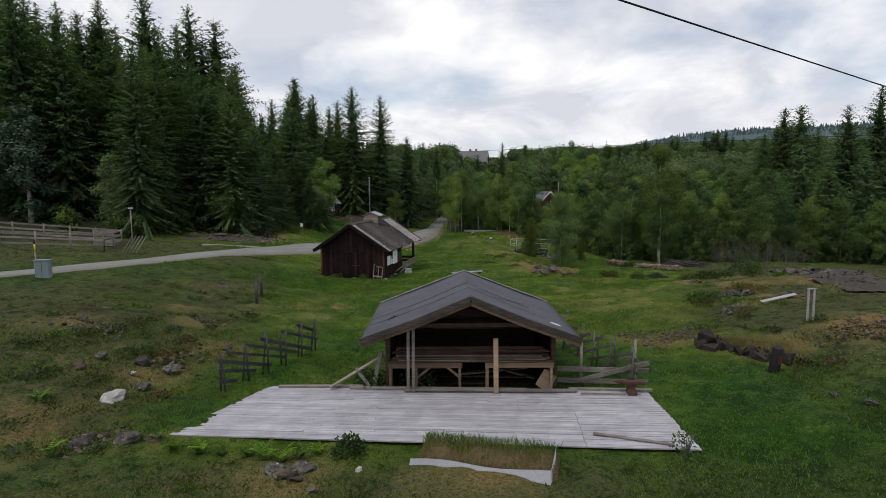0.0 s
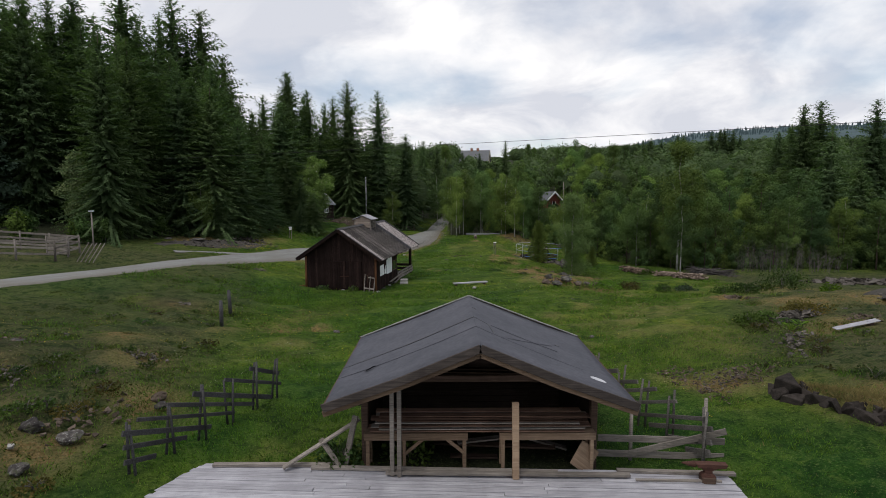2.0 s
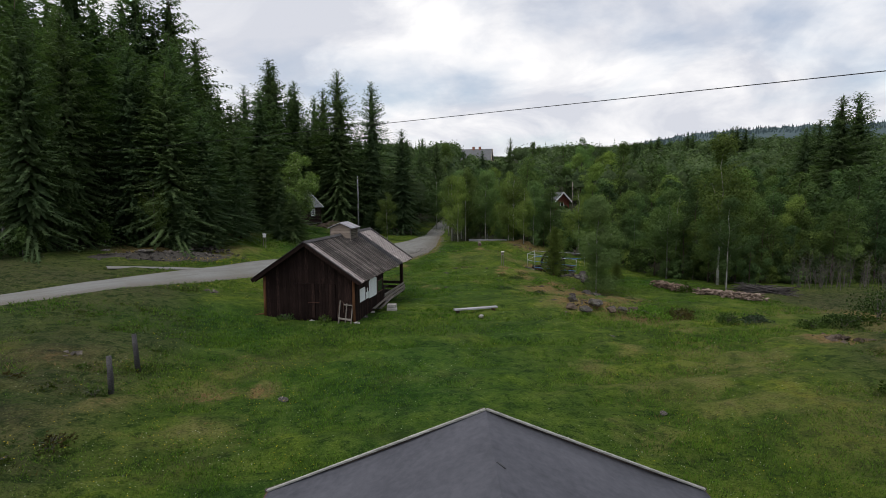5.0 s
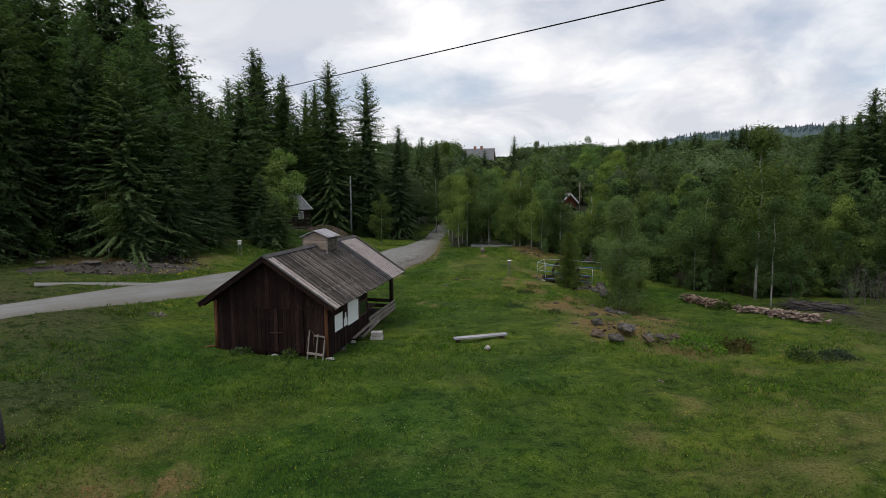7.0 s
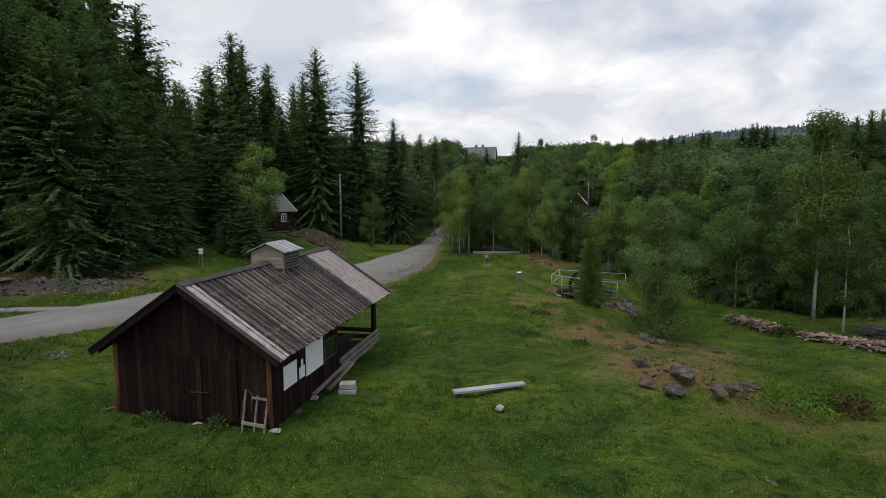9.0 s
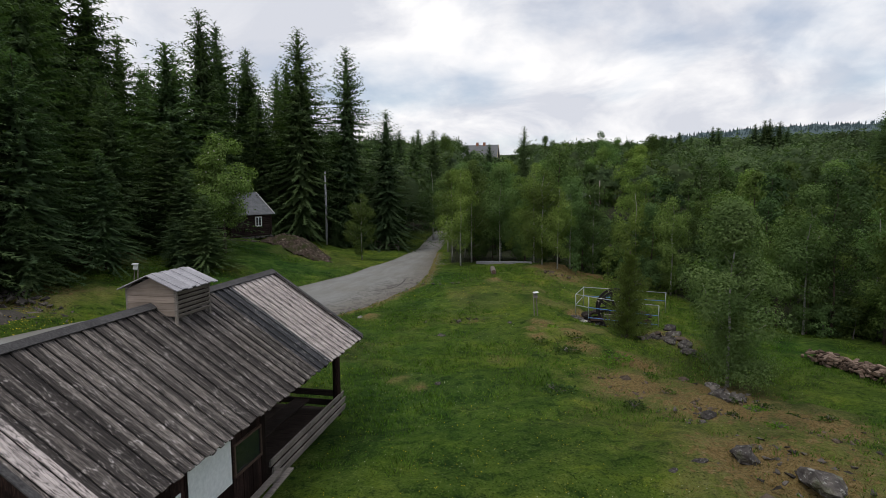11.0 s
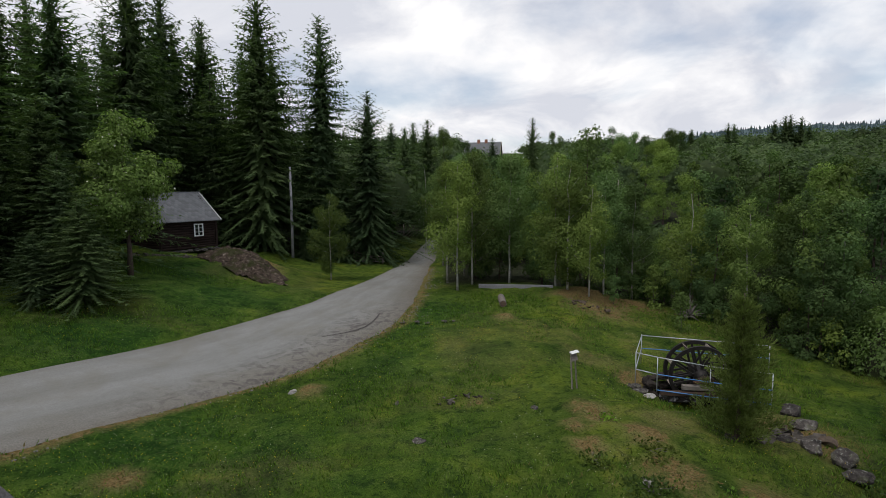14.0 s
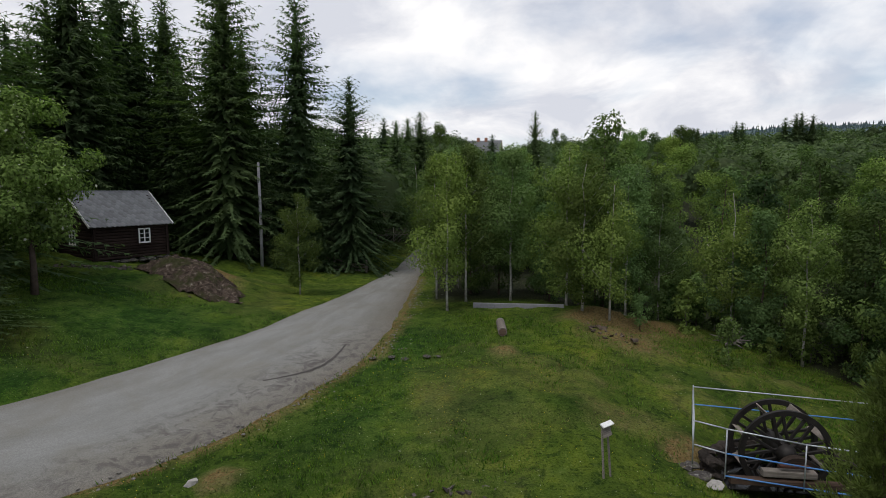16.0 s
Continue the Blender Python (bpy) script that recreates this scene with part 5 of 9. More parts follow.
def cottage():
    L, Wd = 4.75, 4.8
    # local x along the front from the near corner, y back into the bank
    t = thing("log_cottage", "small dark log cottage with a slate roof and white windows", "cottage", pose(-19.95, 88.5, 2.35, 0, 0, 60))
    ez, rz, ov = 2.25, 4.35, 0.28
    n = 12
    for k in range(n):
        z = 0.1 + 0.19 * k
        for a, b in (((-0.15, 0, z), (L + 0.15, 0, z)), ((-0.15, Wd, z), (L + 0.15, Wd, z))):
            part("wall_log", bar(a, b, 0.16, 0.185, edge=0.3), M_LOG, t)
        for a, b in (((0, -0.12, z + 0.02), (0, Wd + 0.12, z + 0.02)), ((L, -0.12, z + 0.02), (L, Wd + 0.12, z + 0.02))):
            part("wall_log", bar(a, b, 0.16, 0.185, edge=0.3), M_LOG, t)
    for x in (0, L):
        for k in range(9):
            z = 2.38 + 0.2 * k
            hw = (Wd / 2) * (1 - (z - 2.25) / (rz - 2.15))
            if hw > 0.1:
                part("gable_log", bar((x, Wd / 2 - hw, z), (x, Wd / 2 + hw, z), 0.1, 0.195, edge=0.2), M_LOG, t)
        part("corner_board", bar((x, -0.11, 0), (x, -0.11, 2.25), 0.16, 0.05, (0, 1, 0)), M_LOG, t)
    for side in (-1, 1):
        e = Vector((0, Wd / 2 + side * (Wd / 2 + ov), ez - 0.1))
        r = Vector((0, Wd / 2, rz))
        nrm = Vector((0, side * (rz - ez + 0.1), Wd / 2 + ov)).normalized()
        bm = bmesh.new()
        up = [bm.verts.new(v) for v in (r + Vector((-0.35, 0, 0)), e + Vector((-0.35, 0, 0)), e + Vector((L + 0.35, 0, 0)), r + Vector((L + 0.35, 0, 0)))]
        dn = [bm.verts.new(v.co - nrm * 0.08) for v in up]
        bm.faces.new(up)
        bm.faces.new(dn[::-1])
        for k in range(4):
            bm.faces.new((up[k], dn[k], dn[(k + 1) % 4], up[(k + 1) % 4]))
        roof = part("roof", bm, M_SLATE, t, "grey slate roof")
        dv = (e - r).normalized()
        ln = (e - r).length
        # slates on edge, diamond fashion
        s = 0.30
        bms = bmesh.new()
        ring = [(0, -s * 0.72), (s * 0.5, -0.12), (s * 0.5, 0.1), (0, s * 0.72), (-s * 0.5, 0.1), (-s * 0.5, -0.12)]
        a = [bms.verts.new((x, y, 0.014)) for x, y in ring]
        b = [bms.verts.new((x, y, 0.0)) for x, y in ring]
        bms.faces.new(a)
        for k in range(6):
            bms.faces.new((a[k], b[k], b[(k + 1) % 6], a[(k + 1) % 6]))
        mes = bpy.data.meshes.new("slate")
        bms.to_mesh(mes)
        bms.free()
        mes.materials.append(M_SLATE)
        if side < 0:
            rows, cols = int(ln / 0.24), int((L + 0.7) / s)
            for i in range(rows):
                for j in range(cols):
                    o = r + dv * (0.18 + i * 0.245) + Vector((-0.35 + (j + 0.5 + 0.5 * (i % 2) * 0.98) * s, 0, 0)) + nrm * (0.012 + 0.002 * (rows - i))
                    if o.x > L + 0.3:
                        continue
                    m = Matrix(((1, dv.x, nrm.x, o.x), (0, dv.y, nrm.y, o.y), (0, dv.z, nrm.z, o.z), (0, 0, 0, 1))) @ pose(0, 0, 0, -3, 0, 0)
                    piece("slate", mes, roof, "", m)
        for x in (-0.37, L + 0.37):
            part("barge_board", bar(r + Vector((x, 0, -0.02)), e + Vector((x, 0, -0.02)), 0.03, 0.16), M_PAINT, t, "white barge board")
    part("ridge_cap", bar((-0.35, Wd / 2, rz + 0.03), (L + 0.35, Wd / 2, rz + 0.03), 0.2, 0.05), M_SLATE, t)
    # windows: white frames with six panes; front and gable

    def window(m):
        w = part("window", bar((0, -0.1, -0.42), (0, -0.1, 0.42), 0.66, 0.03, (0, 1, 0), 0.02), M_GLASS, t, "dark panes in white frames")
        w.matrix_basis = m
        for x in (-0.36, 0, 0.36):
            part("frame", bar((x, -0.13, -0.48), (x, -0.13, 0.48), 0.09 if x else 0.07, 0.05, (0, 1, 0)), M_PAINT, w)
        for z in (-0.45, 0.45):
            part("frame", bar((-0.4, -0.13, z), (0.4, -0.13, z), 0.05, 0.09), M_PAINT, w)
        for z in (-0.15, 0.15):
            part("glazing_bar", bar((-0.36, -0.125, z), (0.36, -0.125, z), 0.03, 0.035), M_PAINT, w)
    window(pose(3.15, 0, 1.42))
    window(pose(0, 2.3, 1.42, 0, 0, -90))
    # stone footing
    for k in range(16):
        me = stone_mesh("footing_stone", 60 + k % 5, M_STONE, 0.6)
        x, yy = (L * (k / 8), -0.02) if k < 9 else (-0.02, Wd * (k - 8) / 7)
        piece("footing_stone", me, t, "", pose(x, yy, -0.2, 0, 0, k * 50) @ Matrix.Diagonal((0.75, 0.6, 0.55, 1)))
    return t


cottage()

# ---- trees ----


def diamonds(base, tip, width, up):
    """Leaf quads: base points, tips, widths; up gives the side on which each lies."""
    base, tip = np.asarray(base), np.asarray(tip)
    d = tip - base
    side = np.cross(d, up)
    side /= np.linalg.norm(side, axis=1, keepdims=True) + 1e-9
    mid = base + d * 0.45
    w = np.asarray(width)[:, None] / 2
    v = np.stack([base, mid + side * w, tip, mid - side * w], axis=1).reshape(-1, 3)
    q = np.arange(len(base) * 4).reshape(-1, 4)
    return v, q


def slivers(base, tip, width, up):
    """Three-cornered leaves and twigs, broad at the base."""
    base, tip = np.asarray(base), np.asarray(tip)
    d = tip - base
    side = np.cross(d, up)
    side /= np.linalg.norm(side, axis=1, keepdims=True) + 1e-9
    w = np.asarray(width)[:, None] / 2
    v = np.stack([base + side * w, tip, base - side * w], axis=1).reshape(-1, 3)
    return v, np.arange(len(base) * 3).reshape(-1, 3)


def spruce_crown(h, seed, whorls, per, stations, slim=0.13, clear=0.04, twig=0.42):
    """Whorls of branches that droop and turn up at the tip, feathered with short side and hanging twigs."""
    rs = np.random.RandomState(seed)
    base, tip, wid, ups = [], [], [], []

    def add(p, q, w, u):
        base.append(p), tip.append(q), wid.append(w), ups.append(u)
    ph = rs.uniform(0, 6.28, 3)
    widest = h * slim * 1.6
    for k in range(whorls):
        f = clear + (0.985 - clear) * ((k + rs.uniform(0.1, 0.9)) / whorls) ** 0.86
        R = widest * (1 - f) ** 0.8 * rs.uniform(0.86, 1.1) + 0.12
        if f < 0.14:
            R *= 0.72 + f * 2.0
        n = per if f < 0.8 else max(5, per - 3)
        a0 = rs.uniform(0, 6.28)
        for j in range(n):
            a = a0 + 6.283 * j / n + rs.uniform(-0.45, 0.45)
            L = R * rs.uniform(0.66, 1.1) * (1 + 0.12 * math.sin(2 * a + ph[0]) + 0.08 * math.sin(3 * a + ph[1] + 9 * f))
            d = np.array([math.cos(a), math.sin(a), 0.0])
            s = np.array([-d[1], d[0], 0.0])
            lift = 0.62 if f > 0.9 else (0.30 if f > 0.75 else 0.10 - 0.30 * (1 - f))
            droop = rs.uniform(0.25, 0.5) * (1.15 - f)
            z = h * f + rs.uniform(-0.9, 0.9) * h / whorls

            def at(u):
                return d * L * u + np.array([0, 0, z + L * (lift * u - droop * u * u + 0.22 * u ** 3)])
            for u0, u1 in ((0.05, 0.55), (0.5, 1.0)):
                add(at(u0), at(u1), 0.07 + 0.05 * L * (1.1 - u0), (d[0] * 0.3, d[1] * 0.3, 1))
            ns = max(2, round(stations * L / widest + 1.2))
            for u in np.linspace(0.24, 1.0, ns):
                p = at(min(1.0, u + rs.uniform(-0.35, 0.35) / ns))
                tl = twig * (0.95 + 0.4 * (1 - u)) * min(1.0, 0.45 + 0.4 * L)
                for sg in (-1, 1):
                    q = p + (d * rs.uniform(0.35, 1.0) + s * sg * rs.uniform(0.35, 1.0)) * tl * rs.uniform(0.6, 1.2)
                    q[2] -= tl * rs.uniform(0.0, 0.6)
                    add(p, q, 0.04 + 0.36 * tl, (d[0] * 0.5 + rs.normal(0, 0.3), d[1] * 0.5 + rs.normal(0, 0.3), 1.0))
                if f < 0.85 and rs.uniform() < (0.85 if f < 0.4 else 0.55):
                    q = p + (d * rs.uniform(-0.1, 0.4) + s * rs.uniform(-0.4, 0.4)) * tl
                    q[2] -= tl * rs.uniform(0.5, 1.0)
                    add(p, q, 0.03 + 0.26 * tl, (d[0] + rs.normal(0, 0.3), d[1] + rs.normal(0, 0.3), 0.3))
    # dense, shaded middle of the crown
    for k in range(70):
        f0 = clear + (0.92 - clear) * k / 70
        Rk = h * slim * 0.95 * (1 - f0) ** 1.05 * (1 if f0 > 0.12 else 0.6)
        for j in range(11):
            a = 6.283 * (j + 0.5 * (k % 2) + rs.uniform(-0.4, 0.4)) / 11
            r = Rk * rs.uniform(0.55, 1.08)
            add(np.array([math.cos(a) * r * 0.35, math.sin(a) * r * 0.35, h * f0 + h * 0.03 * (1.1 - f0)]), np.array([math.cos(a) * r, math.sin(a) * r, h * f0 - h * rs.uniform(0.0, 0.03)]), Rk * 0.27 + 0.07, (math.cos(a) + rs.normal(0, 0.3), math.sin(a) + rs.normal(0, 0.3), 0.8))
    add(np.array([0, 0, h * 0.965]), np.array([0, 0, h * 1.015]), 0.09, (1, 0.2, 0))
    return slivers(base, tip, wid, np.array(ups, dtype=float))


def trunk_mesh(name, h, r, material, seed, limbs=0, lean=0.02, top=0.98):
    rs = random.Random(seed)
    v, f = [], []
    pts = [Vector((rs.uniform(-1, 1) * lean * h * k / 6 * 0.5, rs.uniform(-1, 1) * lean * h * k / 6 * 0.5, h * top * k / 6 - (0.3 if k == 0 else 0))) for k in range(7)]
    tube_into(v, f, pts, [r * (1.25 if k == 0 else 1) * (1 - 0.93 * k / 6) + 0.01 for k in range(7)], 7)
    tips, limb_meshes = [], []
    for k in range(limbs):
        u = rs.uniform(0.25, 0.92)
        i = min(int(u * 6), 5)
        p = pts[i].lerp(pts[i + 1], u * 6 - i)
        a = rs.uniform(0, 6.28)
        L = h * rs.uniform(0.14, 0.3) * (1.15 - u)
        e = p + Vector((math.cos(a) * L, math.sin(a) * L, L * rs.uniform(0.5, 1.3)))
        m = (p + e) / 2 + Vector((0, 0, -0.08 * L))
        limb_meshes.append(tube("limb", [p, m, e], [r * 0.32 * (1 - u * 0.6), r * 0.2 * (1 - u * 0.6), 0.008], material, 5))
        tips.append((p, m, e, L))
    return [mesh_of(name, v, f, material, True), *limb_meshes], tips, pts


def leaf_crown(h, seed, tips, pts, count, size, low=0.22, wide=0.2, hang=0.0):
    """Many small leaf sprays gathered round the limbs, thinner at the rim, with gaps."""
    rs = np.random.RandomState(seed)
    lobes = []
    for p, m, e, L in tips:
        lobes.append((np.array(e), 0.42 * L + 0.25))
        lobes.append((np.array(m), 0.34 * L + 0.2))
    for k in range(3 if low > 0.1 else 2, 7):
        lobes.append((np.array(pts[k]), h * 0.05 * (1.4 - k / 6) + 0.2))
    extra = int(14 + 1.5 * h)
    for _ in range(extra):
        f = low + (1 - low) * rs.uniform(0, 1) ** 1.1
        R = h * wide * math.sin(math.pi * min(0.98, (f - low) / (1 - low) * 0.8 + 0.16)) * rs.uniform(0.3, 1.0)
        a = rs.uniform(0, 6.28)
        lobes.append((np.array([math.cos(a) * R, math.sin(a) * R, h * f]), h * rs.uniform(0.04, 0.085) + 0.12))
    w = np.array([r ** 2 for _, r in lobes])
    pick = rs.choice(len(lobes), count, p=w / w.sum())
    c = np.array([lobes[i][0] for i in pick])
    r = np.array([lobes[i][1] for i in pick])
    g = rs.normal(0, 1, (count, 3))
    g /= np.linalg.norm(g, axis=1, keepdims=True)
    p = c + g * (r * rs.uniform(0.35, 1.08, count) ** 0.6)[:, None] * np.array([1, 1, 0.85])
    p[:, 2] = np.maximum(p[:, 2], h * 0.02)
    face = g * 1.0 + p / (np.linalg.norm(p - np.array([0, 0, h * 0.5]), axis=1, keepdims=True) + 1e-6) * np.array([0.5, 0.5, 0]) + np.array([0, 0, 0.45]) + rs.normal(0, 0.34, (count, 3))
    d = np.cross(face, rs.normal(0, 1, (count, 3))) + g * 0.25
    d /= np.linalg.norm(d, axis=1, keepdims=True)
    d[:, 2] -= hang * 0.6
    d /= np.linalg.norm(d, axis=1, keepdims=True)
    s = size * rs.uniform(0.6, 1.35, count)
    return slivers(p, p + d * s[:, None], s * 0.85, face)


def tree_kind(name, trunk_me, crown_me, label, category):
    t = thing(name, label, category)
    piece("trunk", trunk_me[0], t)
    for me in trunk_me[1:]:
        piece("limb", me, t)
    piece("crown", crown_me, t)
    return t


def put(ob, x, y, scale=1.0, turn=0.0, sink=0.1, tall=1.0):
    m = pose(x, y, gz(x, y) - sink, 0, 0, turn)
    o = copy_thing(ob, m)
    o.matrix_basis = m @ Matrix.Diagonal((scale, scale, scale * tall, 1))
    return o


SPRUCE, SPRUCE_MID, BIRCH, ALDER, NEAR = [], [], [], [], []
for k in range(5):
    h = 20.0
    tm, _, _ = trunk_mesh("trunk", h, 0.17, M_BARK, 10 + k)
    v, q = spruce_crown(h, 20 + k, 46, 12, 12, (0.19, 0.205, 0.18, 0.215, 0.195)[k], (0.03, 0.05, 0.08, 0.02, 0.05)[k], 0.40)
    SPRUCE.append(tree_kind("spruce", tm, bulk("crown", v, q, M_NEEDLE), "tall dark green spruce in the wood beside the meadow", "spruce"))
for k in range(3):
    h = 20.0
    tm, _, _ = trunk_mesh("trunk", h, 0.17, M_BARK, 110 + k)
    v, q = spruce_crown(h, 120 + k, 56, 12, 15, (0.19, 0.205, 0.18)[k], (0.02, 0.02, 0.04)[k], 0.32)
    NEAR.append(tree_kind("spruce", tm, bulk("crown", v, q, M_NEEDLE), "tall dark green spruce close to the road", "spruce"))
for k in range(4):
    h = 20.0
    tm, _, _ = trunk_mesh("trunk", h, 0.2, M_BARK, 30 + k)
    v, q = spruce_crown(h, 40 + k, 36, 9, 7, (0.20, 0.21, 0.19, 0.22)[k], (0.02, 0.08, 0.12, 0.05)[k], 0.62)
    SPRUCE_MID.append(tree_kind("spruce", tm, bulk("crown", v, q, M_NEEDLE), "dark green spruce deeper in the wood", "spruce"))
for k in range(5):
    h = 9.0
    tm, tips, pts = trunk_mesh("trunk", h, 0.066, M_BARKB, 50 + k, 12, 0.03)
    v, q = leaf_crown(h, 60 + k, tips, pts, 10500, 0.115, (0.16, 0.2, 0.12, 0.22, 0.17)[k], (0.21, 0.19, 0.23, 0.2, 0.22)[k], 0.5)
    BIRCH.append(tree_kind("birch", tm, bulk("crown", v, q, M_BIRCH), "green birch with a pale trunk at the meadow's edge", "birch"))
for k in range(8):
    h = 9.0
    tm, tips, pts = trunk_mesh("trunk", h, 0.09, M_BARK, 70 + k, 4 if k < 4 else 0, 0.05)
    v, q = leaf_crown(h, 80 + k, tips, pts, 6000 if k < 4 else 2300, 0.15 if k < 4 else 0.25, (0.03, 0.06, 0.02, 0.08)[k % 4], (0.30, 0.26, 0.33, 0.28)[k % 4], 0.2)
    ALDER.append(tree_kind("broadleaf_tree", tm, bulk("crown", v, q, M_ALDER), "green broadleaf tree in the wood", "tree"))
SALLOW = []
for k in range(2):
    h = 9.0
    tm, tips, pts = trunk_mesh("trunk", h, 0.09, M_BARK, 170 + k, 6, 0.05)
    v, q = leaf_crown(h, 180 + k, tips, pts, 8500, 0.13, 0.04, (0.40, 0.36)[k], 0.1)
    SALLOW.append(tree_kind("broadleaf_tree", tm, bulk("crown", v, q, M_SALLOW), "light green round-crowned broadleaf tree in the wood", "tree"))
SHRUB = []
for k in range(3):
    h = 2.4
    tm, tips, pts = trunk_mesh("trunk", h, 0.03, M_DEAD, 90 + k, 9, 0.15)
    v, q = leaf_crown(h, 95 + k, tips, pts, 800, 0.19, 0.02, 0.36, 0.1)
    SHRUB.append(tree_kind("shrub", tm, bulk("crown", v, q, M_SHRUB), "low dark green shrub", "shrub"))
BUSH = []
for k in range(3):
    h = 2.6
    tm, tips, pts = trunk_mesh("trunk", h, 0.03, M_DEAD, 190 + k, 6, 0.15)
    v, q = leaf_crown(h, 195 + k, tips, pts, 1300, 0.14, 0.0, 0.42, 0.1)
    BUSH.append(tree_kind("leafy_shrub", tm, bulk("crown", v, q, M_BIRCH if k else M_ALDER), "leafy green shrub at the foot of the wood", "shrub"))
tm, tips, pts = trunk_mesh("trunk", 8.0, 0.13, M_BARK, 101, 20, 0.05)
v, q = leaf_crown(8.0, 102, tips, pts, 24000, 0.13, 0.36, 0.40, 0.1)
ROWAN = tree_kind("rowan", tm, bulk("crown", v, q, M_ROWAN), "bright green broadleaf tree overhanging the log cottage", "tree")
tm, tips, pts = trunk_mesh("trunk", 8.5, 0.14, M_BARKB, 104, 18, 0.05)
v, q = leaf_crown(8.5, 105, tips, pts, 9000, 0.19, 0.1, 0.27, 0.1)
WILLOW = tree_kind("willow", tm, bulk("crown", v, q, M_WILLOW), "grey-green willow at the edge of the spruces", "tree")
# young pine: upright candle shoots, long needles
tm, _, _ = trunk_mesh("trunk", 4.2, 0.07, M_BARK, 106)
rs = np.random.RandomState(5)
boughs = []
for k in range(60):
    f = 0.03 + 0.93 * k / 60
    a = k * 2.4 + rs.uniform(-0.3, 0.3)
    L = (1.25 * (1 - f) ** 0.75 + 0.12) * rs.uniform(0.75, 1.1)
    for j in range(7):
        w = (j + 0.6) / 7
        boughs.append((math.cos(a) * L * w, math.sin(a) * L * w, 4.05 * f + 0.35 * L * w * w + 0.05, 0.15 + 0.16 * L * (1.1 - 0.6 * w), a))
boughs = np.array(boughs)
nb = 17000
pick = rs.choice(len(boughs), nb, p=boughs[:, 3] ** 2 / (boughs[:, 3] ** 2).sum())
g = rs.normal(0, 1, (nb, 3))
g /= np.linalg.norm(g, axis=1, keepdims=True)
p = boughs[pick, :3] + g * boughs[pick, 3:4] * rs.uniform(0.2, 0.9, (nb, 1)) * np.array([1, 1, 0.75])
d = g * 0.6 + np.stack([np.cos(boughs[pick, 4]) * 0.5, np.sin(boughs[pick, 4]) * 0.5, np.full(nb, 0.7)], axis=1)
d = d / np.linalg.norm(d, axis=1, keepdims=True) * rs.uniform(0.07, 0.15, nb)[:, None]
v, q = slivers(p, p + d, np.full(nb, 0.034), rs.normal(0, 1, (nb, 3)))
PINE = tree_kind("young_pine", tm, bulk("crown", v, q, M_PINE), "young bushy pine standing on the meadow", "pine")

KINDS = SALLOW + SPRUCE + NEAR + SPRUCE_MID + BIRCH + ALDER + SHRUB + BUSH
# the built samples themselves stand deep in the wood
for k, ob in enumerate(KINDS):
    x, y = -44 - 3.1 * k, 84 + (k % 4) * 5
    ob.matrix_basis = pose(x, y, gz(x, y) - 0.1)

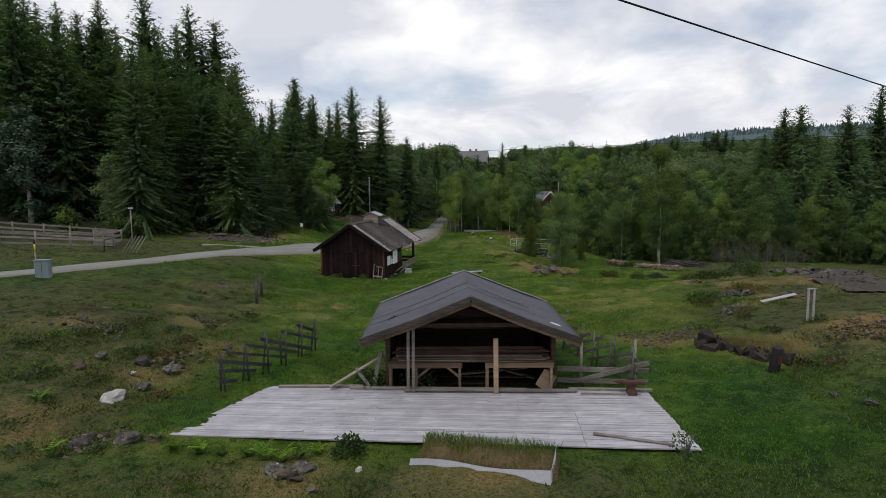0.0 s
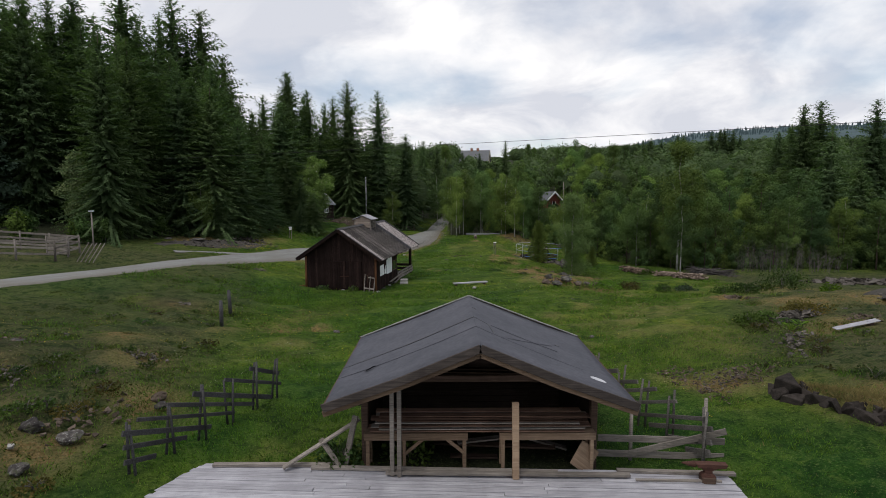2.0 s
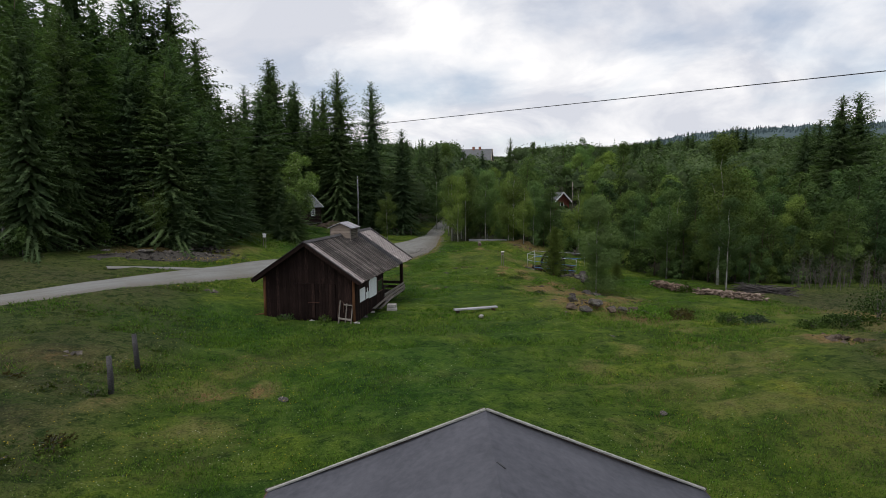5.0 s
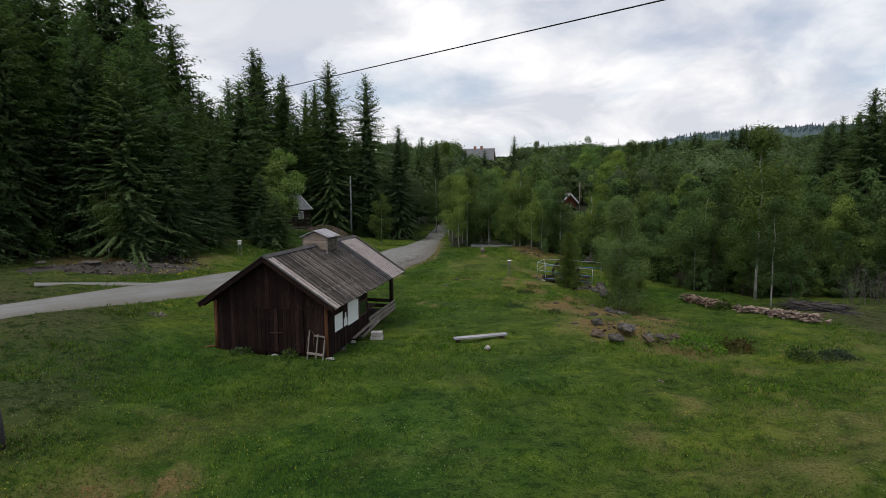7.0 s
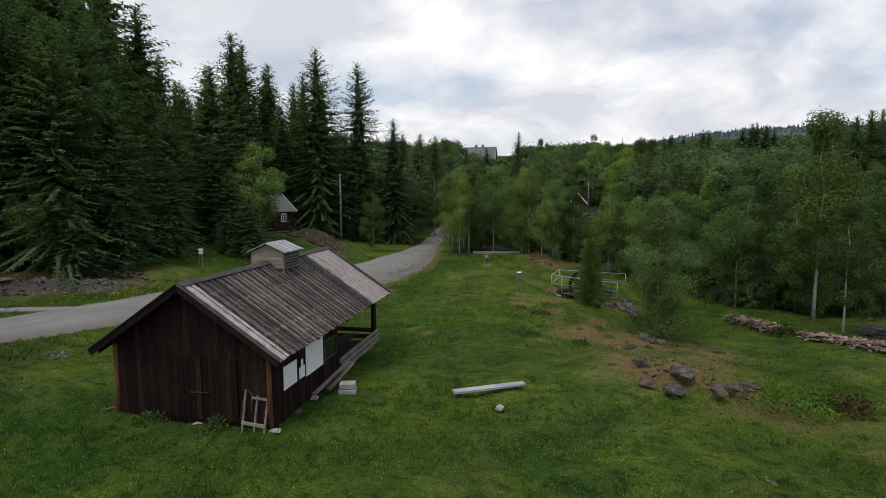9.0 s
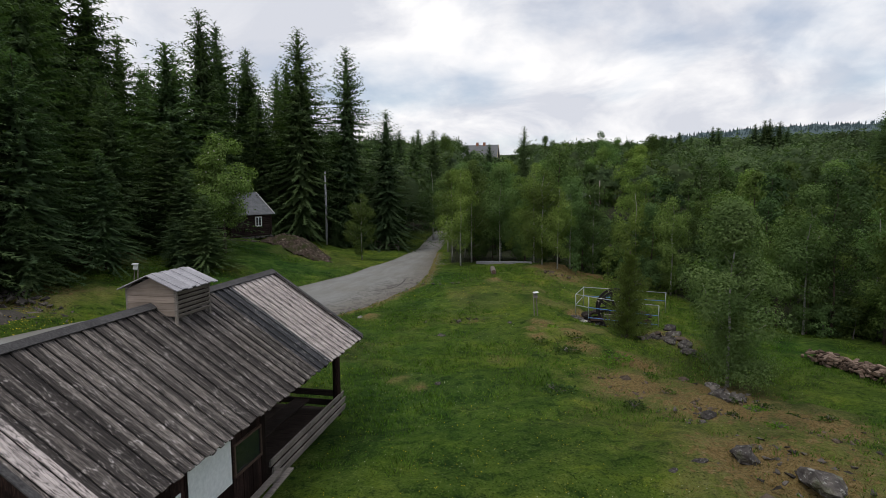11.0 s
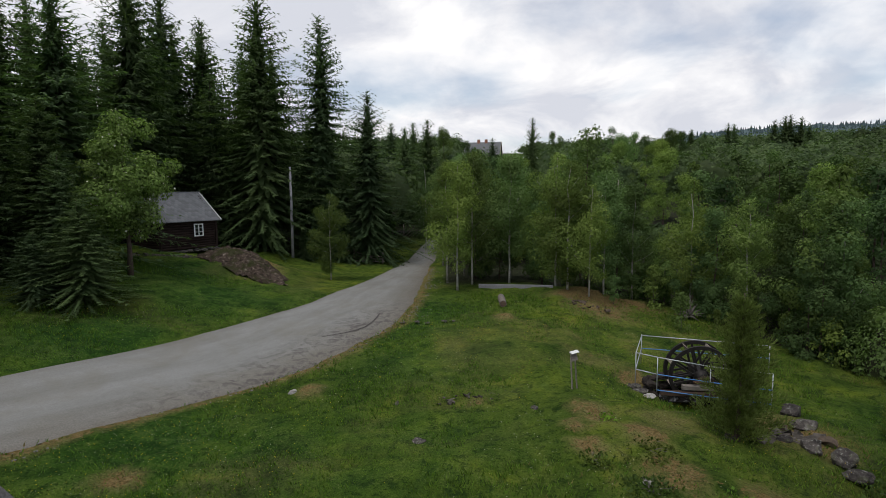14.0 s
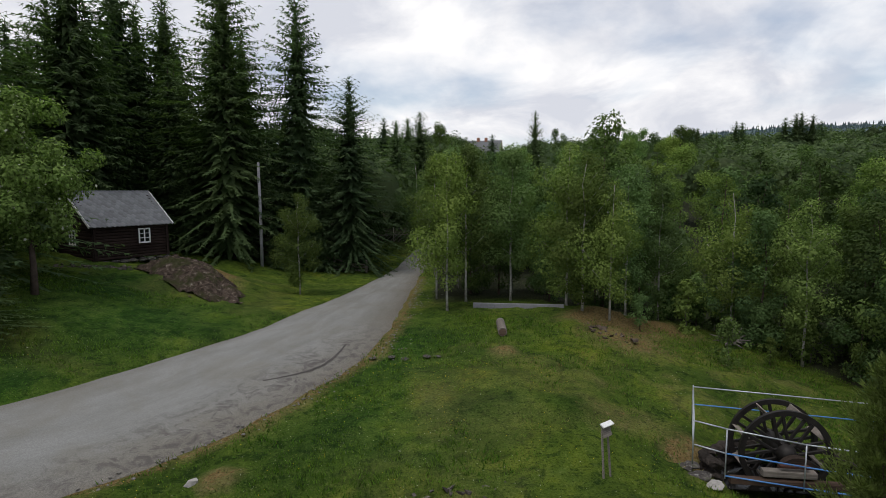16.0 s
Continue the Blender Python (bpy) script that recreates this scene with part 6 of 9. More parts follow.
# spruces that stand up against the sky: kind, x, y, top above the datum, girth, turn
for ob, x, y, top, girth, turn in (
        (NEAR[0], -16.2, 100.5, 25.5, 1.12, 80), (NEAR[2], -11.7, 105.9, 25.0, 1.0, 10), (NEAR[1], -6.7, 103.9, 16.9, 1.15, 120), (SPRUCE[1], -24.9, 94.9, 26.1, 1.0, 40),
        (SPRUCE[4], -27.4, 105.1, 27.7, 0.95, 200), (SPRUCE[1], -25.1, 108.8, 25.6, 1.05, 250), (SPRUCE[0], -23.5, 116.3, 24.3, 1.0, 33), (SPRUCE[4], -21.2, 113.3, 25.1, 1.0, 300),
        (SPRUCE[2], -30.7, 101.0, 23.6, 0.95, 15), (SPRUCE[0], -34.4, 96.3, 24.0, 1.0, 77), (SPRUCE[3], -4.8, 127.2, 16.1, 1.1, 7), (SPRUCE[4], -1.3, 119.5, 16.1, 1.1, 70),
        (SPRUCE[1], -34.0, 85.0, 32.6, 1.15, 140), (SPRUCE[0], -36.4, 82.0, 33.6, 1.0, 160), (SPRUCE[3], -22.2, 82.0, 19.4, 1.3, 222), (SPRUCE[4], -44.0, 72.0, 28.9, 0.95, 18),
        (SPRUCE[2], -44.2, 73.5, 31.9, 0.95, 118), (SPRUCE[1], -37.6, 72.0, 31.8, 1.05, 90), (SPRUCE[0], -39.2, 84.0, 31.6, 1.0, 170), (SPRUCE[3], -44.8, 70.0, 29.3, 0.95, 260),
        (SPRUCE[1], -44.5, 59.0, 28.5, 0.95, 12), (SPRUCE[0], -49.0, 62.0, 30.0, 0.95, 212), (SPRUCE[3], -41.0, 60.5, 26.0, 0.9, 112),
        (SPRUCE[2], -44.6, 66.0, 29.0, 0.9, 280), (SPRUCE[4], -47.5, 65.0, 29.2, 0.95, 45), (SPRUCE[0], 14.6, 136.0, 18.4, 0.75, 60), (SPRUCE[3], -32.2, 88.0, 27.0, 1.1, 66), (SPRUCE_MID[1], -26.6, 112.0, 25.0, 1.15, 48), (SPRUCE_MID[2], -29.4, 107.0, 24.6, 1.15, 148), (SPRUCE_MID[0], -57.0, 80.0, 31.0, 1.1, 5), (SPRUCE_MID[1], -52.0, 80.0, 30.5, 1.1, 105), (SPRUCE_MID[2], -46.5, 81.0, 30.5, 1.1, 205), (SPRUCE_MID[3], -40.0, 79.5, 30.2, 1.1, 305), (SPRUCE_MID[0], -35.8, 84.5, 29.0, 1.1, 155),
        (SPRUCE[1], 62.1, 101.5, 21.6, 1.1, 31), (SPRUCE[3], 67.5, 105.3, 22.8, 1.25, 131), (SPRUCE[0], 60.0, 82.6, 19.2, 1.15, 231), (SPRUCE[4], 66.5, 85.0, 22.6, 1.15, 331)):
    h = top - gz(x, y)
    put(ob, x, y, h / 20.3 * girth, turn, tall=1 / girth)
for k, (x, y, h) in enumerate(((21.2, 80.2, 6.5), (22.6, 83.0, 8.0), (20.6, 85.2, 8.5), (23.6, 80.4, 7.5), (24.6, 84.2, 9.0), (26.4, 80.0, 8.5), (23.0, 77.6, 6.0), (5.2, 90.0, 7.0), (8.2, 88.6, 6.5), (3.4, 91.0, 7.5), (11.0, 88.4, 7.0), (13.6, 88.2, 7.5))):
    put(ALDER[k % 4], x, y, h / 9.4, k * 61)
# the rest of the spruce wood, front to back: x, y, height
for k, (x, y, h) in enumerate((
    (-29.1, 53.1, 18.2), (-29.9, 58.8, 18.9), (-26.8, 62.2, 17.4), (-32.7, 62.2, 19.7), (-41.1, 62.6, 18.8), (-46.5, 63.3, 17),
    (-36, 63.9, 18.4), (-49.6, 66.1, 24.9), (-38.9, 66.2, 21.5), (-29.4, 66.3, 18.4), (-25.5, 67.4, 18.4), (-35.2, 67.6, 20.1),
    (-53.1, 68.3, 21.5), (-43.9, 68.9, 21), (-29.9, 70.1, 16.4), (-49.9, 70.3, 24.7), (-40.8, 70.8, 20.3), (-55.1, 72.1, 26.9),
    (-32.6, 72.5, 19.9), (-27.4, 73.5, 20), (-37.5, 73.5, 17.9))):
    put((NEAR if x > -30 else SPRUCE if x > -40 else SPRUCE_MID)[k % 3], x, y, h / 20.3, k * 67)
for k, (x, y, h) in enumerate((
    (-44.8, 74.2, 23), (-58.4, 74.4, 27.9), (-48.8, 75.1, 21.4), (-40.8, 76.9, 21.9), (-52.8, 77.5, 21.1), (-36.7, 77.7, 21.4),
    (-30.9, 78, 21.3), (-60.9, 78.5, 28.8), (-49.3, 80, 24), (-27.3, 80.1, 14.5), (-56.6, 80.1, 24.8), (-42.6, 81.2, 19.2),
    (-53.5, 83.5, 20.5), (-59.5, 83.7, 20), (-29.3, 83.9, 15), (-49.1, 85.7, 21.3), (-44.8, 86.8, 24.3), (-38, 87.6, 19.7),
    (-52.8, 87.8, 24.2), (-31.3, 88, 16.2), (-27.3, 88.4, 14.1))):
    put(SPRUCE_MID[k % 4], x, y, h / 20.3, k * 71)
for k, (x, y, h) in enumerate((
    (-44.8, 90.8, 25.6), (-35.5, 92, 20.2), (-29.9, 92.7, 16), (-40.4, 94, 21.6), (-30, 96.8, 15.5), (-39.4, 98.6, 21.1),
    (-26.4, 99.1, 19.3), (-45.6, 99.3, 23.5), (-21.2, 101.4, 16.1), (-35.7, 103, 18.5), (-16.5, 105.3, 20.5), (-22.7, 105.5, 16.9),
    (-37.5, 107.9, 19.1), (-30.3, 108.4, 19.8), (-20.2, 108.8, 18.4), (-14.3, 110.3, 14.8), (-36.3, 111.8, 17.6),
    (-25.8, 112.9, 18.5), (-30.1, 113, 22.9))):
    put(SPRUCE_MID[k % 4], x, y, h / 20.3, k * 73)
# young spruces along the wood's edge: x, y, height, girth
for k, (x, y, h, girth) in enumerate(((-23.6, 62.0, 15.5, 1.2), (-22.3, 65.8, 12.5, 1.25), (-26.0, 63.6, 16.5, 1.1), (-21.7, 60.2, 5.0, 1.4), (-20.6, 63.6, 4.2, 1.5), (-20.4, 69.5, 7.5, 1.3), (-22.4, 74.0, 11.5, 1.2),
                                      (-16.3, 74.4, 5.2, 1.75), (-18.3, 76.0, 7.0, 1.4), (-20.6, 78.0, 9.5, 1.3), (-17.6, 73.0, 3.4, 1.6), (-12.2, 99.4, 3.6, 1.3), (-9.2, 103.4, 9.0, 1.2), (-18.9, 98.8, 7.0, 1.3))):
    put((NEAR if h > 7.2 else SPRUCE)[k % 3], x, y, h / 20.3 * girth * 1.1, k * 59, tall=1 / (girth * 1.1))

for ob, x, y, h, turn in (
        (BIRCH[0], -7.83, 90.5, 6.9, 10), (BIRCH[1], 1.88, 83.9, 8.8, 50), (BIRCH[2], 3.0, 87.5, 9.6, 120), (BIRCH[3], 5.6, 86.8, 9.2, 200),
        (BIRCH[4], 9.95, 81.8, 7.2, 260), (BIRCH[0], 8.8, 82.7, 8.6, 20), (BIRCH[0], 8.4, 84.6, 9.4, 300), (BIRCH[1], 11.6, 84.5, 8.6, 15), (BIRCH[3], 1.2, 89.5, 9.0, 88),
        (BIRCH[2], 14.2, 86.6, 8.4, 140), (BIRCH[4], 17.4, 84.6, 8.6, 30), (BIRCH[0], 19.3, 81.3, 8.4, 230), (BIRCH[1], 22.0, 77.0, 8.8, 170),
        (BIRCH[3], 23.4, 58.9, 8.0, 70), (BIRCH[3], 22.8, 69.6, 9.4, 170), (BIRCH[4], 24.8, 72.2, 9.0, 190), (BIRCH[0], 27.4, 70.0, 8.2, 100),
        (BIRCH[1], 30.5, 68.8, 9.0, 10), (BIRCH[2], 34, 67, 8.5, 220), (BIRCH[3], 2.6, 93.5, 10.0, 310), (BIRCH[1], 6.2, 91.5, 10.2, 21),
        (BIRCH[4], -1.2, 110.6, 10.0, 65), (BIRCH[2], 0.8, 100.5, 9.5, 205), (BIRCH[0], 3.8, 99, 11, 145), (BIRCH[3], 25.5, 64.6, 13.9, 0),
        (BIRCH[4], -24.2, 60.2, 6.4, 0), (BIRCH[1], 38, 65.5, 8.2, 77), (BIRCH[0], 43, 64, 8.0, 177)):
    put(ob, x, y, h / 9.4, turn, tall=1.0)
tm, tips, pts = trunk_mesh("trunk", 8.2, 0.055, M_BARKB, 150, 22, 0.03)
v, q = leaf_crown(8.2, 151, tips, pts, 27000, 0.085, 0.1, 0.25, 0.9)
weeping = tree_kind("weeping_birch", tm, bulk("crown", v, q, M_WEEP), "single birch with drooping twigs on stony ground", "birch")
weeping.matrix_basis = pose(12.75, 59.1, gz(12.75, 59.1) - 0.1) @ Matrix.Diagonal((1.1, 1.1, 0.95, 1))
rs3 = np.random.RandomState(8)
skirt_c = rs3.normal(0, 1, (2000, 3))
skirt_c /= np.linalg.norm(skirt_c, axis=1, keepdims=True)
skirt_p = np.abs(skirt_c) * np.array([1, 1, 0]) * np.sign(skirt_c) * 0.95 * rs3.uniform(0.5, 1.05, (2000, 1)) + np.stack([0 * skirt_c[:, 0], 0 * skirt_c[:, 0], rs3.uniform(0.5, 2.8, 2000)], axis=1)
skirt_d = np.cross(skirt_c + rs3.normal(0, 0.4, (2000, 3)), rs3.normal(0, 1, (2000, 3)))
skirt_d = skirt_d / np.linalg.norm(skirt_d, axis=1, keepdims=True) * 0.12 + np.array([0, 0, -0.06])
v, q = slivers(skirt_p, skirt_p + skirt_d, np.full(2000, 0.075), skirt_c)
piece("low_foliage", bulk("low_foliage", v, q, M_WEEP), weeping)
ROWAN.matrix_basis = pose(-17.2, 79.8, gz(-17.2, 79.8) - 0.1) @ Matrix.Diagonal((1.12, 1.12, 1.14, 1))
WILLOW.matrix_basis = pose(-41.2, 55.0, gz(-41.2, 55.0) - 0.1, 0, 0, 20) @ Matrix.Diagonal((1.65, 1.65, 1.3, 1))
put(WILLOW, -33.2, 55.5, 0.85, 130)
PINE.matrix_basis = pose(10.45, 65.2, gz(10.45, 65.2) - 0.08) @ Matrix.Diagonal((1.05, 1.05, (3.75 - gz(10.45, 65.2)) / 4.3, 1))
put(PINE, 16.6, 66.2, 0.6, 80)

# woods filled in behind: spruce to the left, mixed to the right
rs = np.random.RandomState(21)
placed = [(-11.66, 106), (-16.37, 101.1)]


def room(x, y, gap):
    return all((x - a) ** 2 + (y - b) ** 2 > gap ** 2 for a, b in placed)


def sightline(x, y):
    """The gap among the trees through which the red hut shows."""
    return y > 74 and abs(x - (0.3 + (y - 14) * 0.218)) < 4.4


count = 0
while count < 120:
    x, y = rs.uniform(0, 75), rs.uniform(52, 130)
    if y < 20 or float(forest_floor(x, y)) < 0.5 or float(off_road(x, y)) < 3 or not room(x, y, 2.7):
        continue
    if 20 < x < 33 and 134 < y < 146:
        continue
    placed.append((x, y))
    if count % 9 == 8 and y > 75:
        put(SPRUCE_MID[count % 4], x, y, rs.uniform(6, 9.5) / 20.6 * 1.2, rs.uniform(0, 360), tall=1 / 1.2)
    else:
        deep = float(forest_floor(x, y - 9)) > 0.5
        put(ALDER[count % 4 + (4 if deep else 0)], x, y, (3.4 if sightline(x, y) else rs.uniform(6.8, 11.8)) / 9.4, rs.uniform(0, 360))
    count += 1
# rounder, lighter crowns that stand out among the alders, and tall ones behind the hut
for k, (x, y, h) in enumerate(((21.8, 94.5, 9.6), (33.5, 96, 10.5), (46, 92, 10.5), (28.5, 118, 12.0), (38, 112, 12.2), (50, 106, 11.8), (14.5, 112, 11.5), (30, 150, 9.5), (26, 151, 9.0), (33, 152, 12.5), (37.5, 150, 12.0), (42, 155, 13.0), (8.5, 104, 11.4), (35.5, 158, 14.0), (39.5, 162, 14.5))):
    put(SALLOW[k % 2], x, y, h / 9.4, k * 57)
# undergrowth along the edges of the woods
count = 0
while count < 75:
    x, y = rs.uniform(-40, 62), rs.uniform(45, 105)
    ff = float(forest_floor(x, y))
    if not 0.15 < ff < 0.9 or float(off_road(x, y)) < 2.2 or (-24 < x < -14 and 84 < y < 97) or (x < 9 and y > 80 and x > -12):
        continue
    put(SHRUB[count % 3], x, y, rs.uniform(0.5, 1.15), rs.uniform(0, 360), 0.05)
    count += 1

# low-crowned trees and bushes that close the foot of the wood on the right
for k in range(30):
    x = 17.5 + 1.15 * k + 0.4 * math.sin(k * 3.7)
    y = float(np.interp(x, [15, 16.5, 18, 19.5, 21, 24.4, 28, 36, 46, 60], [86, 85, 83, 79.5, 73, 67.5, 65, 64.5, 62, 52])) + 0.8 * math.sin(k * 2.3) + 0.9
    put(ALDER[k % 4], x, y, (5.2 + 2.6 * math.sin(k * 1.9) ** 2) / 9.4, k * 67)
    put(BUSH[k % 3], x + 0.5, y - 0.9 + 0.4 * math.sin(k * 5.1), 0.7 + 0.35 * math.sin(k * 4.3), k * 101, 0.05)
count = 0
while count < 34:
    x = rs.uniform(13, 20) if count % 2 else rs.uniform(20, 58)
    y = float(np.interp(x, [15, 16.5, 18, 19.5, 21, 24.4, 28, 36, 46, 60], [86, 85, 83, 79.5, 74, 68, 65, 64, 62, 52])) + rs.uniform(2, 6)
    put(BUSH[count % 3], x, y, rs.uniform(0.5, 1.1), rs.uniform(0, 360), 0.05)
    count += 1


# spruces that darken the wood beyond the gravel
rs2 = np.random.RandomState(61)
for k in range(16):
    x = 44 + 2.1 * k + rs2.uniform(-1, 1)
    y = float(np.interp(x, [31, 46, 60], [73, 67, 57])) + rs2.uniform(0, 9)
    put(SPRUCE_MID[k % 4], x, y, rs2.uniform(11, 17) / 20.6, k * 63)


def dead_thicket(x, y, s, seed):
    """Leafless grey saplings standing close together."""
    rs = np.random.RandomState(seed)
    t = thing("bare_saplings", "thicket of leafless grey saplings at the wood's edge", "saplings", pose(x, y, gz(x, y)))
    b, e, w = [], [], []
    for k in range(26):
        px, py = rs.normal(0, 0.7 * s, 2)
        h = s * rs.uniform(1.6, 3.4)
        q = np.array([px + rs.normal(0, 0.3), py + rs.normal(0, 0.3), h])
        p = np.array([px, py, -0.1])
        b.append(p), e.append(q), w.append(0.045)
        for j in range(16):
            u = rs.uniform(0.25, 0.95)
            o = p + (q - p) * u
            L = rs.uniform(0.2, 0.7) * s
            d = np.array([rs.normal(0, 0.6), rs.normal(0, 0.6), rs.uniform(0.5, 1)]) * L
            b.append(o), e.append(o + d), w.append(0.018)
    n = len(b)
    v, q = slivers(np.array(b), np.array(e), np.array(w), rs.normal(0, 1, (n, 3)))
    piece("thicket", bulk("thicket", v, q, M_DEAD), t)


for k, (x, y, s) in enumerate(((31.5, 61.6, 0.9), (33.6, 61.0, 1.0), (36, 60.5, 1.0), (38.5, 60, 0.9))):
    dead_thicket(x, y, s, 900 + k)


# low growth in the gap below the hut
for k in range(30):
    y = 79 + 1.5 * k
    put(BUSH[k % 3], 0.3 + (y - 14) * 0.218 + 3.6 * math.sin(k * 2.4), y, 0.8 + 0.3 * math.sin(k * 5), k * 77, 0.05)
# pale blossom on the rowan
rs4 = np.random.RandomState(17)
bl = [c for c in ROWAN.children if c.name.startswith("crown")][0].data
bv = np.zeros(len(bl.vertices) * 3, dtype=np.float32)
bl.vertices.foreach_get("co", bv)
bv = bv.reshape(-1, 3)[rs4.choice(len(bl.vertices), 420, replace=False)]
bd = rs4.normal(0, 1, (420, 3)) * 0.06
v, q = diamonds(bv + np.array([0, 0, 0.03]), bv + bd + np.array([0, 0, 0.05]), np.full(420, 0.11), rs4.normal(0, 1, (420, 3)))
piece("blossom", bulk("blossom", v, q, M_BLOSSOM), ROWAN, "pale cream blossom")


def far_woods():
    """Distant wood up to the skyline: two objects of stuff, leafy crowns and spires."""
    rs = np.random.RandomState(33)
    base, tip, wid, ups, tint, core_at = [], [], [], [], [], []
    sb, st, sw, su = [], [], [], []
    n = 0
    while n < 1650:
        y = 112 + 520 * rs.uniform(0, 1) ** 1.7
        x = rs.uniform(-0.75, 1.0) * (y + 20)
        if y < 130 and -6 < x < 75 and not (sightline(x, y) and y > 100):
            continue
        if x < -8 and y < 130 or (abs(x - 14) < 9 and 226 < y < 242) or (20 < x < 34 and 126 < y < 147):
            continue
        n += 1
        z = gz(x, y)
        conif = rs.uniform() < (0.75 if x < -5 else (0.02 if x < 45 else 0.07))
        if conif:
            h = rs.uniform(7, 12) if x < 45 else rs.uniform(9, 15)
            L = 11 if y < 250 else 8
            for k in range(L):
                f = 0.08 + 0.92 * k / L
                R = h * 0.2 * (1 - f) + 0.2
                m = 8 if y < 250 else 6
                for j in range(m):
                    a = 6.283 * (j + rs.uniform(-0.3, 0.3)) / m + k
                    rr = R * rs.uniform(0.7, 1.25)
                    sb.append((x, y, z + h * f + R * 0.7))
                    st.append((x + math.cos(a) * rr, y + math.sin(a) * rr, z + h * f - R * 0.35))
                    sw.append(rr * 0.95)
                    su.append((-math.sin(a) * 0.2, math.cos(a) * 0.2, 1))
            sb.append((x, y, z + h * 0.88)), st.append((x, y, z + h * 1.03)), sw.append(0.3), su.append((0, 1, 0.01))
        else:
            h = rs.uniform(8, 11.5) if abs(x / y - 0.075) > 0.05 else (rs.uniform(6, 8) if y < 240 else 3.5)
            if y < 150 and sightline(x, y):
                h = 3.0
            r = h * rs.uniform(0.4, 0.58)
            m = 400 if y < 200 else 190
            g = rs.normal(0, 1, (m, 3))
            g /= np.linalg.norm(g, axis=1, keepdims=True)
            g[:, 2] = np.abs(g[:, 2]) * 1.0 - 0.25
            lob = 1 + 0.35 * np.sin(g[:, 0] * 5 + n) * np.cos(g[:, 1] * 6 + n) + rs.uniform(-0.2, 0.1, m)
            p = np.array([x, y, z + h * 0.55]) + g * np.array([r, r, h * 0.46]) * lob[:, None]
            face = g + np.array([0, 0, 0.2]) + rs.normal(0, 0.3, (m, 3))
            d = np.cross(face, rs.normal(0, 1, (m, 3)))
            d /= np.linalg.norm(d, axis=1, keepdims=True)
            s = rs.uniform(0.6, 1.2, m) * (0.62 if y < 200 else 1.05)
            base.append(p - d * s[:, None] * 0.5), tip.append(p + d * s[:, None] * 0.5), wid.append(s * 0.9), ups.append(face)
            tint.append(np.full(m * 3, rs.uniform(0.5, 1.35)))
            core_at.append((x, y, z + h * 0.5, r * 0.72, h * 0.36, tint[-1][0]))
    v, q = slivers(np.vstack(base), np.vstack(tip), np.concatenate(wid), np.vstack(ups))
    # dense middle of each crown; its tint is darkened below as painted inner shade
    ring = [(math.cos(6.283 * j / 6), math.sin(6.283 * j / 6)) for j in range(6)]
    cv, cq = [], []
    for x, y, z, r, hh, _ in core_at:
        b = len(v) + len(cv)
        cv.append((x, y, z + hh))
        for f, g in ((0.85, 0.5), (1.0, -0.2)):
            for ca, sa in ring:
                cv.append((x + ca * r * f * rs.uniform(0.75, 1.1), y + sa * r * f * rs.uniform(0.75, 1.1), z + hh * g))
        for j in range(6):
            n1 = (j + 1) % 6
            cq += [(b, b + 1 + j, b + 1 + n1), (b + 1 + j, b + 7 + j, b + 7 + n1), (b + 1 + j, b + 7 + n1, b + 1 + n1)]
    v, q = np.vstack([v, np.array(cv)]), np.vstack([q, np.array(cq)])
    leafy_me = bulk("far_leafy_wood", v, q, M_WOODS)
    # cores get 0.8 of their tree's tint: crown shade put into the colour
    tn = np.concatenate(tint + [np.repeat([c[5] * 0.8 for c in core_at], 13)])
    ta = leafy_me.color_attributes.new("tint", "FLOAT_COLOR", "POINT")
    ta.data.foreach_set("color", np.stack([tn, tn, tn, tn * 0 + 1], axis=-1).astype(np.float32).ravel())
    single("far_leafy_wood", leafy_me, "far green broadleaf wood on the valley side", "wood", kind="stuff")
    v, q = slivers(np.array(sb), np.array(st), np.array(sw), np.array(su, dtype=float))
    single("far_spruce_wood", bulk("far_spruce_wood", v, q, M_NEEDLE), "far dark spruces on the skyline", "wood", kind="stuff")


far_woods()
# tall dark spruces on the skyline to the right
for k, (x, y, top) in enumerate(((98, 278, 30.5), (101.5, 279, 31.3), (104, 284, 32.2), (107.5, 280, 30.8), (106.7, 259, 31.7), (110.5, 262, 31.9), (113, 240, 30.5), (116.5, 240, 32.0), (118.6, 240.5, 32.3), (122, 240, 31.5),
                                 (125.5, 241, 29.5), (78, 130, 21.5), (74, 128, 19.5), (82, 131, 22.5), (77.5, 134, 20.0), (90, 150, 23.0), (97, 152, 24.5), (101, 150, 23.5), (-9, 150, 19.5), (-5.5, 158, 20.5), (9.5, 150, 16.5))):
    z = gz(x, y)
    put((SPRUCE_MID if y > 200 else SPRUCE)[k % 4], x, y, (top - z) / 20.3 * (1.35 if y > 200 else 1.1), k * 47, tall=1 / (1.35 if y > 200 else 1.1))


# broad crowns that stand out on the skyline: x, y, top above the datum, girth
for k, (x, y, top, girth) in enumerate(((48.8, 208.7, 25.3, 0.75), (52.5, 177, 20.8, 0.95), (48.0, 179, 20.0, 0.9), (29.1, 197.5, 22.8, 0.7), (31.5, 197, 21.6, 0.7), (0.5, 150, 18.5, 0.7), (5.5, 168, 18.0, 0.8), (60, 190, 21.8, 1.0), (40, 200, 21.5, 0.9))):
    h = top - gz(x, y)
    put((SALLOW + ALDER[:2])[k % 4], x, y, h / 9.4 * girth, k * 83, tall=1 / girth)


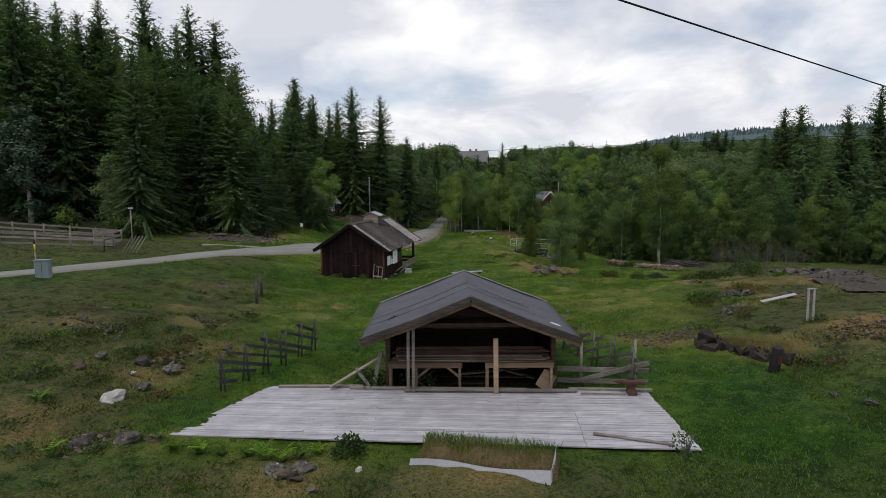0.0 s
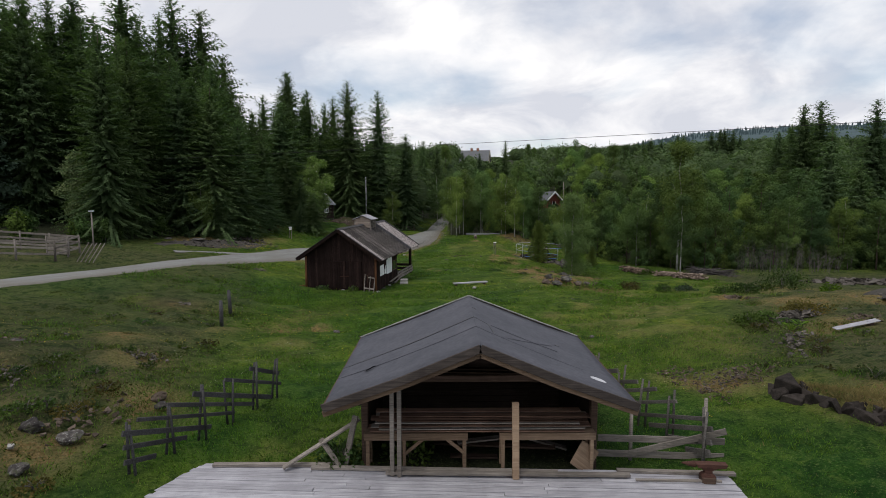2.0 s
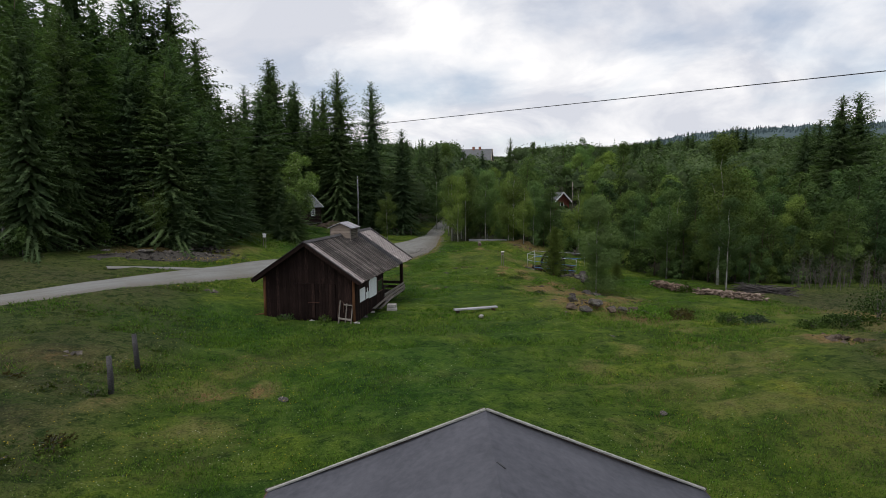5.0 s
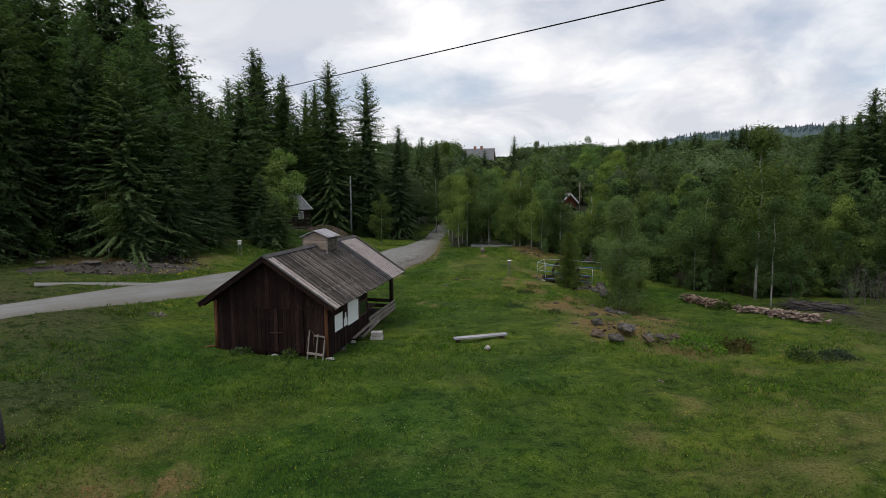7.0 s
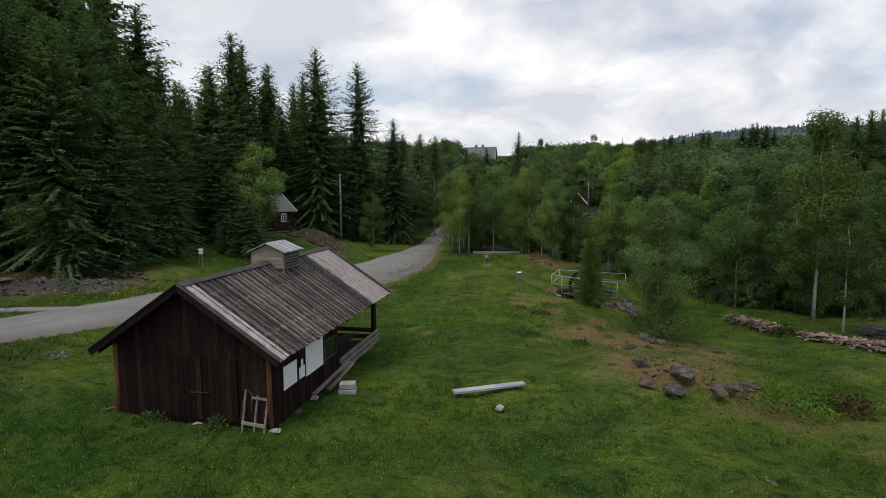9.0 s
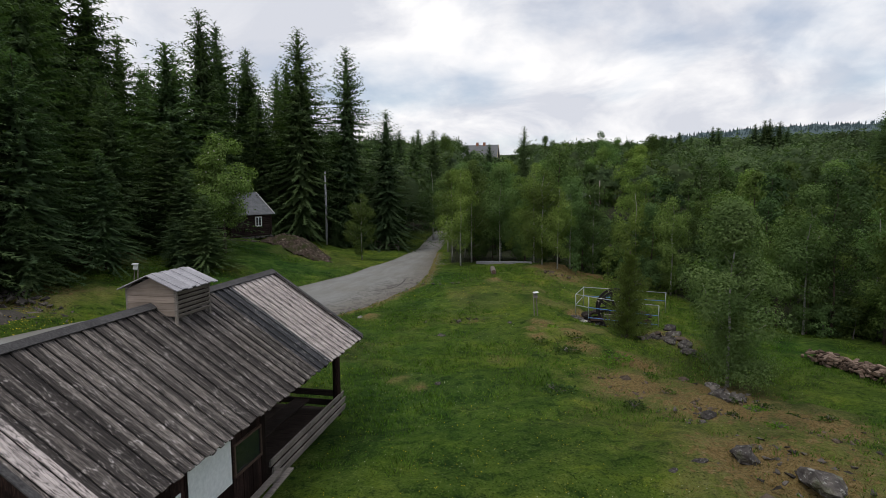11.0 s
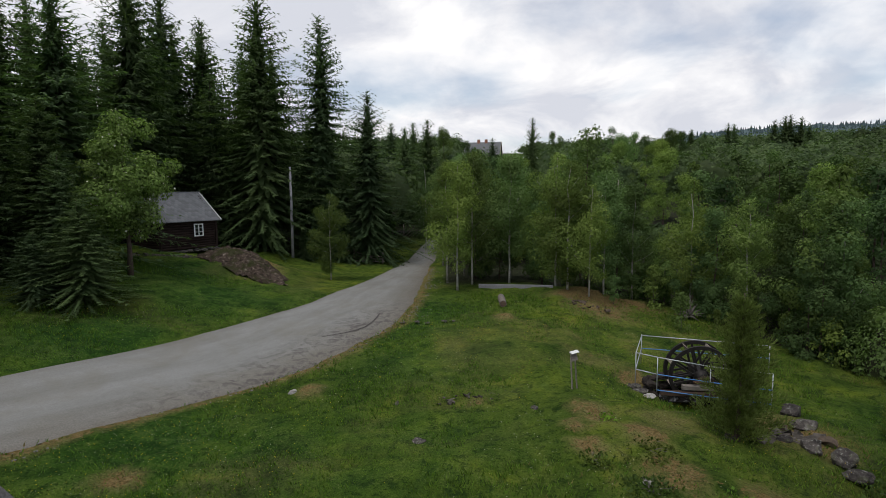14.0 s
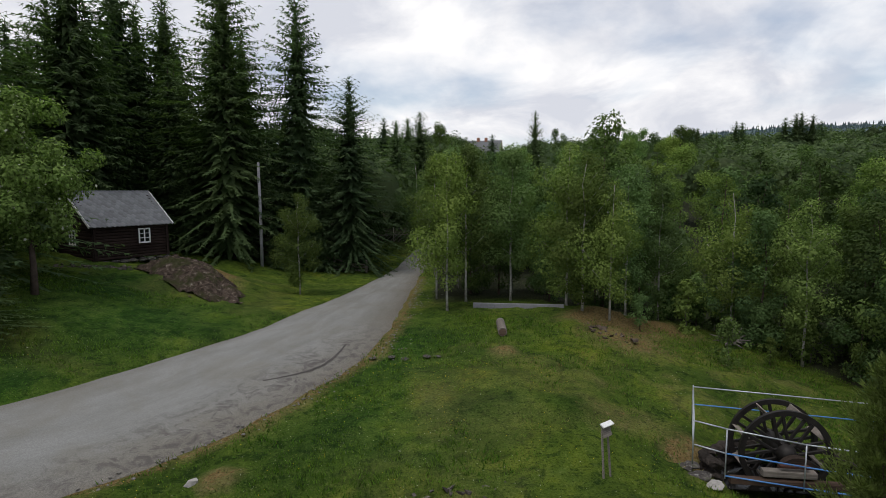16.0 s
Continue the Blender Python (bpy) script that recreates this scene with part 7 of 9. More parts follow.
def ridge():
    """Wooded hill far behind, with a bristly skyline."""
    rs = np.random.RandomState(12)
    xs = np.linspace(-1300, 2400, 380)
    prof = np.interp(xs, [-1300, -300, 60, 250, 420, 520, 640, 800, 1000, 1300, 1700, 2400], [30, 30, 40, 62, 94, 126, 148, 163, 172, 182, 172, 130])
    v, q = [], []
    rows = 10
    for j in range(rows):
        for k, x in enumerate(xs):
            f = j / (rows - 1)
            bump = 6 * noise.noise(Vector((x * 0.012, j, 2))) + (rs.uniform(-3, 4) if j == rows - 1 else rs.uniform(-2, 2))
            v.append((x, 900 + 600 * f, 20 + (prof[k] - 20) * f ** 0.8 + bump * f))
    n = len(xs)
    for j in range(rows - 1):
        for k in range(n - 1):
            q.append((j * n + k, j * n + k + 1, (j + 1) * n + k + 1, (j + 1) * n + k))
    # distance haze is painted in: base colour raised towards pale blue
    m = Mat("far_hill_haze_tint", 1.0)
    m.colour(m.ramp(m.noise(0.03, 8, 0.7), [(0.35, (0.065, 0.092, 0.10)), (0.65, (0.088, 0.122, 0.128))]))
    single("backdrop_hill", bulk("backdrop_hill", v, q, m.m), "wooded hill on the horizon, haze painted into its colour", "hill", kind="structure")
    b, t, w, u = [], [], [], []
    for k in range(2000):
        x = rs.uniform(-300, 2000)
        z = float(np.interp(x, xs, prof))
        f = rs.uniform(0.8, 1.0)
        zz = 20 + (z - 20) * f ** 0.8
        h = rs.uniform(6, 11)
        b.append((x, 900 + 600 * f, zz - 3)), t.append((x, 900 + 600 * f, zz + h)), w.append(h * 0.4), u.append((0, 1, 0.0))
    v, q = diamonds(np.array(b), np.array(t), np.array(w), np.array(u, dtype=float))
    single("backdrop_spruces", bulk("backdrop_spruces", v, q, m.m), "spruces along the far hill, haze painted into their colour", "wood", kind="stuff")


ridge()

# ---- far buildings ----


def far_house(name, label, x, y, z, turn, L, W, wall_h, roof_h, m_wall, m_roof, m_trim, chimneys, windows):
    t = thing(name, label, "house", pose(x, y, z, 0, 0, turn))
    bm = bmesh.new()
    pts = [(-W / 2, 0), (W / 2, 0), (W / 2, wall_h), (0, wall_h + roof_h), (-W / 2, wall_h)]
    f0 = [bm.verts.new((a, 0, b)) for a, b in pts]
    f1 = [bm.verts.new((a, L, b)) for a, b in pts]
    bm.faces.new(f0)
    bm.faces.new(f1[::-1])
    for k in range(5):
        bm.faces.new((f0[k], f1[k], f1[(k + 1) % 5], f0[(k + 1) % 5]))
    part("wall", bm, m_wall, t)
    for s in (-1, 1):
        r, e = Vector((0, 0, wall_h + roof_h + 0.1)), Vector((s * (W / 2 + 0.5), 0, wall_h - roof_h * 0.5 / (W / 2) + 0.1))
        c = (r + e) / 2
        part("roof", bar(c + Vector((0, -0.5, 0)), c + Vector((0, L + 0.5, 0)), (e - r).length, 0.12, Vector((s * roof_h, 0, W / 2)), 0.02), m_roof, t)
        part("barge_board", bar(r + Vector((0, -0.55, -0.05)), e + Vector((0, -0.55, -0.05)), 0.06, 0.35), m_trim, t)
    for yy in chimneys:
        part("chimney", bar((0, yy, wall_h + roof_h - 0.6), (0, yy, wall_h + roof_h + 1.0), 0.9, 0.9), M_BRICK, t)
    for xx, zz, hh in windows:
        w = part("window", bar((xx, -0.05, zz), (xx, -0.05, zz + hh), 0.9, 0.05, (0, 1, 0), 0.02), M_GLASS, t)
        part("frame", bar((xx - 0.5, -0.08, zz), (xx - 0.5, -0.08, zz + hh), 0.12, 0.06, (0, 1, 0)), M_PAINT, w)
        part("frame", bar((xx + 0.5, -0.08, zz), (xx + 0.5, -0.08, zz + hh), 0.12, 0.06, (0, 1, 0)), M_PAINT, w)


far_house("farmhouse", "pale yellow farmhouse with a grey roof on the skyline", 18.5, 232, 12.9, 78, 11, 8, 5.5, 4.2, M_FARM, M_SLATE, M_FARM, (4.5, 7), ((-2, 1, 1.5), (2, 1, 1.5), (0, 6, 1.2)))
far_house("hut", "red hut with white trim half hidden by trees", 27.2, 141.2, 1.75, 32, 6, 4.6, 2.4, 1.9, M_RED, M_SLATE, M_PAINT, (), ((0, 1, 1.0),))
t = thing("pole", "pale pole standing beside the hut", "pole", pose(29.0, 138.5, gz(29.0, 138.5)))
piece("shaft", tube("shaft", [(0, 0, -0.3), (0, 0, 6.4)], [0.1, 0.08], M_GREY), t)

# ---- poles, cables ----
t = thing("wooden_pole", "bare grey wooden pole at the edge of the spruces", "pole", pose(-13.13, 98.87, gz(-13.13, 98.87)))
piece("shaft", tube("shaft", [(0, 0, -0.4), (0.02, 0, 4), (0, 0, 8.97 - gz(-13.13, 98.87))], [0.14, 0.125, 0.10], M_DECK), t)


def cable(a, b, sag, r):
    a, b = Vector(a), Vector(b)
    pts = []
    for k in range(61):
        f = k / 60
        pts.append(a.lerp(b, f) - Vector((0, 0, sag * 4 * f * (1 - f))))
    single("overhead_cable", tube("overhead_cable", pts, [r] * 61, M_CABLE, 5), "thin black overhead cable", "cable", group="overhead cables")


cable((-46, 75.0, 10.45), (62, -35.0, 6.9), 0.35, 0.0075)
cable((-40, -24.5, 8.86), (75, 56.9, 7.4), 0.02, 0.009)

# ---- fences ----


def post_mesh(h, r, material, seed=0):
    return tube("post", [(0, 0, -0.25), (0.01 * (seed % 3), 0.01, h * 0.5), (0, 0, h)], [r, r * 0.95, r * 0.85], material, 7)


def paddock():
    """Grey plank fence of the paddock: two runs and a boarded gate panel."""
    t = thing("paddock_fence", "weathered grey plank fence of a paddock by the road", "fence")
    for run in ((( -25.0, 40.3), (-30.5, 37.6), (-36, 35), (-43, 32)), ((-25.6, 43.6), (-31, 42.6), (-37, 41), (-45, 38.5)), ((-25.0, 40.3), (-25.6, 43.6))):
        for (x0, y0), (x1, y1) in zip(run, run[1:]):
            n = max(1, round(math.hypot(x1 - x0, y1 - y0) / 2.0))
            for k in range(n + 1):
                f = k / n
                x, y = x0 + (x1 - x0) * f, y0 + (y1 - y0) * f
                piece("post", post_mesh(1.35, 0.07, M_GREY, k), t, "", pose(x, y, gz(x, y), 0, 0, k * 50))
            for z in (0.45, 0.85, 1.22):
                part("rail", bar((x0, y0, gz(x0, y0) + z), (x1, y1, gz(x1, y1) + z), 0.05, 0.13), M_GREY, t)
    return t


paddock()
t = thing("field_gate", "pale grey boarded gate at the paddock's corner", "gate", pose(-25.2, 42.0, gz(-25.2, 42) + 0.1, 0, 0, 165))
for k in range(5):
    part("board", bar((0, 0, 0.2 + 0.25 * k), (2.0, 0, 0.2 + 0.25 * k), 0.03, 0.2), M_GREY, t)
part("stile", bar((0.05, 0.03, 0.1), (0.05, 0.03, 1.35), 0.09, 0.05, (0, 1, 0)), M_GREY, t)
part("stile", bar((1.95, 0.03, 0.1), (1.95, 0.03, 1.35), 0.09, 0.05, (0, 1, 0)), M_GREY, t)
for k in range(5):
    t = thing("leaning_stake", "pale grey stake leaning on the paddock's corner", "stake", group="stakes at the paddock")
    x, y = -23.6 + 0.2 * k, 41.0 + 0.1 * k
    part("stake", bar((x - 0.5, y, gz(x, y)), (x + 0.25, y + 0.2, gz(x, y) + 1.25), 0.08, 0.06), M_GREY, t)
t = thing("street_lamp", "slim grey lamp post by the paddock", "lamp", pose(-26.0, 45.8, gz(-26, 45.8)))
piece("post", tube("post", [(0, 0, -0.2), (0, 0, 5.3 - gz(-26, 45.8))], [0.06, 0.045], M_GREY), t)
part("head", bar((-0.15, 0, 5.3 - gz(-26, 45.8)), (0.15, 0, 5.33 - gz(-26, 45.8)), 0.2, 0.1), M_STEEL, t)
t = thing("cable_cabinet", "grey-green metal cable cabinet on the verge", "cabinet", pose(-22.45, 30.55, gz(-22.45, 30.55), 0, 0, 12))
part("body", bar((0, 0, -0.1), (0, 0, 0.95), 0.75, 0.4), M_BOX, t)
part("lid", bar((0, 0, 0.95), (0, 0, 1.0), 0.82, 0.46), M_BOX, t)
part("door_seam", bar((0, -0.205, 0.05), (0, -0.205, 0.9), 0.015, 0.01, (0, 1, 0)), M_BLACK, t)
t = thing("marker_post", "yellow and black snow marker post", "post", pose(-23.1, 30.9, gz(-23.1, 30.9)))
piece("shaft", tube("shaft", [(0, 0, -0.2), (0, 0, 1.4)], [0.035, 0.035], M_GREY), t)
piece("band", tube("band", [(0, 0, 1.4), (0, 0, 1.75)], [0.04, 0.04], M_YELLOW), t, "yellow band")
piece("tip", tube("tip", [(0, 0, 1.75), (0, 0, 2.0)], [0.037, 0.034], M_BLACK), t, "black tip")

for k, (x, y, h) in enumerate(((-11.6, 34.6, 1.35), (-11.05, 32.0, 1.3))):
    t = thing("old_post", "dark weathered post standing alone in the meadow", "post", pose(x, y, gz(x, y), 2, 3 * (k - 0.5), 0), group="old posts in the meadow")
    piece("shaft", post_mesh(h, 0.10, M_DARKGREY, k), t)


M_POLE = wood("grey_fence_poles", (0.07, 0.065, 0.06), (0.19, 0.175, 0.16), 0, 0.85)


def stake_fence(name, label, a, b, posts, rails, material, seed):
    """Old pole fence: pairs of stakes holding slanting rails."""
    t = thing(name, label, "fence")
    rng = random.Random(seed)
    a, b = Vector(a), Vector(b)
    d = (b - a).normalized()
    s = Vector((-d.y, d.x, 0))
    for k in range(posts):
        p = a.lerp(b, k / (posts - 1))
        for o in (-0.08, 0.08):
            q = p + s * o + d * rng.uniform(-0.08, 0.08)
            h = rng.uniform(1.15, 1.5)
            piece("stake", post_mesh(h, 0.035, material, k), t, "", pose(q.x, q.y, gz(q.x, q.y), rng.uniform(-6, 6), rng.uniform(-6, 6), k * 30))
    # rails slope down along the run, each from the top of one pair to the foot of another
    L = (b - a).length
    s0 = -2.6
    while s0 < L - 0.4:
        lo, hi = max(s0, -0.25), min(s0 + rails, L + 0.25)
        if hi - lo > 0.7:
            za, zb = (1.22 - 1.1 * (w - s0) / rails + rng.uniform(-0.05, 0.05) for w in (lo, hi))
            p, q = a + d * lo, a + d * hi
            o = s * rng.uniform(-0.03, 0.03)
            part("rail", bar(Vector((p.x, p.y, gz(p.x, p.y) + za)) + o, Vector((q.x, q.y, gz(q.x, q.y) + zb)) + o, 0.05, rng.uniform(0.09, 0.14)), material, t)
        s0 += rng.uniform(0.8, 1.15)
    return t


stake_fence("pole_fence", "old dark grey pole fence with slanting rails", (-7.15, 17.3, 0), (-5.4, 22.3, 0), 6, 3.2, M_DARKGREY, 4)
stake_fence("pole_fence", "old grey pole fence beside the shed", (6.36, 17.95, 0), (5.2, 23.0, 0), 5, 3.2, M_POLE, 6)
t = thing("plank_fence", "grey plank fence running out from the shed", "fence")
for z in (0.12, 0.52):
    part("plank", bar((3.9, 18.35, z + 0.05), (7.0, 18.2, z), 0.04, 0.17), M_GREY, t)
part("plank", bar((4.6, 18.3, 0.15), (6.95, 18.05, 0.85), 0.04, 0.16), M_GREY, t, "slanting plank")
for x in (4.75, 6.6):
    piece("post", post_mesh(1.5, 0.05, M_GREY), t, "", pose(x, 18.4, gz(x, 18.4)))


def gate_fence():
    """Pole fence and open gate where the road enters the wood."""
    t = thing("road_gate", "old grey pole fence with a gate post beside the road", "fence", pose(-6.9, 102.6, gz(-6.9, 102.6), 0, 0, -8))
    for x, h in ((-1.2, 1.5), (1.7, 1.1)):
        piece("post", post_mesh(h, 0.11, M_GREY), t, "", pose(x, 0, 0))
    for z in (0.25, 0.5, 0.75):
        part("rail", bar((-1.3, 0, z), (1.9, 0, z - 0.05), 0.06, 0.12), M_GREY, t)
    part("brace", bar((-1.2, 0, 1.2), (0.6, 0, 0.6), 0.06, 0.1), M_GREY, t)
    for k in range(7):
        part("stake", bar((-3.0 + 0.15 * k, 0.1, -0.05), (-1.6 - 0.05 * k, 0.2, 1.1 + 0.05 * k), 0.07, 0.06), M_GREY, t)
    t2 = thing("slanting_fence", "far fence of slanting grey poles", "fence", pose(-1.8, 117.5, gz(-1.8, 117.5), 0, 0, 6))
    for k in range(16):
        part("pole", bar((-6.5 + 0.5 * k, 0, 0), (-5.2 + 0.5 * k, 0.1, 1.1), 0.07, 0.07), M_GREY, t2)
    for x in (-5, -2.5, 0, 2.3):
        piece("post", post_mesh(1.6, 0.07, M_GREY), t2, "", pose(x, 0.1, 0))
    part("rail", bar((-6, 0.05, 0.75), (2.6, 0.05, 0.8), 0.06, 0.1), M_GREY, t2)


gate_fence()

# ---- water wheel pit with pipe railing ----


def wheel():
    cx, cy, cz, R = 11.25, 69.85, -0.64, 1.2
    t = thing("water_wheel", "black iron and timber wheel half sunk in a stone pit", "wheel", pose(cx, cy, cz, 0, 0, -8))

    def rim(name, y, R0, R1, wd):
        v, f = [], []
        n = 56
        for k in range(n):
            a = 2 * math.pi * k / n
            for r, yy in ((R1, y - wd / 2), (R1, y + wd / 2), (R0, y + wd / 2), (R0, y - wd / 2)):
                v.append((math.cos(a) * r, yy, math.sin(a) * r))
        for k in range(n):
            for j in range(4):
                f.append((k * 4 + j, k * 4 + (j + 1) % 4, ((k + 1) % n) * 4 + (j + 1) % 4, ((k + 1) % n) * 4 + j))
        return piece(name, mesh_of(name, v, f, M_IRON), t)
    for y, R1 in ((-0.42, R), (0.42, R)):
        rim("rim", y, R1 - 0.14, R1, 0.1)
        for k in range(8):
            a = math.pi * (k + 0.3) / 4
            for o in (-0.12, 0.12):
                part("spoke", bar((o * -math.sin(a), y, o * math.cos(a)), (math.cos(a) * (R1 - 0.15) + o * -math.sin(a), y, math.sin(a) * (R1 - 0.15) + o * math.cos(a)), 0.08, 0.07, (0, 1, 0)), M_IRON, t)
    for k in range(8):
        a = math.pi * (k + 0.55) / 4
        p = Vector((math.cos(a) * (R - 0.12), 0, math.sin(a) * (R - 0.12)))
        part("cross_board", bar(p + Vector((0, -0.42, 0)), p + Vector((0, 0.42, 0)), 0.03, 0.2, (math.cos(a), 0, math.sin(a))), M_GREY, t)
    me = tube("hub", [(0, -0.7, 0), (0, -0.5, 0), (0, 0.5, 0), (0, 0.9, 0)], [0.14, 0.26, 0.26, 0.14], M_IRON, 14)
    piece("hub", me, t)
    me = tube("drum", [(0.1, -0.95, -0.35), (0.1, -0.75, -0.35)], [0.46, 0.46], M_INNER, 20, False)
    piece("drum", me, t, "dark round wooden disc")
    # beams across the pit
    t2 = thing("pit_beam", "heavy grey squared beam along the pit's edge", "beam", pose(10.5, 68.72, -1.0, 0, 0, -8), group="beams of the wheel pit")
    part("beam", bar((-1.1, 0, -0.1), (2.2, 0, -0.1), 0.2, 0.18), M_BROWN, t2)
    t3 = thing("pit_beam", "short pale beam on the pit's edge", "beam", pose(10.6, 68.75, -0.8, 0, 0, -8), group="beams of the wheel pit")
    part("beam", bar((-0.4, 0, -0.06), (0.9, 0, -0.06), 0.22, 0.18), M_GREY, t3)
    part("wedge", bar((0, -0.02, 0.15), (0.75, -0.02, 0.15), 0.14, 0.06), M_RUST, t3)
    t4 = thing("pit_water", "dark wet floor of the wheel pit", "water", pose(0, 0, 0), kind="structure")
    part("surface", bar((9.6, 70.1, -1.62), (12.6, 69.7, -1.62), 1.6, 0.05), M_WATER, t4)
    for k in range(34):
        a = 2 * math.pi * k / 34
        ex, ey = math.cos(a) * 1.95, math.sin(a) * 1.05
        x, y = cx + ex, cy + ey
        me = stone_mesh("stone", 200 + k % 6, M_DARKROCK, 0.7)
        for z in (-1.5, -1.12):
            if ey < -0.35:
                continue
            single("pit_stone", me, "dark rough stone lining the wheel pit", "stone", pose(x + 0.1 * math.sin(k * 5 + z), y, z, 0, 0, k * 37) @ Matrix.Diagonal((0.5, 0.42, 0.42, 1)), group="stones of the wheel pit")
    for k, (x, y, s) in enumerate(((8.7, 69.0, 0.7), (8.95, 68.75, 0.6), (8.5, 69.4, 0.5), (8.75, 69.7, 0.55), (9.3, 71.3, 0.5), (13.0, 70.6, 0.6), (13.2, 69.6, 0.7), (12.9, 68.9, 0.5))):
        single("pit_stone", stone_mesh("stone", 210 + k, M_PALESTONE if k == 1 else M_STONE, 0.6), "grey slab of stone at the pit's rim", "stone", pose(x, y, gz(x, y) + 0.02, 0, 0, k * 60) @ Matrix.Diagonal((s, s * 0.8, s * 0.6, 1)), group="stones of the wheel pit")


wheel()


def railing():
    t = thing("pipe_railing", "galvanised and blue pipe railing round the wheel pit", "railing")
    nl, n2, n3, nr = Vector((8.55, 69.2, 0)), Vector((9.25, 68.82, 0)), Vector((11.1, 68.45, 0)), Vector((13.2, 68.05, 0))
    fl, fr = Vector((9.7, 71.85, 0)), Vector((14.75, 70.95, 0))
    zt, zm, zb = 0.30, -0.38, -0.98

    def pipe(name, a, za, b, zb_, mat=M_STEEL, r=0.019, lab=""):
        piece(name, tube(name, [Vector((a.x, a.y, za)), Vector((b.x, b.y, zb_))], [r, r], mat, 8), t, lab)
    for p, z0, z1 in ((nl, -0.85, 0.38), (n2, -1.05, 0.31), (n3, -1.2, 0.05), (nr, -1.4, -0.1), (fl, -0.9, 0.4), (fr, -1.2, 0.15)):
        pipe("post", p, z0, p, z1)
    pipe("top_rail", nl, 0.38, n2, 0.31)
    pipe("top_rail", n2, 0.31, n3, 0.05)
    pipe("top_rail", n3, 0.05, nr, -0.1)
    pipe("mid_rail", nl, -0.28, n2, -0.36)
    pipe("mid_rail", n2, -0.36, n3, -0.55, M_BLUE, 0.021, "blue pipe")
    pipe("mid_rail", n3, -0.55, nr, -0.72, M_BLUE, 0.021, "blue pipe")
    pipe("low_rail", n2, -0.98, n3, -1.12, M_BLUE, 0.021, "blue pipe")
    pipe("low_rail", n3, -1.12, nr, -1.25, M_BLUE, 0.021, "blue pipe")
    pipe("top_rail", fl, 0.35, fr, 0.12)
    pipe("mid_rail", fl, -0.22, fr, -0.42, M_BLUE, 0.02, "blue pipe")
    pipe("side_rail", nl, 0.38, fl, 0.36)
    pipe("side_rail", nl, -0.28, fl, -0.22)


railing()

# ---- signs ----


def sign(x, y, h, turn, w, d, legs, label, face):
    t = thing("info_sign", label, "sign", pose(x, y, gz(x, y), 0, 0, turn), group="small signs")
    for o in legs:
        part("leg", bar((o, 0.0, -0.1), (o * 0.8, 0.12, h), 0.05, 0.04, (0, 1, 0)), M_GREY, t)
    part("panel", bar((0, 0.02, h - d * 0.3), (0, 0.12, h + d * 0.3), w * 0.8, 0.03, (0, -1, 0.3)), face, t, "upright panel")
    part("cover", bar((-w / 2, 0.05, h + d * 0.34), (w / 2, 0.05, h + d * 0.34), 0.14, 0.03, (0, -0.5, 1)), M_PAINT, t, "white tilted cover")
    return t


sign(5.98, 68.25, 1.28, 38, 0.42, 0.5, (-0.14, 0.14), "small tilted information sign on grey legs in the meadow", M_GREY)
sign(-17.4, 67.4, 1.1, -20, 0.42, 0.5, (-0.16, 0.16), "small white information sign on legs by the spruces", M_PAINT)

# log, slab, stump
t = thing("cut_log", "short pale grey log lying on the grass", "log")
piece("bark", tube("bark", [(4.33, 78.6, gz(4.3, 78.6) + 0.2), (4.34, 79.3, gz(4.3, 79.3) + 0.22), (4.38, 80.3, gz(4.3, 80.3) + 0.2)], [0.2, 0.21, 0.2], M_GREY, 12, False), t)
piece("cut_end", tube("cut_end", [(4.33, 78.585, gz(4.3, 78.6) + 0.2), (4.33, 78.6, gz(4.3, 78.6) + 0.2)], [0.16, 0.16], M_BROWN, 12, False), t)
t = thing("grey_slab", "long low grey slab wall at the edge of the birches", "slab")
part("slab", bar((3.3, 84.45, 0.16), (8.1, 83.85, 0.16), 0.16, 0.7), M_CONCRETE, t)

# uprooted stump
t = thing("root_stump", "grey uprooted stump with tangled roots", "stump", pose(16.7, 83.0, gz(16.7, 83.0)))
rng = random.Random(9)
for k in range(26):
    a, b = rng.uniform(0, 6.28), rng.uniform(-0.1, 1.3)
    e = Vector((math.cos(a) * math.cos(b), math.sin(a) * math.cos(b), math.sin(b))) * rng.uniform(0.6, 1.2)
    me = tube("root", [(0, 0, 0.1), e * 0.5 + Vector((0, 0, 0.15)), e + Vector((rng.uniform(-0.2, 0.2), rng.uniform(-0.2, 0.2), 0))], [0.09, 0.05, 0.012], M_DEAD, 5)
    piece("root", me, t)

# ---- turf sample with dimple sheet, ferns, bush ----


M_TURF = plain("turf_soil", (0.035, 0.026, 0.016), (0.14, 0.105, 0.055), 9, 0.95, 0, 0.9)


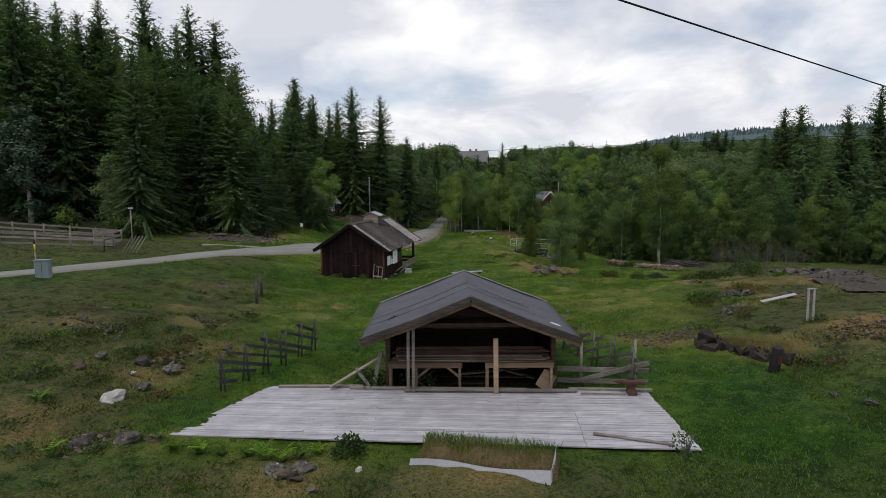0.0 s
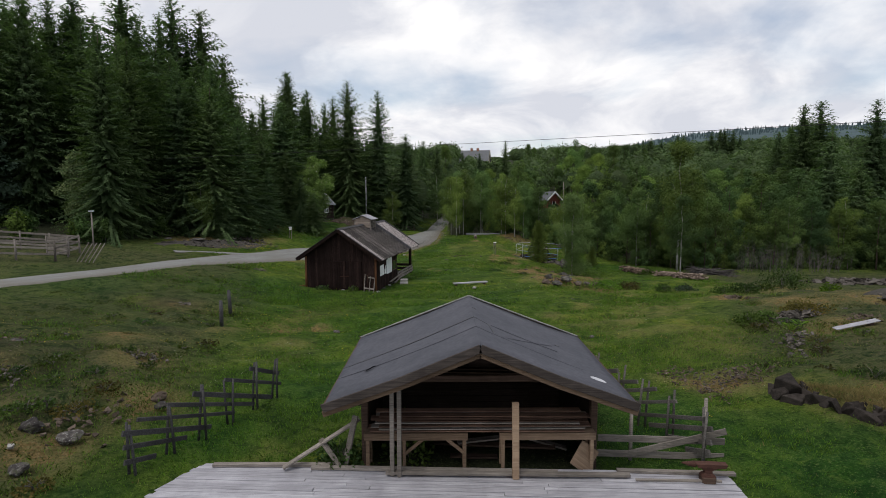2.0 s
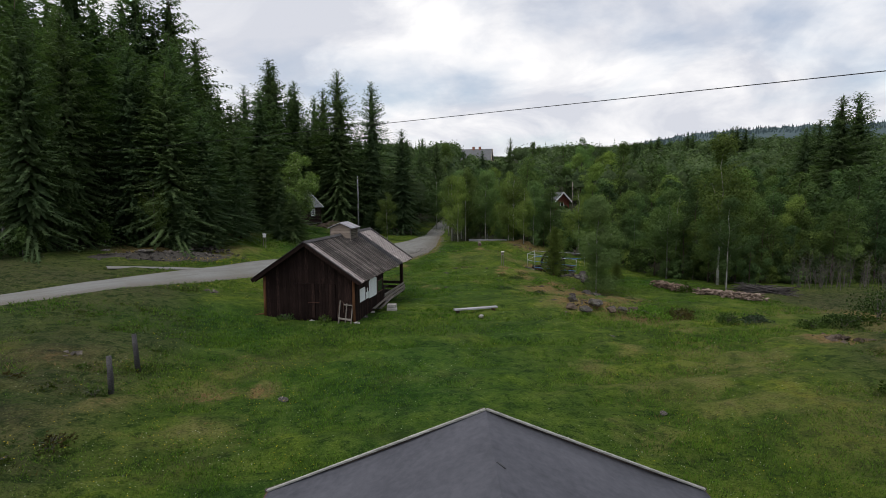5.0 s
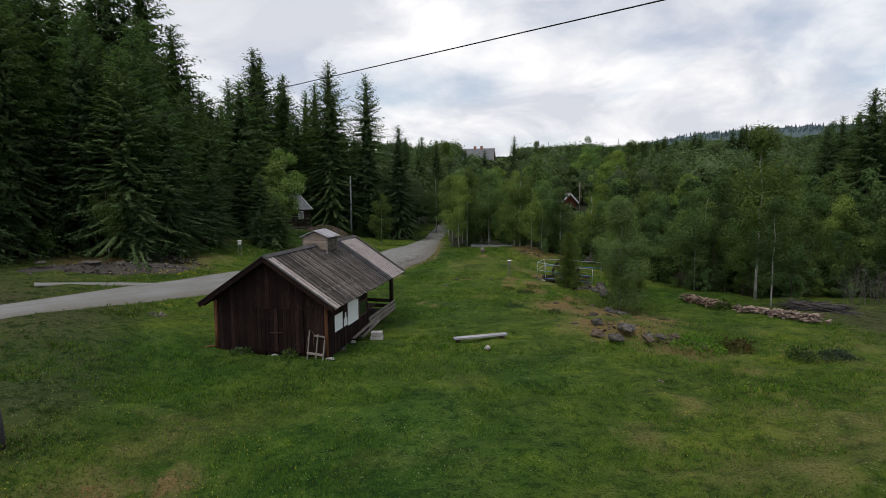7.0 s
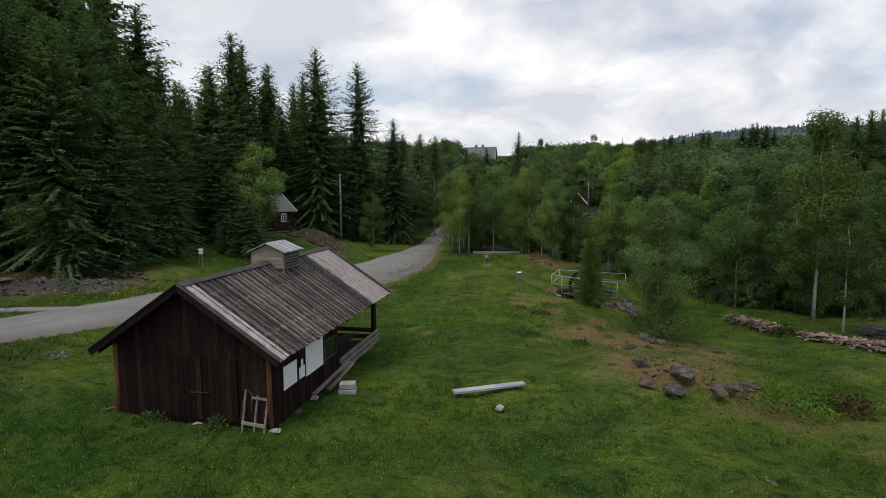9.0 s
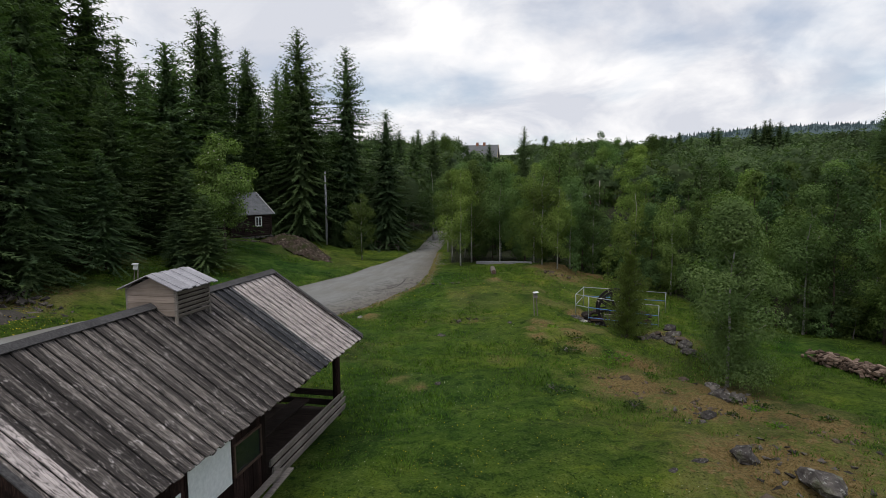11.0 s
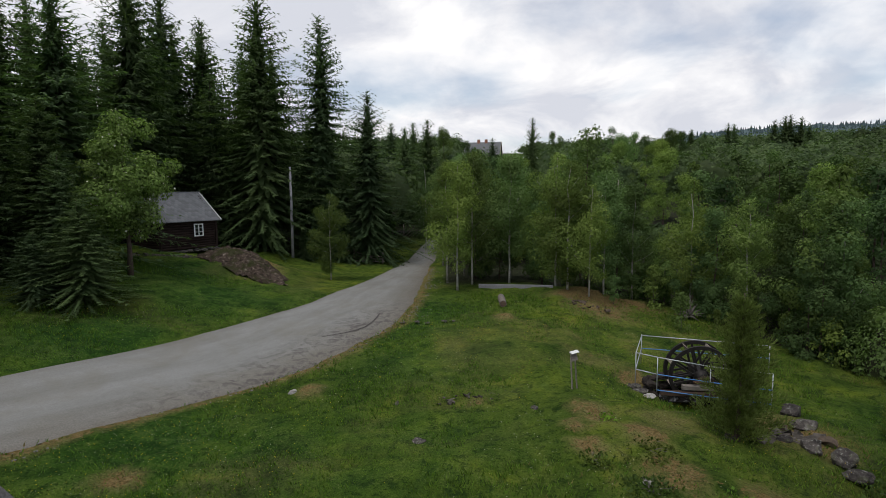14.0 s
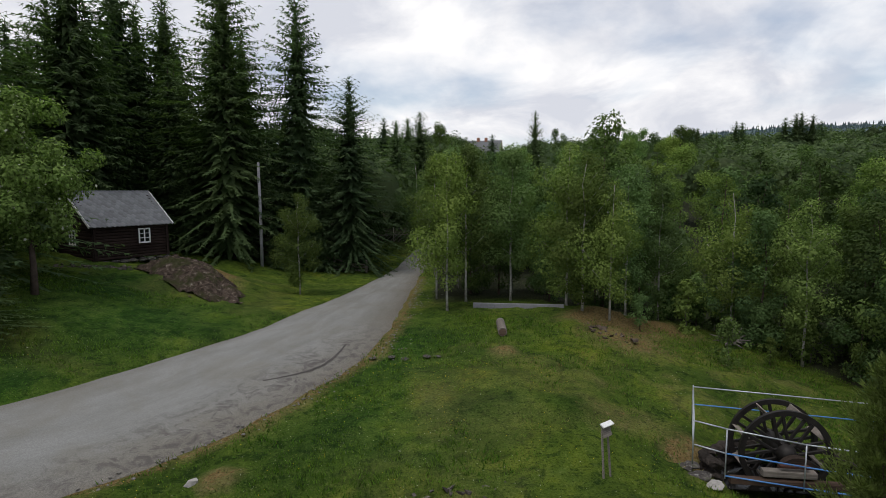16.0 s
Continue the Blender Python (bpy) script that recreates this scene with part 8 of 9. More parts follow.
def turf():
    t = thing("turf_roof_sample", "block of turf roof with grey dimpled sheet hanging from it", "turf block", pose(1.06, 12.72, 0.0, 0, 0, -15))
    L, W = 3.4, 0.95
    bm = bmesh.new()
    nx_, ny_ = 22, 9
    rows = []
    for j in range(ny_ + 1):
        row = []
        for k in range(nx_ + 1):
            x, y = -L / 2 + L * k / nx_, -W / 2 + W * j / ny_
            ed = min(j, ny_ - j, k, nx_ - k)
            z = 0.24 + 0.16 * (j / ny_) + 0.06 * k / nx_ + 0.07 * noise.noise(Vector((x * 2.2, y * 2.2, 5))) - (0.16 if ed == 0 else 0)
            row.append(bm.verts.new((x, y, z)))
        rows.append(row)
    for j in range(ny_):
        for k in range(nx_):
            bm.faces.new((rows[j][k], rows[j][k + 1], rows[j + 1][k + 1], rows[j + 1][k]))
    skirt = [rows[0][k] for k in range(nx_ + 1)] + [rows[j][nx_] for j in range(1, ny_ + 1)] + [rows[ny_][k] for k in range(nx_ - 1, -1, -1)] + [rows[j][0] for j in range(ny_ - 1, 0, -1)]
    low = [bm.verts.new((v.co.x, v.co.y, -0.1)) for v in skirt]
    for k in range(len(skirt)):
        bm.faces.new((skirt[k], low[k], low[(k + 1) % len(skirt)], skirt[(k + 1) % len(skirt)]))
    part("peat", bm, M_TURF, t, "dark peat block", True)
    # dimple sheet: hanging on the front, folded up at the end
    bm = bmesh.new()
    n, m = 110, 16
    grid = []
    for j in range(m + 1):
        row = []
        for k in range(n + 1):
            u, w_ = k / n, j / m
            x = -L / 2 - 0.1 + (L + 0.2) * u
            y = -W / 2 - 0.05 - 0.2 * w_ + 0.04 * math.sin(u * 9)
            z = (0.24 + 0.12 * u) * (1 - w_) - 0.04 * w_ + 0.03 * math.sin(u * 7) * (1 - w_)
            if u > 0.93:
                g = (u - 0.93) / 0.07
                x -= 0.18 * g
                y += g * 0.75 * (1 - w_ * 0.3)
                z += 0.26 * g
            bump = 0.013 if (k + (j % 2)) % 2 else -0.006
            row.append(bm.verts.new((x, y - bump, z + bump)))
        grid.append(row)
    for j in range(m):
        for k in range(n):
            bm.faces.new((grid[j][k], grid[j + 1][k], grid[j + 1][k + 1], grid[j][k + 1]))
    part("dimple_sheet", bm, M_MESH, t, "grey dimpled plastic sheet")
    return t


turf()


def blades(points, h, wd, rs, lean=0.35):
    n = len(points)
    a = rs.uniform(0, 6.28, n)
    hh = h * rs.uniform(0.5, 1.3, n)
    d = np.stack([np.cos(a) * lean * hh, np.sin(a) * lean * hh, hh], axis=1)
    return slivers(points, points + d, np.full(n, wd) * rs.uniform(0.7, 1.3, n), np.stack([-np.sin(a) + rs.normal(0, .4, n), np.cos(a), rs.normal(0, 0.3, n)], axis=1))


rs = np.random.RandomState(77)
# grass on the turf block
n = 5000
c7, s7 = math.cos(radians(-15)), math.sin(radians(-15))
lx, ly = rs.uniform(-1.66, 1.64, n), rs.uniform(-0.45, 0.47, n)
pts = np.stack([1.06 + lx * c7 - ly * s7, 12.72 + lx * s7 + ly * c7, 0.21 + 0.16 * (ly + 0.47) / 0.95 + 0.018 * (lx + 1.65)], axis=1)
pts = pts[np.argsort(-ly + rs.normal(0, 0.2, n))]
v, q = blades(pts, 0.09, 0.014, rs, 0.5)
single("turf_grass", bulk("turf_grass", v, q, M_STRAW), "dry grass growing on the turf block", "grass", kind="stuff")
v, q = blades(pts[:2200] + rs.normal(0, 0.04, (2200, 3)) * np.array([1, 1, 0]) + np.array([0, 0.12, 0.02]), 0.18, 0.014, rs, 0.4)
single("turf_grass", bulk("turf_grass", v, q, M_GRASS), "green grass growing on the turf block", "grass", kind="stuff")


def fern(x, y, s, seed):
    rs = np.random.RandomState(seed)
    base, tip, wid, up = [], [], [], []
    for k in range(9):
        a = rs.uniform(0, 6.28)
        L = s * rs.uniform(0.7, 1.1)
        for u in np.linspace(0.1, 1, 11):
            p = np.array([math.cos(a) * L * u * 0.6, math.sin(a) * L * u * 0.6, L * (1.0 * u - 0.5 * u * u)])
            for sg in (-1, 1):
                w = 0.28 * L * (1.08 - u)
                base.append(p)
                tip.append(p + np.array([-math.sin(a) * sg * w, math.cos(a) * sg * w, 0.02]))
                wid.append(0.08 * s + 0.01)
                up.append((0, 0, 1))
    v, q = diamonds(base, tip, wid, np.array(up, dtype=float))
    t = thing("fern", "bright green fern growing at the deck's edge", "fern", pose(x, y, gz(x, y)), group="ferns")
    piece("fronds", bulk("fronds", v, q, M_FERN), t)


for k, (x, y, s) in enumerate(((-6.9, 13.4, 0.5), (-6.2, 13.3, 0.6), (-5.6, 13.2, 0.45), (-4.9, 13.15, 0.55), (-4.4, 13.0, 0.7), (-4.0, 12.9, 0.6), (-3.6, 13.05, 0.55), (-3.2, 13.3, 0.4), (-7.6, 13.9, 0.4),
                               (17.2, 20.8, 0.7), (16.6, 18.5, 0.7), (17.8, 17.6, 0.8), (14.8, 28, 0.6), (15.4, 28.4, 0.6), (-9.6, 12.8, 0.6), (-11.6, 15.2, 0.6), (-12.6, 14.2, 0.7))):
    fern(x, y, s, 300 + k)


def bushy(name, label, x, y, r, h, count, size, material, seed):
    """A low bush: leaves round many short stems."""
    rs = np.random.RandomState(seed)
    t = thing(name, label, "bush", pose(x, y, gz(x, y)))
    v, f = [], []
    for k in range(12):
        a, e = rs.uniform(0, 6.28), rs.uniform(0.3, 1)
        tube_into(v, f, [(0, 0, -0.05), (math.cos(a) * r * 0.4 * e, math.sin(a) * r * 0.4 * e, h * 0.6), (math.cos(a) * r * 0.8 * e, math.sin(a) * r * 0.8 * e, h * 0.9)], [0.012, 0.009, 0.004], 4)
    tagged(piece("stem_tangle", mesh_of("stem_tangle", v, f, M_DEAD), t), kind="stuff")
    g = rs.normal(0, 1, (count, 3))
    g /= np.linalg.norm(g, axis=1, keepdims=True)
    g[:, 2] = np.abs(g[:, 2])
    lob = 1 + 0.25 * np.sin(g[:, 0] * 4 + seed) * np.cos(g[:, 1] * 5)
    p = g * np.array([r, r, h]) * (lob * rs.uniform(0.55, 1.05, count))[:, None]
    d = rs.normal(0, 1, (count, 3)) + g
    d /= np.linalg.norm(d, axis=1, keepdims=True)
    s = size * rs.uniform(0.6, 1.3, count)
    v, q = diamonds(p, p + d * s[:, None], s * 0.7, rs.normal(0, 1, (count, 3)))
    piece("foliage", bulk("foliage", v, q, material), t)


bushy("leafy_bush", "dark green leafy bush at the front edge of the deck", -2.4, 13.35, 0.42, 0.42, 500, 0.1, M_SHRUB, 1)
bushy("leafy_bush", "dark green nettles under the shed's corner", -2.5, 18.1, 0.6, 0.6, 600, 0.12, M_SHRUB, 2)
bushy("leafy_bush", "dark green nettles under the work bench", -0.9, 18.5, 0.7, 0.5, 500, 0.12, M_SHRUB, 3)
bushy("leafy_bush", "thin sapling beside the deck", 6.0, 13.0, 0.35, 0.65, 90, 0.1, M_BIRCH, 4)
for k, (x, y, r, h) in enumerate(((7.0, 63.9, 1.0, 0.3), (6.1, 65.9, 0.7, 0.25), (5.3, 63.2, 0.6, 0.15), (13.2, 62.2, 0.9, 0.5), (8.5, 60.9, 0.8, 0.3), (4.9, 56.2, 0.7, 0.3), (6.4, 61.6, 0.7, 0.25))):
    bushy("low_juniper", "low dark green juniper on thin soil", x, y, r, h * 0.8, int(420 * r), 0.11, (M_BILBERRY, M_FERN, M_SHRUB)[k % 3], 20 + k)
bushy("leafy_bush", "small weeds at the foot of the cabin wall", -8.7, 44.2, 0.5, 0.35, 250, 0.1, M_SHRUB, 50)
bushy("leafy_bush", "small weeds beside the cabin door", -6.4, 43.7, 0.4, 0.4, 250, 0.1, M_SHRUB, 51)

# ---- barrel, posts and planks on the right ----
t = thing("iron_tank", "black iron tube standing on end with an opening", "tank", pose(11.12, 17.95, gz(11.12, 17.95), 6, 4, 0) @ Matrix.Diagonal((0.62, 0.62, 0.66, 1)))
v, f = [], []
n = 24
for z, r in ((-0.1, 0.27), (1.25, 0.27), (1.33, 0.24), (1.33, 0.19), (0.1, 0.19)):
    for k in range(n):
        a = 2 * math.pi * k / n
        v.append((math.cos(a) * r, math.sin(a) * r, z))
for j in range(4):
    for k in range(n):
        f.append((j * n + k, j * n + (k + 1) % n, (j + 1) * n + (k + 1) % n, (j + 1) * n + k))
piece("shell", mesh_of("shell", v, f, M_IRON, True), t)
part("hatch", bar((0.06, -0.275, 0.45), (0.06, -0.275, 0.95), 0.2, 0.02, (0, -1, 0)), M_RUST, t, "rusty opening")
t = thing("gate_posts", "pair of pale grey posts with a crosspiece", "posts", pose(15.25, 22.4, gz(15.25, 22.4)))
for x in (-0.1, 0.14):
    part("post", bar((x, 0, -0.1), (x - 0.02, 0, 1.35), 0.07, 0.07), M_DECK, t)
part("crosspiece", bar((-0.16, 0, 1.36), (0.2, 0, 1.37), 0.1, 0.04), M_DECK, t)
t = thing("propped_plank", "wide pale plank propped on a block", "plank")
part("plank", bar((15.9, 27.0, gz(15.9, 27.0) + 0.03), (17.4, 26.7, gz(17.4, 26.7) + 0.3), 0.4, 0.03), M_DECK, t)
part("prop", bar((17.15, 26.75, gz(17.15, 26.75) - 0.1), (17.15, 26.75, gz(17.15, 26.75) + 0.23), 0.2, 0.2), M_BROWN, t)

# ---- stones ----
STONES = [stone_mesh("stone", 400 + k, M_STONE, (0.55, 0.7, 0.5, 0.6, 0.8, 0.45)[k]) for k in range(6)]
REDS = [stone_mesh("stone", 420 + k, M_REDSTONE, (0.5, 0.7, 0.6, 0.4)[k]) for k in range(4)]
PALES = [stone_mesh("stone", 440 + k, M_PALESTONE, 0.6) for k in range(2)]


def stone(x, y, s, me, label, turn=0.0, tall=1.0, group="", name="boulder", lift=0.0):
    return single(name, me, label, "stone", pose(x, y, gz(x, y) - 0.14 * s + lift, 5 * math.sin(x * 9), 5 * math.cos(y * 7), turn) @ Matrix.Diagonal((s, s * 0.78, s * 0.7 * tall, 1)), group)


for x, y, s, me, lab in ((-9.95, 15.9, 1.15, PALES[0], "pale whitish boulder in the grass"), (-10.5, 18.7, 1.0, STONES[0], "dark lichened boulder"), (-10.3, 17.7, 0.35, PALES[1], "small pale stone"),
                         (-9.4, 18.5, 0.8, STONES[1], "grey boulder in dry grass"), (-9.6, 17.0, 0.7, STONES[2], "flat grey stone"), (-8.6, 21.3, 0.8, REDS[0], "brownish boulder by the fence"), (-8.3, 20.8, 0.6, STONES[3], "grey stone by the fence"),
                         (-11.9, 18.6, 0.6, STONES[4], "dark stone"), (-5.4, 32.6, 0.5, STONES[1], "small grey stone in the lush grass"), (-12.1, 26.6, 0.45, REDS[1], "reddish stone"), (-14.5, 25.8, 0.55, STONES[5], "grey stone on the bank"),
                         (8.8, 50.4, 1.25, STONES[0], "large grey boulder on bare ground"), (9.85, 48.8, 1.7, STONES[5], "flat grey rock slab"), (8.75, 47.1, 1.3, STONES[2], "large grey slab of rock"), (8.1, 47.9, 1.1, REDS[2], "brown flat rock"), (7.4, 50.1, 0.65, STONES[1], "dark stone at the bare ground"), (10.3, 46.9, 1.0, REDS[0], "brown flat rock"), (11.2, 47.5, 0.8, STONES[3], "grey stone"),
                         (9.6, 54.2, 0.9, STONES[3], "grey boulder"), (6.6, 49.6, 0.6, STONES[4], "grey stone at the bare patch's edge"), (10.6, 47.6, 0.8, STONES[5], "grey slab"), (2.33, 45.6, 0.6, PALES[0], "flat pale stone"),
                         (11.4, 57.0, 1.5, STONES[0], "pale grey slab above the gully"), (12.1, 57.3, 1.0, STONES[5], "flat boulder above the gully"), (8.05, 58.0, 0.8, REDS[2], "brown stone on bare ground"), (10.8, 58.9, 0.7, REDS[1], "brown stone under the birch"), (12.6, 64.9, 1.3, STONES[0], "grey boulder below the wheel pit"), (13.15, 64.3, 1.25, STONES[4], "grey boulder below the wheel pit"), (13.5, 65.5, 0.9, REDS[0], "brown boulder below the wheel pit"), (12.9, 63.3, 1.15, STONES[5], "grey boulder below the wheel pit"), (13.6, 66.7, 1.3, STONES[2], "grey boulder below the wheel pit"), (13.9, 68.0, 1.35, STONES[0], "square grey block below the wheel pit"), (12.0, 65.3, 0.8, STONES[5], "grey boulder below the wheel pit"), (8.5, 40.6, 0.5, STONES[1], "small grey stone"), (11.9, 58.6, 0.8, STONES[1], "grey boulder above the gully"), (8.0, 58.2, 0.6, REDS[0], "reddish stone"),
                         (12.5, 66.3, 0.8, REDS[1], "brown stone by the pit"), (0.3, 57.2, 0.4, STONES[2], "low stone in the grass"), (0.35, 64.15, 0.55, STONES[3], "low grey stone"), (7.2, 31.0, 0.35, STONES[1], "small stone"),
                         (13.6, 14.2, 0.55, REDS[2], "brownish stone in the grass"), (14.9, 17.0, 0.5, REDS[0], "reddish stone"), (-4.15, 12.62, 0.8, STONES[5], "grey slab beside the ferns"), (-3.45, 12.6, 0.85, STONES[3], "grey rock ridge beside the ferns"), (-3.8, 12.3, 0.6, REDS[1], "brown stone"), (-9.35, 13.5, 1.0, STONES[5], "dark grey boulder in the heather"), (-8.3, 13.75, 1.15, STONES[2], "dark grey boulder in the heather"), (-7.7, 13.95, 0.7, REDS[1], "brown stone"), (-12.0, 17.6, 0.8, REDS[0], "brown boulder"), (-15.0, 24.0, 0.7, STONES[3], "grey stone on the bank"), (-13.2, 25.2, 0.55, REDS[3], "reddish stone on the bank"), (12.1, 15.0, 0.6, STONES[1], "grey stone in the grass"), (11.6, 15.7, 0.4, STONES[4], "small grey stone"), (-2.05, 12.5, 0.3, PALES[0], "small pale stone"),
                         (6.45, 62.0, 0.4, PALES[0], "small pale stone"), (4.2, 66.45, 0.5, STONES[4], "bluish grey stone"), (-4.5, 67.95, 0.5, PALES[1], "flat pale stone at the verge"), (-3.65, 68.0, 0.5, PALES[0], "flat pale stone at the verge")):
    stone(x, y, s * 0.8, me, lab + " lying on the meadow", (x * 57 + y * 31) % 360, 1.25, lift=0.12 if s == 1.15 else (0.14 * s if y > 45 else 0.02))


def block_mesh(name, seed, material, n=16):
    """Angular broken rock that fills a 1 m cube, its base at z = 0."""
    rng = random.Random(seed)
    bm = bmesh.new()
    for k in range(n):
        c = [rng.choice((-1, 1)) * rng.uniform(0.55, 1.0) for _ in range(3)]
        c[rng.randrange(3)] *= rng.uniform(0.3, 1.0)
        bm.verts.new((c[0] / 2, c[1] / 2, c[2] / 2 + 0.5))
    bmesh.ops.convex_hull(bm, input=bm.verts)
    bmesh.ops.delete(bm, geom=[v for v in bm.verts if not v.link_faces], context="VERTS")
    bmesh.ops.bevel(bm, geom=list(bm.edges), offset=0.03, segments=1, affect="EDGES")
    me = bpy.data.meshes.new(name)
    bm.to_mesh(me)
    bm.free()
    me.materials.append(material)
    return me


# dark outcrop beside the tank: one big block, then a low ledge
BLOCKS = [block_mesh("outcrop_rock", 600 + k, M_DARKROCK, 10) for k in range(5)]
rng = random.Random(31)
for k in range(26):
    f = (k // 2) / 12
    big = 1.0 if f < 0.2 else 0.62
    x, y = 10.52 + 1.42 * f + rng.uniform(-0.16, 0.14), 21.55 - 2.95 * f + rng.uniform(-0.16, 0.16)
    a, h = rng.uniform(0.35, 0.7) * (0.7 + 0.5 * big), rng.uniform(0.4, 0.75) * (0.35 + 0.65 * big)
    single("outcrop_rock", BLOCKS[k % 5], "dark angular rock of the outcrop", "rock", pose(x, y, gz(x - 0.35, y - 0.15) - 0.12, rng.uniform(-24, 24), rng.uniform(-24, 24), rng.uniform(0, 360)) @ Matrix.Diagonal((a, a * rng.uniform(0.6, 1.0), h, 1)), "dark outcrop")
single("outcrop_rock", BLOCKS[2], "large dark block of the outcrop", "rock", pose(10.8, 21.45, gz(10.3, 21.3) - 0.1, 3, -4, 25) @ Matrix.Diagonal((1.2, 0.95, 0.88, 1)), "dark outcrop")
# bare bedrock on the bank before the cottage


M_BEDROCK = Mat("mossy_bedrock", 0.92)
rock = M_BEDROCK.noise(3.2, 9, 0.78, None, 0.6)
moss = M_BEDROCK.ramp(M_BEDROCK.noise(0.9, 6, 0.7), [(0.5, 0.0), (0.6, 0.8)])
M_BEDROCK.colour(M_BEDROCK.mix(moss, M_BEDROCK.ramp(rock, [(0.36, (0.012, 0.010, 0.009)), (0.5, (0.062, 0.046, 0.036)), (0.58, (0.11, 0.085, 0.068)), (0.66, (0.27, 0.235, 0.21))]), (0.035, 0.042, 0.014)))
M_BEDROCK.bump(rock, 1.0, 0.12)
M_BEDROCK = M_BEDROCK.m


def bedrock(x0, y0, rx_, ry_, turn):
    n = 34
    v, f, keep = [], [], {}
    for j in range(n + 1):
        for k in range(n + 1):
            u, w = 2 * k / n - 1, 2 * j / n - 1
            edge = 1.0 + 0.28 * noise.noise(Vector((u * 2.5, w * 2.5, 4)))
            d = math.hypot(u, w) / edge
            if d > 1:
                continue
            a, b = u * rx_, w * ry_
            x = x0 + a * math.cos(turn) - b * math.sin(turn)
            y = y0 + a * math.sin(turn) + b * math.cos(turn)
            ridge_ = abs(noise.noise(Vector((x * 0.9, y * 0.5, 1)))) * 0.4 + 0.22 * abs(noise.noise(Vector((x * 3.1, y * 1.4, 7)))) + 0.1 * noise.noise(Vector((x * 7, y * 5, 3)))
            keep[(k, j)] = len(v)
            v.append((x, y, gz(x, y) + (0.16 + ridge_) * (1 - d ** 3) + 0.5 * max(0.0, 1 - d * d) - 0.06))
    for j in range(n):
        for k in range(n):
            c = [(k, j), (k + 1, j), (k + 1, j + 1), (k, j + 1)]
            if all(q in keep for q in c):
                f.append(tuple(keep[q] for q in c))
    single("bedrock", mesh_of("bedrock", v, f, M_BEDROCK), "rusty brown bedrock bulging from the grassy bank", "rock")


bedrock(-13.5, 87.3, 1.9, 4.3, 1.05)
BEDROCK_CHIPS = (-12.2, 86.4, 1.3, 2.2, 200, 0.24)


def chip(seed):
    """Corners and faces of one angular stone, 1 m across, lying centred."""
    rng = random.Random(seed)
    bm = bmesh.new()
    for k in range(11):
        bm.verts.new([rng.choice((-0.5, 0.5)) * rng.uniform(0.5, 1.0) for _ in range(3)])
    bmesh.ops.convex_hull(bm, input=bm.verts)
    bmesh.ops.delete(bm, geom=[v for v in bm.verts if not v.link_faces], context="VERTS")
    bm.verts.index_update()
    out = [v.co.copy() for v in bm.verts], [tuple(v.index for v in f.verts) for f in bm.faces]
    bm.free()
    return out


CHIPS = [chip(700 + k) for k in range(10)]


def rubble(name, label, x, y, rx_, ry_, n, size, mats, seed, turn=0.0, heap=0.0):
    """Loose small stones, joined, too many to count."""
    rs = np.random.RandomState(seed)
    verts, faces, base = [], [], 0
    for k in range(n):
        u, w = rs.normal(0, 0.45, 2)
        px = x + u * rx_ * math.cos(turn) - w * ry_ * math.sin(turn)
        py = y + u * rx_ * math.sin(turn) + w * ry_ * math.cos(turn)
        s = size * rs.uniform(0.4, 1.5)
        z = gz(px, py) - 0.12 * s + heap * max(0, 1 - (u * u + w * w)) * rs.uniform(0.2, 1)
        m = pose(px, py, z, *rs.uniform(-35, 35, 2), rs.uniform(0, 360)) @ Matrix.Diagonal((s, s * rs.uniform(0.5, 0.9), s * rs.uniform(0.2, 0.5), 1))
        tv_, tf_ = CHIPS[k % len(CHIPS)]
        for c in tv_:
            verts.append(m @ c)
        faces.extend(tuple(base + j for j in t_) for t_ in tf_)
        base = len(verts)
    single(name, mesh_of(name, verts, faces, mats), label, "rubble", kind="stuff")


M_RUBBLE = Mat("grey_rubble", 0.9)
M_RUBBLE.colour(M_RUBBLE.vary(M_RUBBLE.ramp(M_RUBBLE.noise(4, 6, 0.7), [(0.3, (0.036, 0.032, 0.028)), (0.7, (0.155, 0.138, 0.122))]), 0.5, 1.35, True))
M_RUBBLE = M_RUBBLE.m
M_BRUBBLE = Mat("brown_rubble", 0.9)
M_BRUBBLE.colour(M_BRUBBLE.vary(M_BRUBBLE.ramp(M_BRUBBLE.noise(4, 6, 0.7), [(0.3, (0.045, 0.034, 0.027)), (0.7, (0.155, 0.122, 0.096))]), 0.5, 1.35, True))
M_BRUBBLE = M_BRUBBLE.m
